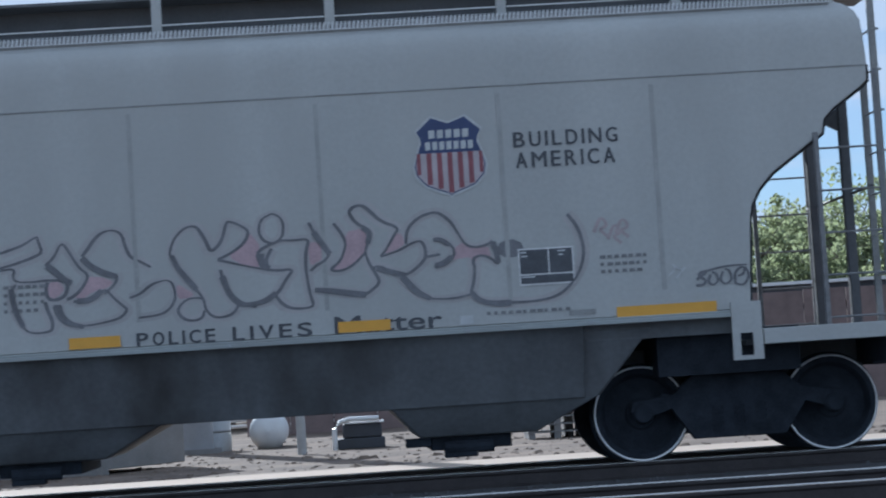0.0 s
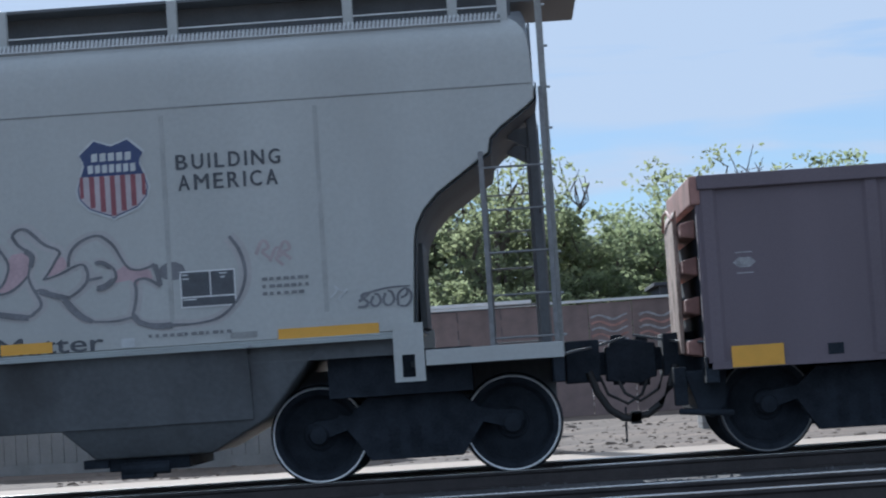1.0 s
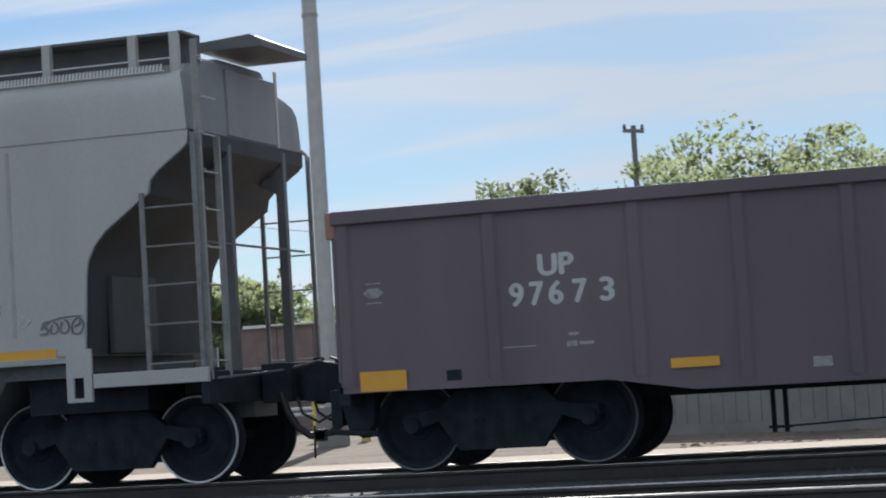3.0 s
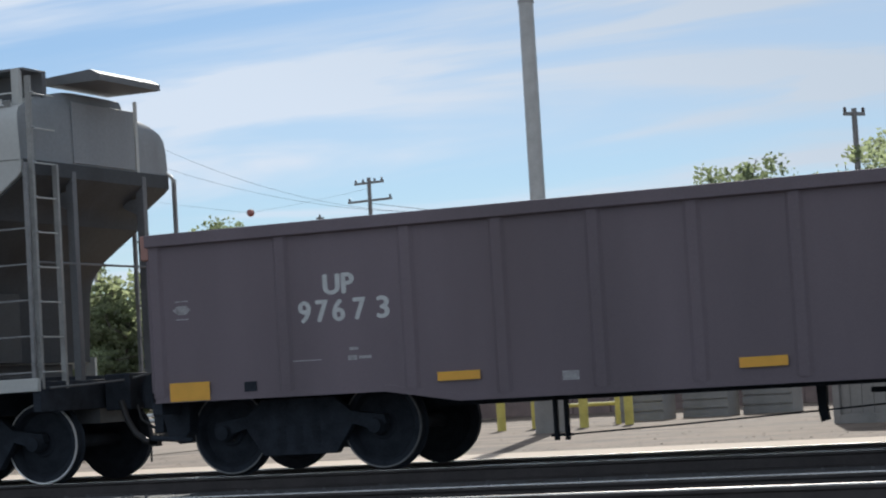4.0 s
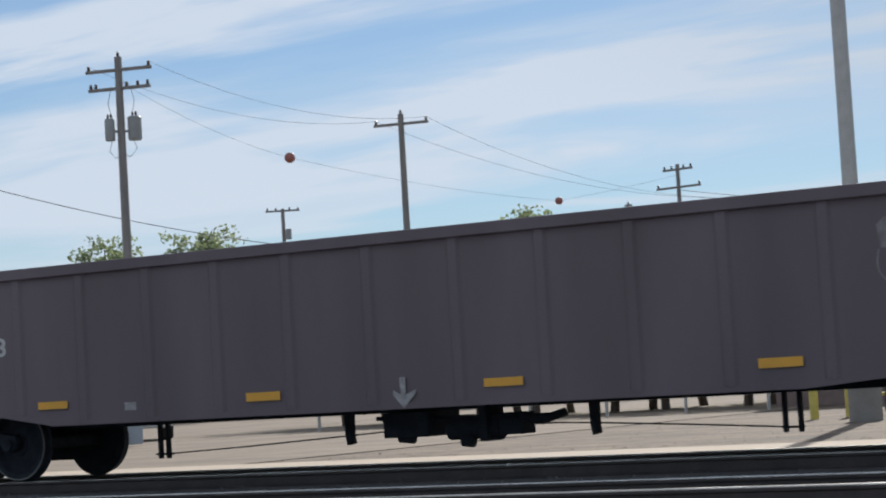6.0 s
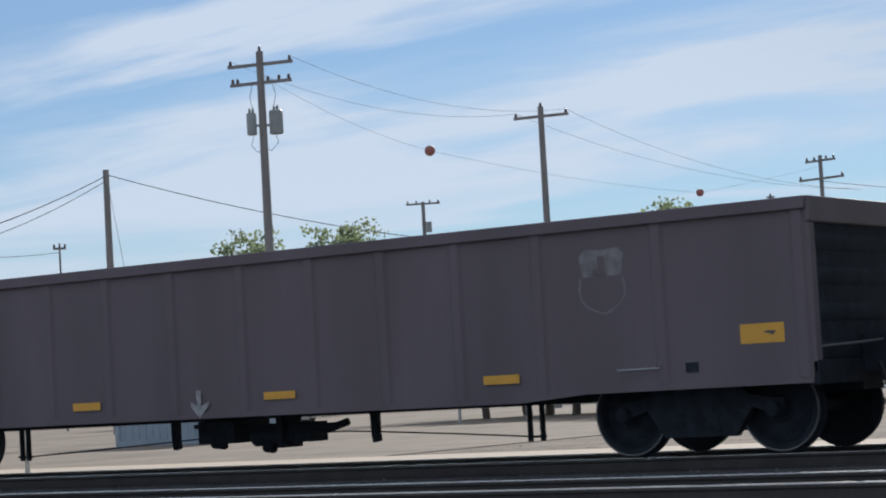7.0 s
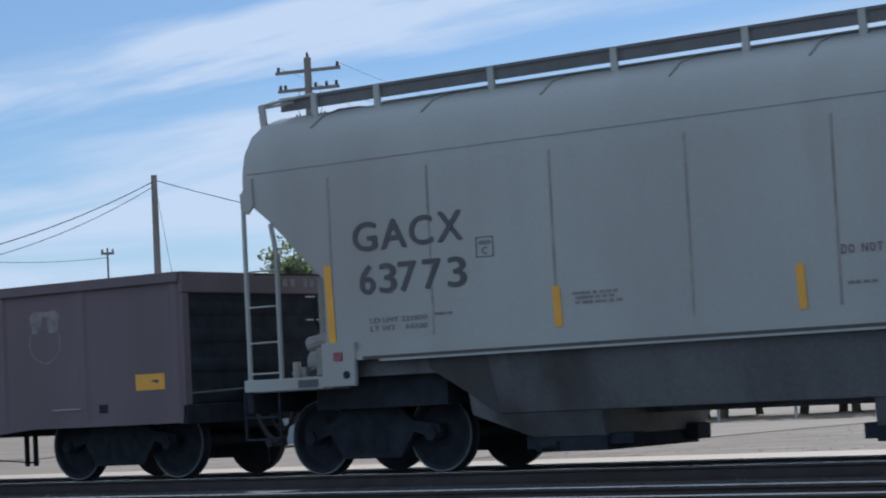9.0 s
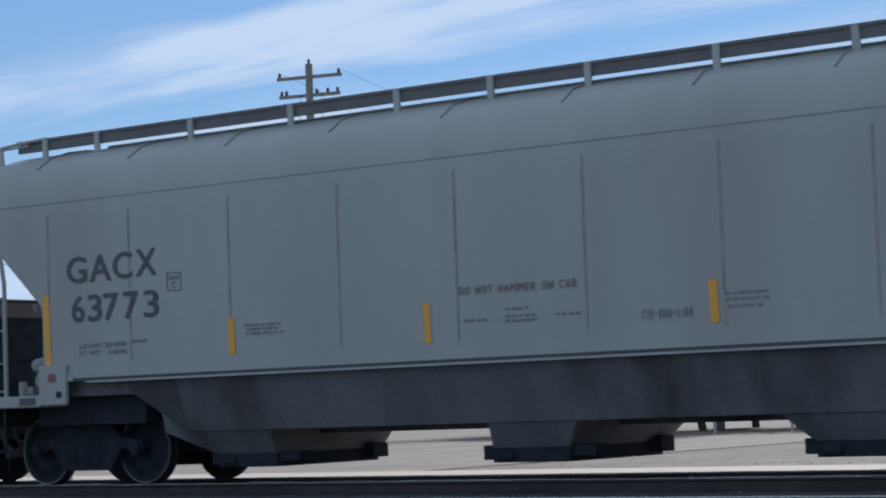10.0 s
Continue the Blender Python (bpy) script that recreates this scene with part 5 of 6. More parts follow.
    part("brake_housing", Geo().lathe([(0.001, 0), (0.15, 0), (0.16, 0.10), (0.10, 0.22), (0.001, 0.22)], 18, "x", (cx + 0.03, cy, cz)).box(cx + 0.1, cx + 0.32, cy - 0.14, cy + 0.14, 1.1, cz + 0.15), M_POST, car, bevel=0.01)
    vl = Geo().tube([(24.35, 20.75, 1.42), (24.95, 20.75, 1.42)], 0.14, 14)
    vl.box(24.25, 24.42, 20.5, 20.9, 1.13, 1.36).box(24.62, 24.8, 20.45, 20.85, 1.13, 1.62).box(24.5, 24.6, 20.6, 20.8, 1.4, 1.72)
    vl.tube([(24.3, 20.4, 1.3), (24.6, 20.35, 1.22), (25.0, 20.4, 1.26)], 0.02, 6).tube([(24.85, 20.5, 1.13), (24.85, 20.5, 1.75)], 0.03, 8)
    vl.tube([(24.45, 20.3, 1.12), (24.45, 20.3, 1.42)], 0.05, 8).tube([(24.5, 20.5, 1.62), (24.75, 20.5, 1.66), (24.95, 20.5, 1.6)], 0.09, 10)
    vl.tube([(24.75, 20.3, 1.2), (25.1, 20.3, 1.2)], 0.015, 6).tube([(25.02, 20.4, 1.12), (25.02, 20.4, 1.95)], 0.05, 8).tube([(24.2, 20.6, 1.12), (24.32, 20.6, 1.3), (24.5, 20.6, 1.34)], 0.02, 6)
    part("brake_valve", vl, M_SEAM, car, "grey brake valve and reservoir", bevel=0.008)
    for x, y, z, r in ((24.51, 20.8, 2.42, 0.075), (24.91, 20.4, 1.65, 0.09)):
        part("upright_pipe", Geo().tube([(x, y, 1.12), (x, y, z)], r, 12), M_SEAM, car)
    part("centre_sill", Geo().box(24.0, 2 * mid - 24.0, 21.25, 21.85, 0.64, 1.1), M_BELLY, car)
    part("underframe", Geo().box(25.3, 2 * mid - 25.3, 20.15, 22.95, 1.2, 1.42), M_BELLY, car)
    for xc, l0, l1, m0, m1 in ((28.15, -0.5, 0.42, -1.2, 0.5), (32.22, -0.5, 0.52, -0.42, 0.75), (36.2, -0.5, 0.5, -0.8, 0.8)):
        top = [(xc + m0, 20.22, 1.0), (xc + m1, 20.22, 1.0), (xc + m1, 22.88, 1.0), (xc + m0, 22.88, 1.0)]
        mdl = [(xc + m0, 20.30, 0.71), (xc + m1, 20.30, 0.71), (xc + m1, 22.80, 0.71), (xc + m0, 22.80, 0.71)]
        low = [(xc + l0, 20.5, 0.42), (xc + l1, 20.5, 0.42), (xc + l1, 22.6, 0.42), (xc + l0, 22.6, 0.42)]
        part("hopper_bay", Geo().loft([low, mdl, top]), M_BELLY, car, "dark sloping hopper bay", bevel=0.02)
        gate = Geo().box(xc + l0, xc + l1, 20.5, 22.5, 0.27, 0.42)
        gate.box(xc + l1, xc + l1 + 0.3, 20.55, 20.8, 0.33, 0.45)
        gate.box(xc + l1, xc + l1 + 0.16, 22.2, 22.5, 0.31, 0.49)
        gate.box(xc + l0 - 0.16, xc + l0, 20.55, 20.85, 0.30, 0.46)
        gate.tube([(xc + l0 + 0.1, 20.48, 0.34), (xc + l0 + 0.3, 20.48, 0.34)], 0.05, 10)
        part("discharge_gate", gate, M_BLACK, car, "black sliding discharge gate", bevel=0.008)
    sec = [(20.04, 1.39), (20.28, 0.71), (22.82, 0.71), (23.06, 1.39)]
    web = [[(x, y, z) for y, z in sec] for x in (27.35, 2 * mid - 27.35)]
    # Slope sheets split from the web and darkened to stand for shade.
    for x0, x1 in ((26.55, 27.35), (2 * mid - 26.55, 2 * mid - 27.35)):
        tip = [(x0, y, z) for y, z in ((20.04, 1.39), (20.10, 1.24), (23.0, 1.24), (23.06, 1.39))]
        part("slope_sheet", Geo().loft([tip, [(x1, y, z) for y, z in sec]]), M_ENDS, car, "slope sheet over the truck, shade painted in", bevel=0.008)
    part("bay_web", Geo().loft(web), M_BELLY, car, "dark sheet between the bays", bevel=0.01)
    # Added black blocks keep the bright slot over the trucks dark.
    for xc in (25.29, 2 * mid - 25.29):
        part("dark_gap_block", Geo().box(xc - 0.6, xc + 1.3, 20.35, 22.75, 0.84, 1.25), M_BLACK, car)
    wheels = truck(car, 25.29, (24.41, 26.18), M_DULLRIM) + truck(car, 2 * mid - 25.29, (2 * mid - 26.18, 2 * mid - 24.41), M_DULLRIM)
    coupler(car, 23.9, -1)
    coupler(car, 2 * mid - 23.9, 1)
    # Markings.
    for ch, a, b, c in (("G", 25.61, 25.97, 2.608), ("A", 26.015, 26.39, 2.612), ("C", 26.42, 26.757, 2.618), ("X", 26.81, 27.165, 2.63)):
        lettering("stencil", ch, a, b, c, c + 0.335, 19.992, M_INK, car, "black stencilled letter", 0.011)
    for ch, a, b in (("6", 25.686, 25.915), ("3", 25.967, 26.22), ("7", 26.24, 26.505), ("7", 26.584, 26.845), ("3", 26.927, 27.187)):
        lettering("stencil", ch, a, b, 2.118, 2.457, 19.992, M_INK, car, "black stencilled numeral", 0.011)
    lettering("stencil", "LD LMT 221800", 25.81, 26.62, 1.79, 1.85, 19.992, M_FAINT, car, "small worn stencil", 0.003)
    lettering("stencil", "LT WT    64200", 25.81, 26.62, 1.70, 1.76, 19.992, M_FAINT, car, "small worn stencil", 0.003)
    spaced("DO NOT HAMMER ON CAR", 31.70, 33.235, 2.118, 2.208, 19.992, mat("worn_red_stencil", (0.21, 0.15, 0.155), 0.7), car, "worn dark red warning words", 0.002)
    spaced("CH-110-L01", 34.02, 34.62, 1.733, 1.835, 19.992, M_FAINT, car, "worn stencilled code", 0.003)
    box_edge = Geo()
    for a, b, c, d in ((27.33, 27.56, 2.42, 2.428), (27.33, 27.56, 2.634, 2.642), (27.33, 27.338, 2.428, 2.634), (27.552, 27.56, 2.428, 2.634)):
        box_edge.box(a, b, 19.991, 19.995, c, d)
    eb = part("stencil_box", box_edge, M_INK, car, "thin black stencilled square")
    lettering("stencil", "C", 27.41, 27.48, 2.45, 2.53, 19.992, M_INK, eb)
    part("bar", Geo().box(27.37, 27.52, 19.991, 19.995, 2.56, 2.60), M_FAINT, eb)
    for x, z, n in ((28.55, 1.93, 7), (28.58, 1.88, 6), (28.58, 1.83, 7), (31.75, 1.82, 4), (32.3, 1.92, 4), (32.3, 1.84, 5), (32.3, 1.79, 5), (32.95, 1.83, 4), (26.72, 1.83, 3), (35.01, 1.93, 6), (35.01, 1.87, 6), (35.03, 1.80, 5)):
        row = Geo()
        r = random.Random(int(x * 100 + z * 1000))
        for k in range(n):
            row.box(x + k * 0.085, x + k * 0.085 + r.choice((0.05, 0.06, 0.075)), 19.993, 19.997, z, z + 0.03)
        part("stencil_row", row, M_FAINT, car, kind="stuff")
    for a, b, z0, z1, lean in ((25.17, 25.275, 1.605, 2.49, 0.034), (28.295, 28.395, 1.607, 2.038, 0.015), (31.195, 31.285, 1.61, 2.06, 0.015), (34.82, 34.92, 1.66, 2.10, 0.015), (37.0, 37.1, 1.61, 2.06, 0.015)):
        part("reflector", Geo().prism([(a + lean, z0), (b + lean, z0), (b, z1), (a, z1)], 19.989, 19.993), M_YELLOW, car, "amber reflective strip")
    part("placard", Geo().box(25.30, 25.43, 19.93, 19.938, 1.39, 1.49), M_RED, car, "small red placard")
    part("placard", Geo().box(24.75, 25.05, 19.944, 19.948, 1.11, 1.20), M_INK, car, "small dark placard")
    part("bolt", Geo().lathe([(0.001, 19.92), (0.045, 19.925), (0.045, 19.945), (0.001, 19.945)], 12, "y", (25.48, 0, 1.23)), M_BLACK, car)
    ORIGIN[:] = (0, 0, 0)
    return car, wheels


hopper_a, wheels_a = covered_hopper_flat()
gondola, wheels_g = gondola_car()
hopper_b, wheels_b = covered_hopper_round()


# ---- the yard behind the train ----
def bearing(az, dist):
    return (-dist * math.sin(radians(az)), dist * math.cos(radians(az)))


def pole_thing(name, at, label, r0, r1, h, material, category="pole"):
    ob = thing(name, (*at, GROUND_Z - 0.05), label, category)
    o = ORIGIN
    part("shaft", Geo().tube([(o[0], o[1], o[2] + h * k / 6) for k in range(7)], r0, 24, r1), material, ob)
    return ob


mast = pole_thing("light_mast", (-2.95, 46.0), "thick grey painted steel mast with a bolted collar", 0.34, 0.20, 24, M_MAST, "mast")
part("sleeve", Geo().tube([(-2.95, 46.0, GROUND_Z), (-2.95, 46.0, 5.9)], 0.345, 24, 0.33), M_MAST, mast)
part("collar", Geo().lathe([(0.28, 5.78), (0.40, 5.78), (0.40, 5.98), (0.28, 5.98)], 24, "z", (-2.95, 46.0, 0)), M_MAST, mast)
for s in (-1, 1):
    part("bracket", Geo().box(-2.95 + s * 0.40 - 0.04, -2.95 + s * 0.40 + 0.04, 45.9, 46.1, 5.72, 6.0), M_MAST, mast, bevel=0.01)
part("base_plate", Geo().lathe([(0.001, GROUND_Z - 0.03), (0.5, GROUND_Z - 0.03), (0.5, GROUND_Z + 0.08), (0.001, GROUND_Z + 0.08)], 24, "z", (-2.95, 46.0, 0)), M_CONC, mast)

slim = pole_thing("light_pole", (-16.16, 42.95), "slim grey steel light pole among yellow bollards", 0.17, 0.135, 22, M_GALV, "light pole")
part("collar", Geo().lathe([(0.09, 8.62), (0.17, 8.62), (0.17, 8.70), (0.09, 8.70)], 18, "z", (-16.16, 42.95, 0)), M_MAST, slim)
part("footing", Geo().lathe([(0.001, -0.35), (0.34, -0.35), (0.34, 0.5), (0.001, 0.5)], 24, "z", (-16.16, 42.95, 0)), M_CONC, slim, "round concrete footing")

bol = thing("bollard", (-18.5, 46.0, GROUND_Z - 0.03), "faded yellow steel bollard round a light pole", "bollard", "bollards round the light pole")
o = list(ORIGIN)
part("post", Geo().tube([(o[0], o[1], o[2]), (o[0], o[1], o[2] + 1.05)], 0.10, 14), M_BOLLARD, bol)
part("cap", Geo().lathe([(0.001, o[2] + 1.12), (0.06, o[2] + 1.10), (0.10, o[2] + 1.05), (0.001, o[2] + 1.05)], 14, "z", (o[0], o[1], 0)), M_BOLLARD, bol)
for x, y in ((-17.9, 46.6), (-16.4, 45.6), (-15.6, 46.3)):
    copy_thing(bol, pose(x, y, GROUND_Z - 0.03))
rings = thing("pipe_hoop", (-17.0, 47.2, GROUND_Z - 0.03), "faded yellow pipe hoop guarding the pole", "guard hoop")
part("hoop", Geo().tube([(-16.16, 47.2, GROUND_Z - 0.03), (-16.16, 47.2, 0.45), (-16.3, 47.2, 0.6), (-17.7, 47.2, 0.6), (-17.9, 47.2, 0.45), (-17.9, 47.2, GROUND_Z - 0.03)], 0.06, 10), M_BOLLARD, rings)
part("crossbar", Geo().tube([(-16.16, 47.2, 0.15), (-17.9, 47.2, 0.15)], 0.045, 8), M_BOLLARD, rings)

# Gas tank, posts and a pump unit seen under the first hopper.
tank = thing("propane_tank", (-1.5, 47.6, GROUND_Z - 0.02), "white horizontal gas tank on steel legs", "tank")
part("shell", Geo().lathe([(0.001, 46.5), (0.20, 46.54), (0.34, 46.66), (0.40, 46.85), (0.40, 48.6), (0.34, 48.8), (0.001, 48.92)], 32, "y", (-1.5, 0, 0.04)), M_TANK, tank)
for y in (47.1, 48.3):
    part("leg", Geo().box(-1.75, -1.25, y - 0.05, y + 0.05, GROUND_Z - 0.02, -0.26), M_GALV, tank)
part("valve_dome", Geo().lathe([(0.001, 0.42), (0.12, 0.42), (0.12, 0.52), (0.001, 0.56)], 14, "z", (-1.5, 47.7, 0)), M_GALV, tank)
for x, y, h, r in ((-3.75, 46.3, 0.85, 0.05), (-0.71, 40.9, 1.3, 0.085), (-4.6, 48.0, 0.8, 0.04), (-30.4, 29.7, 1.2, 0.05)):
    p = thing("post", (x, y, GROUND_Z - 0.02), "short grey galvanised steel post in the gravel", "post", "yard posts")
    part("shaft", Geo().tube([(x, y, GROUND_Z - 0.02), (x, y, GROUND_Z + h)], r, 12), M_GALV, p)
    part("cap", Geo().lathe([(0.001, GROUND_Z + h + 0.02), (r, GROUND_Z + h), (0.001, GROUND_Z + h - 0.01)], 12, "z", (x, y, 0)), M_GALV, p)
vat = thing("steel_drum", (-2.72, 47.0, GROUND_Z - 0.02), "upright dull galvanised drum beside the gas tank", "drum")
part("shell", Geo().lathe([(0.001, GROUND_Z - 0.02), (0.43, GROUND_Z - 0.02), (0.44, 0.0), (0.43, 0.02), (0.44, 0.4), (0.43, 0.42), (0.43, 0.75), (0.40, 0.78), (0.001, 0.80)], 28, "z", (-2.72, 47.0, 0)), M_GALV, vat)
part("hoop", Geo().lathe([(0.435, 0.08), (0.455, 0.10), (0.435, 0.12)], 28, "z", (-2.72, 47.0, 0)), M_CONC, vat)
chest = thing("tool_chest", (-5.05, 43.5, GROUND_Z - 0.02), "low dark steel chest with a pale lid edge", "chest")
part("body", Geo().box(-5.45, -4.65, 43.3, 43.9, GROUND_Z - 0.02, -0.06), M_DARKBOX, chest, bevel=0.02)
part("lid", Geo().box(-5.48, -4.62, 43.27, 43.93, -0.06, -0.03), M_ROOF, chest, bevel=0.006)
part("hood", Geo().prism([(-5.4, -0.03), (-4.9, -0.03), (-4.9, 0.30), (-5.1, 0.30)], 43.4, 43.85), M_GALV, chest, bevel=0.01)
for px0, py0, n in ((4.0, 41.2, 4), (4.75, 41.6, 6), (5.7, 41.5, 6)):
    pal = thing("pallet", (px0, py0, GROUND_Z - 0.02), "weathered timber pallets stacked flat on the yard", "pallet", "pallets in the yard")
    for k in range(n):
        z0 = GROUND_Z - 0.02 + k * 0.14
        part("deck", Geo().box(px0 - 0.55, px0 + 0.55, py0 - 0.5, py0 + 0.5, z0 + 0.11, z0 + 0.135), M_CONC, pal)
        for q in (-0.48, 0.0, 0.48):
            part("block", Geo().box(px0 + q - 0.06, px0 + q + 0.06, py0 - 0.48, py0 + 0.48, z0, z0 + 0.11), M_CONC, pal)
pump = thing("pump_unit", (0.3, 42.5, GROUND_Z - 0.02), "dark pump unit with a pale curved guard", "machine")
part("base", Geo().box(-0.05, 0.85, 42.2, 43.0, GROUND_Z - 0.02, -0.12), M_DARKBOX, pump, bevel=0.02)
part("housing", Geo().box(0.05, 0.8, 42.25, 42.95, -0.12, 0.16), M_DARKBOX, pump, bevel=0.04)
part("guard", Geo().tube([(-0.1, 42.2, -0.32), (-0.1, 42.2, 0.08), (0.0, 42.2, 0.20), (0.2, 42.2, 0.25), (0.75, 42.2, 0.24)], 0.05, 8), M_TANK, pump)
part("lid", Geo().box(0.1, 0.85, 42.2, 43.0, 0.16, 0.19), M_TANK, pump)
for x0, x1, y, heights in ((-11.0, 12.0, 62.0, (-0.05, 0.12, 0.32)), (-40.0, -17.0, 58.0, (0.2, 0.36))):
    gr = thing("guard_rail", (x0, y, GROUND_Z - 0.02), "low white pipe guard rail along the yard", "rail", "guard rails")
    for z in heights:
        part("rail", Geo().tube([(x0, y, z), (x1, y, z)], 0.05, 8), M_TANK, gr)
    n = int((x1 - x0) / 2.4)
    for i in range(n + 1):
        xx = x0 + (x1 - x0) * i / n
        part("post", Geo().tube([(xx, y, GROUND_Z - 0.02), (xx, y, 0.36)], 0.05, 8), M_GALV, gr)


def container(at, turn, length, height, label, material, lid):
    """A ribbed steel box: corner posts, corrugated side, roof edge."""
    ob = thing("storage_container", (0, 0, 0), label, "container")
    hl = length / 2
    part("body", Geo().box(-hl, hl, -1.2, 1.2, 0.08, height), material, ob, bevel=0.02)
    n = int(length / 0.3)
    for i in range(n):
        a = -hl + 0.18 + i * (length - 0.36) / n
        part("rib", Geo().box(a, a + 0.13, -1.215, -1.2, 0.2, height - 0.14), material, ob)
    for s in (-1, 1):
        part("corner_post", Geo().box(s * hl - 0.08, s * hl + 0.08, -1.26, -1.1, 0, height), material, ob)
    part("bottom_rail", Geo().box(-hl, hl, -1.25, -1.2, 0.0, 0.16), material, ob)
    # Pale roof sheets put the sunlight on the top edges into colour.
    for i in range(4):
        a = -hl + i * length / 4
        part("roof_sheet", Geo().box(a + 0.03, a + length / 4 - 0.03, -1.3, 1.3, height, height + 0.05), lid, ob, "white sunlit roof sheet", bevel=0.01)
    ob.location, ob.rotation_euler = (*at, GROUND_Z - 0.02), (0, 0, radians(turn))
    return ob


container((-6.05, 39.2), -31, 6.4, 2.42, "grey steel shipping container with sunlit roof edges", M_CONC, M_ROOF)
container((-42.0, 47.9), -4, 4.3, 2.3, "small pale blue steel container on the yard", M_CONT, M_GALV)

BARN_H = 2.78
# Long boarded wall with painted wavy stripes, and dark sheds behind it.
fence = thing("board_fence", (4.0, 60.0, GROUND_Z - 0.02), "high faded pink board fence with painted stripes", "fence")
board = mesh_of("board", Geo().box(-0.58, 0.58, -0.03, 0.03, 0, 3.05), M_ROSE, (0, 0, 0))
rb = random.Random(3)
for i in range(16):
    b = new("board", board)
    b.parent = fence
    b.location = (-5.9 + i * 1.18, 0.0, rb.uniform(-0.05, 0.0))
    b.rotation_euler = (0, 0, rb.uniform(-0.02, 0.02))
part("rail", Geo().box(-2.4, 16.8, 60.04, 60.12, 2.2, 2.4), M_ROSE, fence)
part("capping", Geo().box(-2.4, 5.0, 59.9, 60.25, 2.735, 2.80), M_ROOF, fence, "sunlit white capping")
for x in (2.3, 3.6):
    for k in range(5):
        pts = [(x + j * 0.14, 1.62 + k * 0.17 + 0.07 * math.sin(j * 1.1)) for j in range(8)]
        part("painted_stripe", ribbon(pts, 0.05, 59.955 - 0.001 * k, smooth=2), M_RIB if k % 2 else M_FADED, fence, "wavy painted stripe")
for x0, x1, y, h, lab, roofm in ((4.4, 8.6, 63.0, 3.45, "low dark shed with a flat roof", M_DARKBOX), (-2.4, 0.6, 63.0, 3.2, "small dark steel shed behind the fence", M_ROOF), (9.4, 19, 67.0, 3.4, "low dark shed with a pale flat roof", M_ROOF)):
    sh = thing("shed", (x0, y, GROUND_Z - 0.02), lab, "shed", "yard sheds")
    part("wall", Geo().box(x0, x1, y, y + 4, GROUND_Z - 0.02, h - 0.3), M_DARKBOX, sh, bevel=0.02)
    part("roof", Geo().box(x0 - 0.15, x1 + 0.15, y - 0.2, y + 4.2, h - 0.3, h - 0.2), roofm, sh, bevel=0.01)
    part("door", Geo().box(x0 + 0.8, x0 + 1.8, y - 0.03, y, GROUND_Z, h - 1.2), M_CONC, sh)

barn = thing("low_building", (-16.5, 61.0, GROUND_Z - 0.02), "long low faded red building with a sunlit white roof edge", "building")
for i in range(13):
    x0 = -25.7 + i * 1.15
    part("panel", Geo().box(x0, x0 + 1.13, 61.0, 61.08, GROUND_Z - 0.02, BARN_H), M_ROSE, barn)
part("wall", Geo().box(-25.7, -10.75, 61.08, 66.0, GROUND_Z - 0.02, BARN_H - 0.05), M_DARKBOX, barn)
for x0, x1 in ((-25.6, -23.4), (-23.0, -21.3), (-20.9, -18.9), (-18.7, -17.9), (-17.5, -16.1), (-15.2, -13.2), (-12.9, -11.2)):
    part("roof_sheet", Geo().box(x0, x1, 60.9, 66.2, BARN_H, BARN_H + 0.09), M_ROOF, barn, "white sunlit roof sheet", bevel=0.01)
for x0 in (-24.6, -22.3, -19.6, -16.9, -14.4):
    win = part("window", Geo().box(x0, x0 + 0.9, 60.97, 61.0, 0.6, 1.25), M_DARKBOX, barn)
    part("sill", Geo().box(x0 - 0.05, x0 + 0.95, 60.93, 61.0, 0.54, 0.6), M_FADED, win)

# Pickup parked nose-on, seen between the wheels.
pick = thing("pickup_truck", (0, 0, 0), "dark pickup truck parked nose-on in the yard", "vehicle")
part("body", Geo().loft([[(-0.95, y, a), (0.95, y, a), (0.98, y, 0.75), (0.95, y, b), (-0.95, y, b), (-0.98, y, 0.75)] for y, a, b in ((-2.5, 0.55, 0.95), (-2.3, 0.45, 1.05), (-1.0, 0.42, 1.12), (2.4, 0.42, 1.15))]), M_DARKBOX, pick, bevel=0.03)
part("cab", Geo().loft([[(-0.85, y, 1.1), (0.85, y, 1.1), (0.85 - i, y, z), (-0.85 + i, y, z)] for y, z, i in ((-1.1, 1.15, 0.02), (-0.4, 1.75, 0.14), (0.9, 1.78, 0.14), (1.0, 1.2, 0.02))]), M_DARKBOX, pick, bevel=0.02)
part("bumper", Geo().box(-0.92, 0.92, -2.62, -2.45, 0.42, 0.62), M_GALV, pick, "pale steel bumper", bevel=0.03)
for x in (-0.78, 0.78):
    part("headlight", Geo().box(x - 0.14, x + 0.14, -2.53, -2.48, 0.74, 0.92), M_TANK, pick)
    for y in (-1.6, 1.6):
        w = part("wheel", Geo().lathe([(0.16, -0.13), (0.34, -0.14), (0.39, -0.09), (0.39, 0.09), (0.34, 0.14), (0.16, 0.13)], 24, "x", (x, y, 0.39)), M_TYRE, pick)
        part("rim", Geo().lathe([(0.02, -0.06), (0.22, -0.12), (0.22, 0.12), (0.02, 0.06)], 18, "x", (x, y, 0.39)), M_GALV, w, "pale steel rim")
pick.location, pick.rotation_euler = (*bearing(39.1, 73), GROUND_Z - 0.02), (0, 0, radians(36))
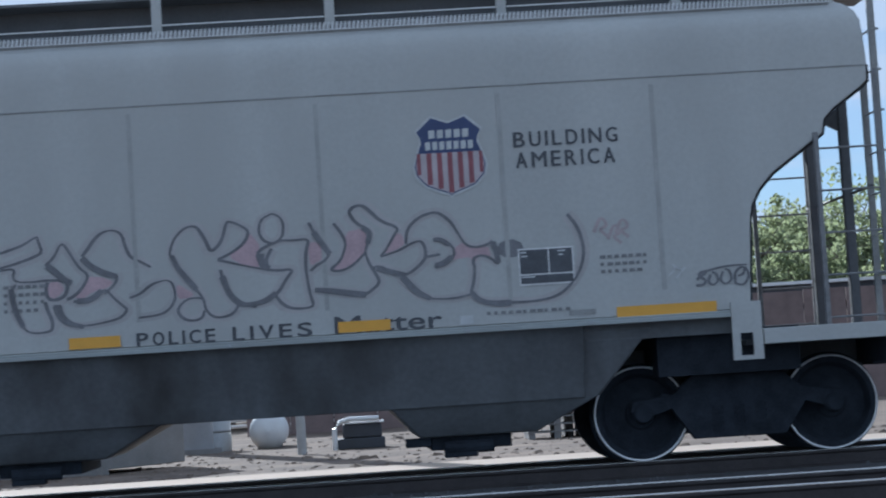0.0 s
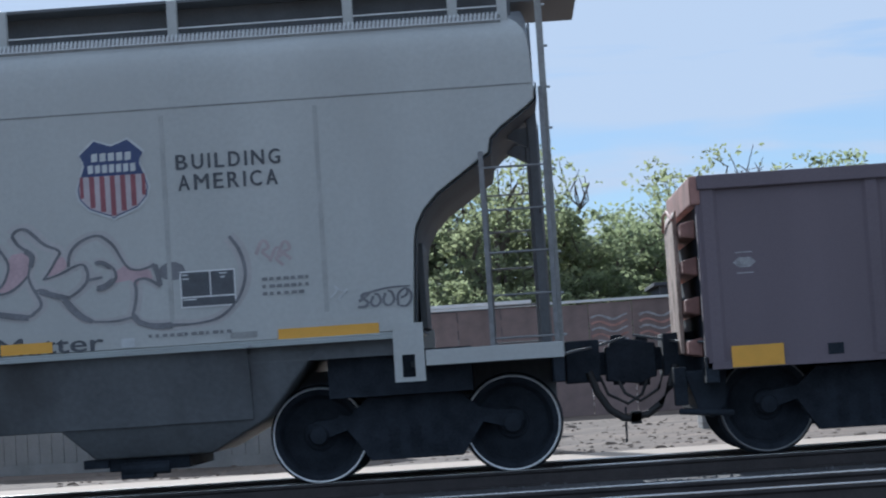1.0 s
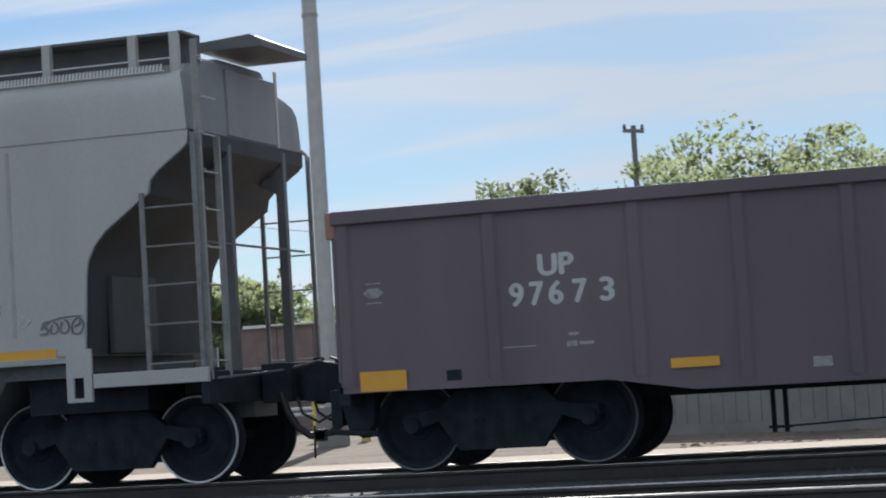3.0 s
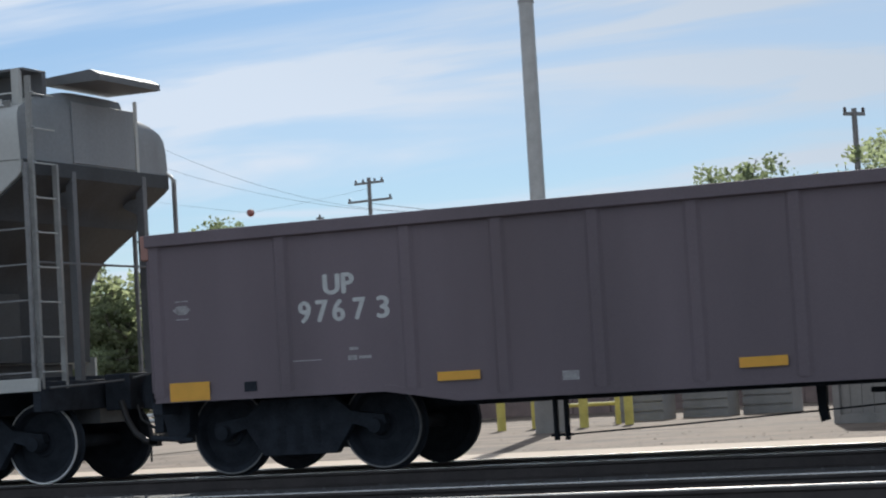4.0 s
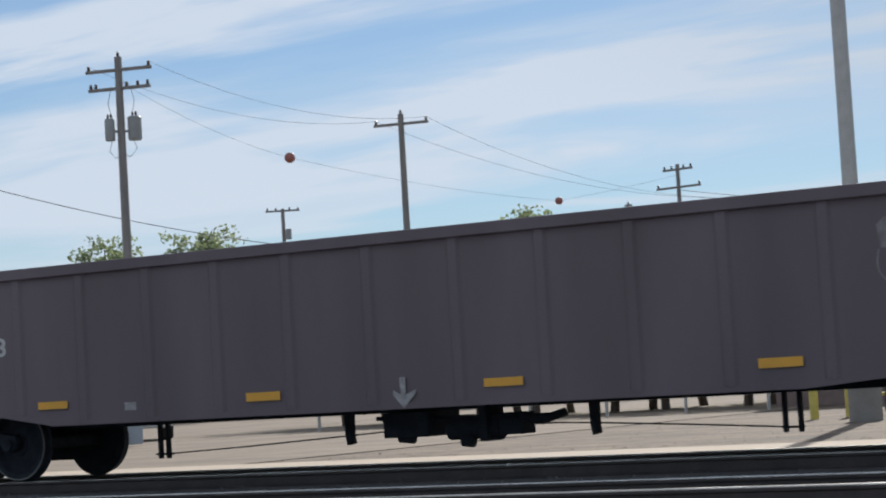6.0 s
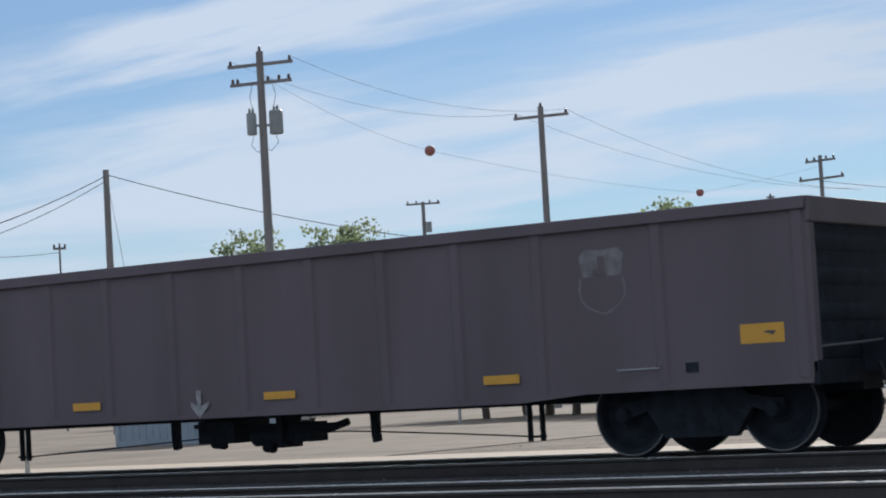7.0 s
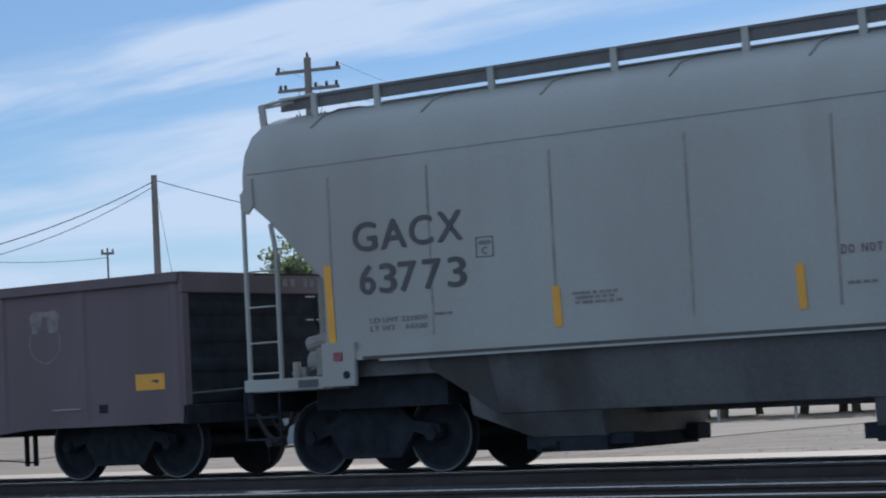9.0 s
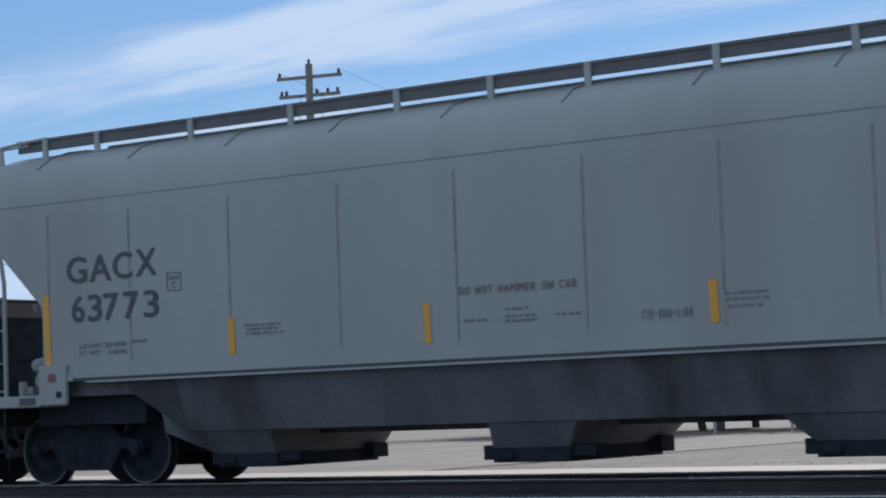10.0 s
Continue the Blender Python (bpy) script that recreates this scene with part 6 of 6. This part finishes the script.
for x, y, w, h in ((-16.3, 49.6, 1.2, 0.9), (-14.9, 50.3, 1.1, 0.85), (-13.6, 51.0, 1.2, 0.9)):
    cr = thing("crate", (x, y, GROUND_Z - 0.02), "grey weathered wooden crate with gappy slats", "crate", "crates in the yard")
    for k in range(4):
        part("slat", Geo().box(x - w / 2, x + w / 2, y - 0.5, y - 0.46, GROUND_Z - 0.02 + k * h / 4, GROUND_Z - 0.02 + (k + 0.8) * h / 4), M_CONC, cr)
    part("body", Geo().box(x - w / 2 + 0.02, x + w / 2 - 0.02, y - 0.46, y + 0.5, GROUND_Z - 0.02, GROUND_Z + h - 0.06), M_CONC, cr)


# ---- utility poles and wires ----
def crossarm(ob, x, y, z, w, turn, pins, name="crossarm"):
    c, s = math.cos(radians(turn)), math.sin(radians(turn))
    g = Geo()
    a, b = Vector((x - c * w / 2, y - s * w / 2, z)), Vector((x + c * w / 2, y + s * w / 2, z))
    n = Vector((-s, c, 0)) * 0.05
    g.add([a - n, b - n, b + n, a + n, a - n + Vector((0, 0, 0.12)), b - n + Vector((0, 0, 0.12)), b + n + Vector((0, 0, 0.12)), a + n + Vector((0, 0, 0.12))],
          [(0, 3, 2, 1), (4, 5, 6, 7), (0, 1, 5, 4), (1, 2, 6, 5), (2, 3, 7, 6), (3, 0, 4, 7)])
    arm = part(name, g, M_WOOD, ob, "weathered timber crossarm")
    out = []
    for k in pins:
        p = a.lerp(b, k)
        part("insulator", Geo().lathe([(0.001, p.z + 0.10), (0.04, p.z + 0.10), (0.07, p.z + 0.17), (0.05, p.z + 0.22), (0.06, p.z + 0.27), (0.001, p.z + 0.31)], 10, "z", (p.x, p.y, 0)), M_PORC, arm)
        out.append((p.x, p.y, p.z + 0.28))
    return out


def utility_pole(az, dist, el_top, r, label, arms=(), turn=0.0):
    x, y = bearing(az, dist)
    zt = EYE[2] + dist * math.tan(radians(el_top))
    ob = thing("utility_pole", (x, y, GROUND_Z - 0.05), label, "utility pole", "utility poles")
    part("shaft", Geo().tube([(x, y, GROUND_Z - 0.05), (x, y, (zt + GROUND_Z) / 2), (x, y, zt)], r * 1.25, 14, r * 0.85), M_WOOD, ob)
    ends = []
    for dz, w, pins in arms:
        ends.append(crossarm(ob, x, y, zt - dz, w, az + turn, pins))
    return ob, x, y, zt, ends


tp, tx, ty, tz, t_ends = utility_pole(39.27, 83, 8.9, 0.16, "tall timber utility pole with two crossarms and transformers", ((0.55, 2.65, (0.04, 0.96)), (1.25, 2.5, (0.04, 0.12, 0.62, 0.8, 0.96))), -24)
part("insulator", Geo().lathe([(0.001, tz), (0.05, tz), (0.06, tz + 0.12), (0.03, tz + 0.2), (0.001, tz + 0.22)], 10, "z", (tx, ty, 0)), M_PORC, tp)
for s, h, w in ((-0.42, 0.78, 0.19), (0.50, 0.85, 0.26)):
    cx, cy = tx + s * math.cos(radians(39)), ty + s * math.sin(radians(39))
    can = part("transformer", Geo().lathe([(0.001, tz - 3.15), (w * 0.9, tz - 3.15), (w, tz - 3.08), (w, tz - 3.15 + h), (w * 0.85, tz - 3.1 + h), (0.001, tz - 3.08 + h)], 20, "z", (cx, cy, 0)), M_CAN, tp, "grey transformer can")
    for d in (-0.08, 0.08):
        part("bushing", Geo().lathe([(0.001, tz - 3.1 + h), (0.035, tz - 3.1 + h), (0.05, tz - 3.0 + h), (0.025, tz - 2.92 + h), (0.001, tz - 2.9 + h)], 8, "z", (cx + d, cy, 0)), M_PORC, can)
    part("mount", Geo().tube([(tx, ty, tz - 2.8), (cx, cy, tz - 2.8)], 0.05, 6), M_CAN, tp)
for a in (-0.5, 0.6):
    part("lead", Geo().tube([(tx + a * 0.8, ty, tz - 1.1), (tx + a * 1.15, ty, tz - 1.7), (tx + a * 0.9, ty, tz - 2.2)], 0.012, 5), M_WIRE, tp)
    part("lead", Geo().tube([(tx + a * 0.9, ty, tz - 3.1), (tx + a * 1.2, ty, tz - 3.5), (tx + a * 0.6, ty, tz - 3.8), (tx, ty, tz - 3.6)], 0.012, 5), M_WIRE, tp)
cp, cxx, cyy, czz, c_ends = utility_pole(32.05, 97, 7.1, 0.15, "timber utility pole with a single crossarm", ((0.5, 2.55, (0.04, 0.96)),), -20)
part("insulator", Geo().lathe([(0.001, czz), (0.05, czz), (0.06, czz + 0.12), (0.001, czz + 0.2)], 10, "z", (cxx, cyy, 0)), M_PORC, cp)
dp, dx, dy, dz_, d_ends = utility_pole(24.97, 124, 5.36, 0.13, "timber utility pole with two crossarms", ((0.35, 2.0, (0.05, 0.3, 0.7, 0.95)), (1.35, 3.0, (0.03, 0.97))), -36)
fp, fx, fy, fz, f_ends = utility_pole(35.24, 150, 4.82, 0.14, "distant timber utility pole with one crossarm", ((0.2, 2.3, (0.05, 0.3, 0.7, 0.95)),), -5)
part("transformer", Geo().lathe([(0.001, fz - 2.1), (0.2, fz - 2.1), (0.2, fz - 1.4), (0.001, fz - 1.4)], 12, "z", (fx + 0.4, fy, 0)), M_CAN, fp, "grey transformer can")
sp_, sx, sy, sz, _ = utility_pole(43.36, 93, 6.04, 0.15, "plain timber service pole with slack wires")
mp, mx_, my_, mz, m_ends = utility_pole(44.62, 120, 4.22, 0.06, "thin distant service pole with one short arm", ((0.35, 0.7, (0.1, 0.9)),), 0)
p0, px_, py_, pz, p_ends = utility_pole(12.40, 78, 6.30, 0.11, "timber utility pole above the trees", ((0.25, 0.9, (0.05, 0.95)),), 40)
utility_pole(26.29, 140, 4.40, 0.1, "short distant timber pole behind the train", ((0.1, 0.5, (0.5,)),), 0)


def wire(a, b, sag, r=0.012, label="thin sagging overhead wire"):
    a, b = Vector(a), Vector(b)
    pts = [a.lerp(b, i / 24) - Vector((0, 0, 4 * sag * (i / 24) * (1 - i / 24))) for i in range(25)]
    g = Geo().tube(pts, r, 5)
    ob = new("overhead_wire", mesh_of("overhead_wire", g, M_WIRE, (0, 0, 0)))
    tagged(ob, label, "wire", "overhead wires")
    return pts


for e1, e2 in zip(t_ends[0], c_ends[0]):
    wire(e1, e2, 0.8, 0.007)
for e in c_ends[0]:
    wire(e, (*bearing(24.0, 105), 9.0), 0.8, 0.007)
wire((sx, sy, sz - 0.25), (*bearing(50.5, 80), 6.2), 0.5, 0.022)
wire((sx, sy, sz - 0.45), (*bearing(50.5, 80), 6.0), 0.7, 0.016)
wire((sx, sy, sz - 0.2), (*bearing(34.5, 96), 7.16), 0.32, 0.018)
wire((px_, py_, 5.25), (dx, dy, 11.07), 0.3, 0.016)
wire((sx + 0.05, sy, sz - 0.4), (sx + 1.1, sy - 0.3, 6.4), 0.0, 0.010)
wire((mx_, my_, mz - 0.5), (*bearing(50.0, 100), 8.4), 0.35, 0.016)

# Aviation marker balls on a high span between two poles.
for az, el, dist, r in ((34.98, 6.13, 95, 0.235), (28.07, 4.62, 113, 0.20)):
    x, y = bearing(az, dist)
    z = EYE[2] + dist * math.tan(radians(el))
    bl = thing("marker_ball", (x, y, z), "faded red-orange marker ball on an overhead wire", "marker ball", "marker balls on the span")
    prof = [(max(0.001, r * math.sin(math.pi * k / 12)), z - r * math.cos(math.pi * k / 12)) for k in range(13)]
    part("shell", Geo().lathe(prof, 20, "z", (x, y, 0)), M_BALL, bl)
    # Small white cap stands for the highlight on the ball.
    part("pale_highlight", Geo().lathe([(0.001, z + r * 1.01), (r * 0.3, z + r * 0.97), (r * 0.55, z + r * 0.86), (r * 0.5, z + r * 0.8), (0.001, z + r * 0.8)], 14, "z", (x + r * 0.2, y - r * 0.25, -0.06 * r)), M_TANK, bl, "pale patch painted as a highlight")
    part("clamp", Geo().tube([(x - r * 1.15, y, z), (x + r * 1.15, y, z)], 0.02, 6), M_WIRE, bl)
b1 = (*bearing(34.98, 95), EYE[2] + 95 * math.tan(radians(6.13)))
b2 = (*bearing(28.07, 113), EYE[2] + 113 * math.tan(radians(4.62)))
wire((tx, ty, tz - 0.9), b1, 0.3, 0.006)
wire(b1, b2, 0.25, 0.006)
wire(b2, (dx, dy, dz_ - 0.6), 0.05, 0.006)


# ---- trees ----
def make_tree(seed, h, spread, leaves, leaf, bare=False, size=0.2, bushy=False):
    r = random.Random(seed)
    ob = thing("tree", (0, 0, 0), "bare grey tree with thin branches" if bare else "leafy green tree with a ragged crown", "tree", "trees behind the yard")
    wood, tips = Geo(), []
    lean = r.uniform(-0.3, 0.3)
    trunk = [(lean * k / 5 + r.uniform(-0.06, 0.06), r.uniform(-0.06, 0.06), h * 0.62 * k / 5) for k in range(6)]
    wood.tube(trunk, h * 0.028, 8, h * 0.012)
    for i in range(34 if bushy else 16 if bare else 13):
        k = r.uniform(0.5, 1.0) if bushy else r.uniform(0.25, 1.0)
        base = Vector(trunk[min(5, int(k * 5))])
        a = r.uniform(0, 6.283)
        ln = h * (r.uniform(0.14, 0.34) if bushy else r.uniform(0.25, 0.5) * (1.1 - 0.4 * k))
        d = Vector((math.cos(a) * spread, math.sin(a) * spread, r.uniform(0.6, 1.3))).normalized()
        pts = [base + d * ln * j / 4 + Vector((r.uniform(-1, 1), r.uniform(-1, 1), r.uniform(-0.5, 1))) * 0.05 * h * j / 4 for j in range(5)]
        wood.tube(pts, h * 0.011, 5, h * 0.003)
        tips += pts[2:]
        for _ in range(4 if bare else 2):
            q = pts[r.randint(2, 4)]
            e = [q + Vector((r.uniform(-1, 1) * spread, r.uniform(-1, 1) * spread, r.uniform(0.2, 1.3))) * h * 0.07 * j for j in range(3)]
            wood.tube(e, h * 0.004, 4, h * 0.0015)
            tips.append(e[-1])
    part("trunk", wood, M_BARK, ob, "grey-brown trunk and limbs")
    crown = Geo()
    clumps = []
    for c in tips:
        for _ in range(3):
            clumps.append((Vector(c) + Vector((r.gauss(0, 1), r.gauss(0, 1), r.gauss(0, 0.8))) * h * 0.05, r.uniform(0.035, 0.075) * h))
    for i in range(leaves):
        c, s = r.choice(clumps)
        d = Vector((r.gauss(0, 1), r.gauss(0, 1), r.gauss(0, 1))).normalized() * s * r.random() ** 0.45
        p = c + Vector((d.x * 1.15, d.y * 1.15, d.z * 0.8))
        p.z = max(p.z, h * 0.06)
        u = Vector((r.uniform(-1, 1), r.uniform(-1, 1), r.uniform(-1, 1))).normalized()
        w = u.cross(Vector((r.uniform(-1, 1), r.uniform(-1, 1), r.uniform(-1, 1)))).normalized()
        ls = size * r.uniform(0.5, 1.2)
        q = u.cross(w) * ls * 0.25
        crown.add([p - u * ls * 0.5, p + w * ls * 0.34 + q, p + u * ls * 0.5, p - w * ls * 0.34 + q], [(0, 1, 2), (0, 2, 3)])
    if leaves:
        me = bpy.data.meshes.new("crown")
        me.from_pydata(crown.v, [], crown.f)
        me.materials.append(leaf)
        cr = new("crown", me)
        cr.parent = ob
        tagged(cr, "loose ragged leaf clumps")
    tops = sorted(p[2] for p in (crown.v if leaves > 500 else wood.v))
    return ob, tops[int(len(tops) * 0.997)]


kinds = [make_tree(1, 5.0, 0.85, 6400, M_LEAF, size=0.13), make_tree(2, 5.0, 0.7, 6500, M_LEAF2, size=0.13), make_tree(3, 5.0, 1.0, 7200, M_LEAF, size=0.13), make_tree(4, 5.0, 0.55, 3000, M_LEAF2, size=0.12), make_tree(5, 5.0, 0.6, 160, M_LEAF, True, size=0.12), make_tree(6, 3.0, 1.3, 7000, M_LEAF, size=0.11), make_tree(7, 3.0, 1.6, 7000, M_LEAF2, size=0.11), make_tree(8, 5.0, 0.3, 15000, M_LEAF3, size=0.13, bushy=True), make_tree(9, 5.0, 0.4, 15000, M_LEAF3, size=0.13, bushy=True)]


def plant(kind, az, dist, el, turn):
    """A tree whose crown tops out at that height over the horizon, in degrees."""
    x, y = bearing(az, dist)
    s = (EYE[2] - GROUND_Z + dist * math.tan(radians(el))) / kinds[kind][1]
    t = copy_thing(kinds[kind][0], pose(x, y, GROUND_Z - 0.05, 0, 0, turn))
    t.scale = (s, s, s)


rt = random.Random(11)
for az, el, kind in ((-13.3, 4.5, 0), (-12.2, 4.4, 2), (-11.2, 4.2, 1), (-10.1, 4.5, 0), (-8.8, 5.1, 3), (-8.0, 4.9, 2), (-7.0, 4.4, 0), (-6.2, 5.6, 4), (-5.3, 5.4, 3), (-4.4, 4.4, 2), (-3.3, 4.5, 0), (-1.9, 4.7, 2), (-0.6, 4.9, 1), (0.35, 6.1, 3), (-0.9, 5.5, 4), (1.2, 5.4, 4), (1.9, 5.2, 0), (2.9, 5.4, 1), (4.0, 5.2, 2), (5.3, 5.5, 0), (6.4, 5.6, 2), (7.3, 5.0, 1), (8.1, 6.15, 0), (9.0, 5.8, 3), (9.9, 6.15, 2), (11.0, 5.6, 0), (12.0, 4.9, 4), (13.2, 3.9, 1), (15.4, 5.13, 7), (15.9, 4.8, 8), (16.9, 3.6, 1), (18.4, 3.8, 0), (14.4, 3.4, 2), (20.0, 3.0, 0)):
    plant(kind, az, 84 + rt.uniform(-5, 9), el, rt.uniform(0, 360))
for az, el, kind in ((23.0, 3.3, 2), (29.2, 4.36, 7), (37.4, 4.33, 7), (39.5, 4.2, 8)):
    plant(kind, az, 125 + rt.uniform(-5, 8), el, rt.uniform(0, 360))
for i in range(58):
    plant(5 + i % 2, -14 + i * 0.84 + rt.uniform(-0.3, 0.3), 74 + rt.uniform(-2, 6), rt.uniform(2.0, 3.4), rt.uniform(0, 360))
for k, _ in kinds:
    for c in list(k.children):
        bpy.data.objects.remove(c)
    bpy.data.objects.remove(k)


# ---- movement ----
ROLLED = [(0.0, -0.002), (0.5, 2.312), (1.0, 4.632), (1.5, 7.043), (2.0, 9.322), (2.5, 11.614), (3.0, 13.911), (3.2, 14.823), (4.3, 19.789), (4.5, 20.692), (5.0, 22.991), (5.5, 25.308), (6.0, 27.623), (6.2, 28.71), (7.3, 33.86), (7.5, 34.781), (8.0, 37.097), (8.5, 39.431), (9.0, 41.608), (9.5, 43.944), (10.0, 46.233)]
CARS = ((hopper_a, -3.05, 1.02, 0.0754, 1.0174, -0.084, 0.0, wheels_a), (gondola, 14.46, 1.0032, 0.1905, 1.0141, -0.062, 0.0, wheels_g), (hopper_b, 32.8, 1.0066, 0.0635, 1.0125, -0.072, -0.05, wheels_b))


def motions():
    """The train rolls along the track to the left; every axle turns with the way that it has gone."""
    for car, base, sx_, ox, sz_, oz, oy, ws in CARS:
        car.scale = (sx_, 1, sz_)
        walk(car, [(t, pose(base * sx_ + ox - s, TRACK_Y + oy, oz)) for t, s in ROLLED])
        for w, x in ws:
            rows = []
            for k in range(101):
                t = k / 10
                s = float(np.interp(t, [a for a, _ in ROLLED], [b for _, b in ROLLED]))
                rows.append((t, pose(x - base, 0, 0.44 + LIFT, 0, -math.degrees(s / 0.44), 0)))
            walk(w, rows)


motions()
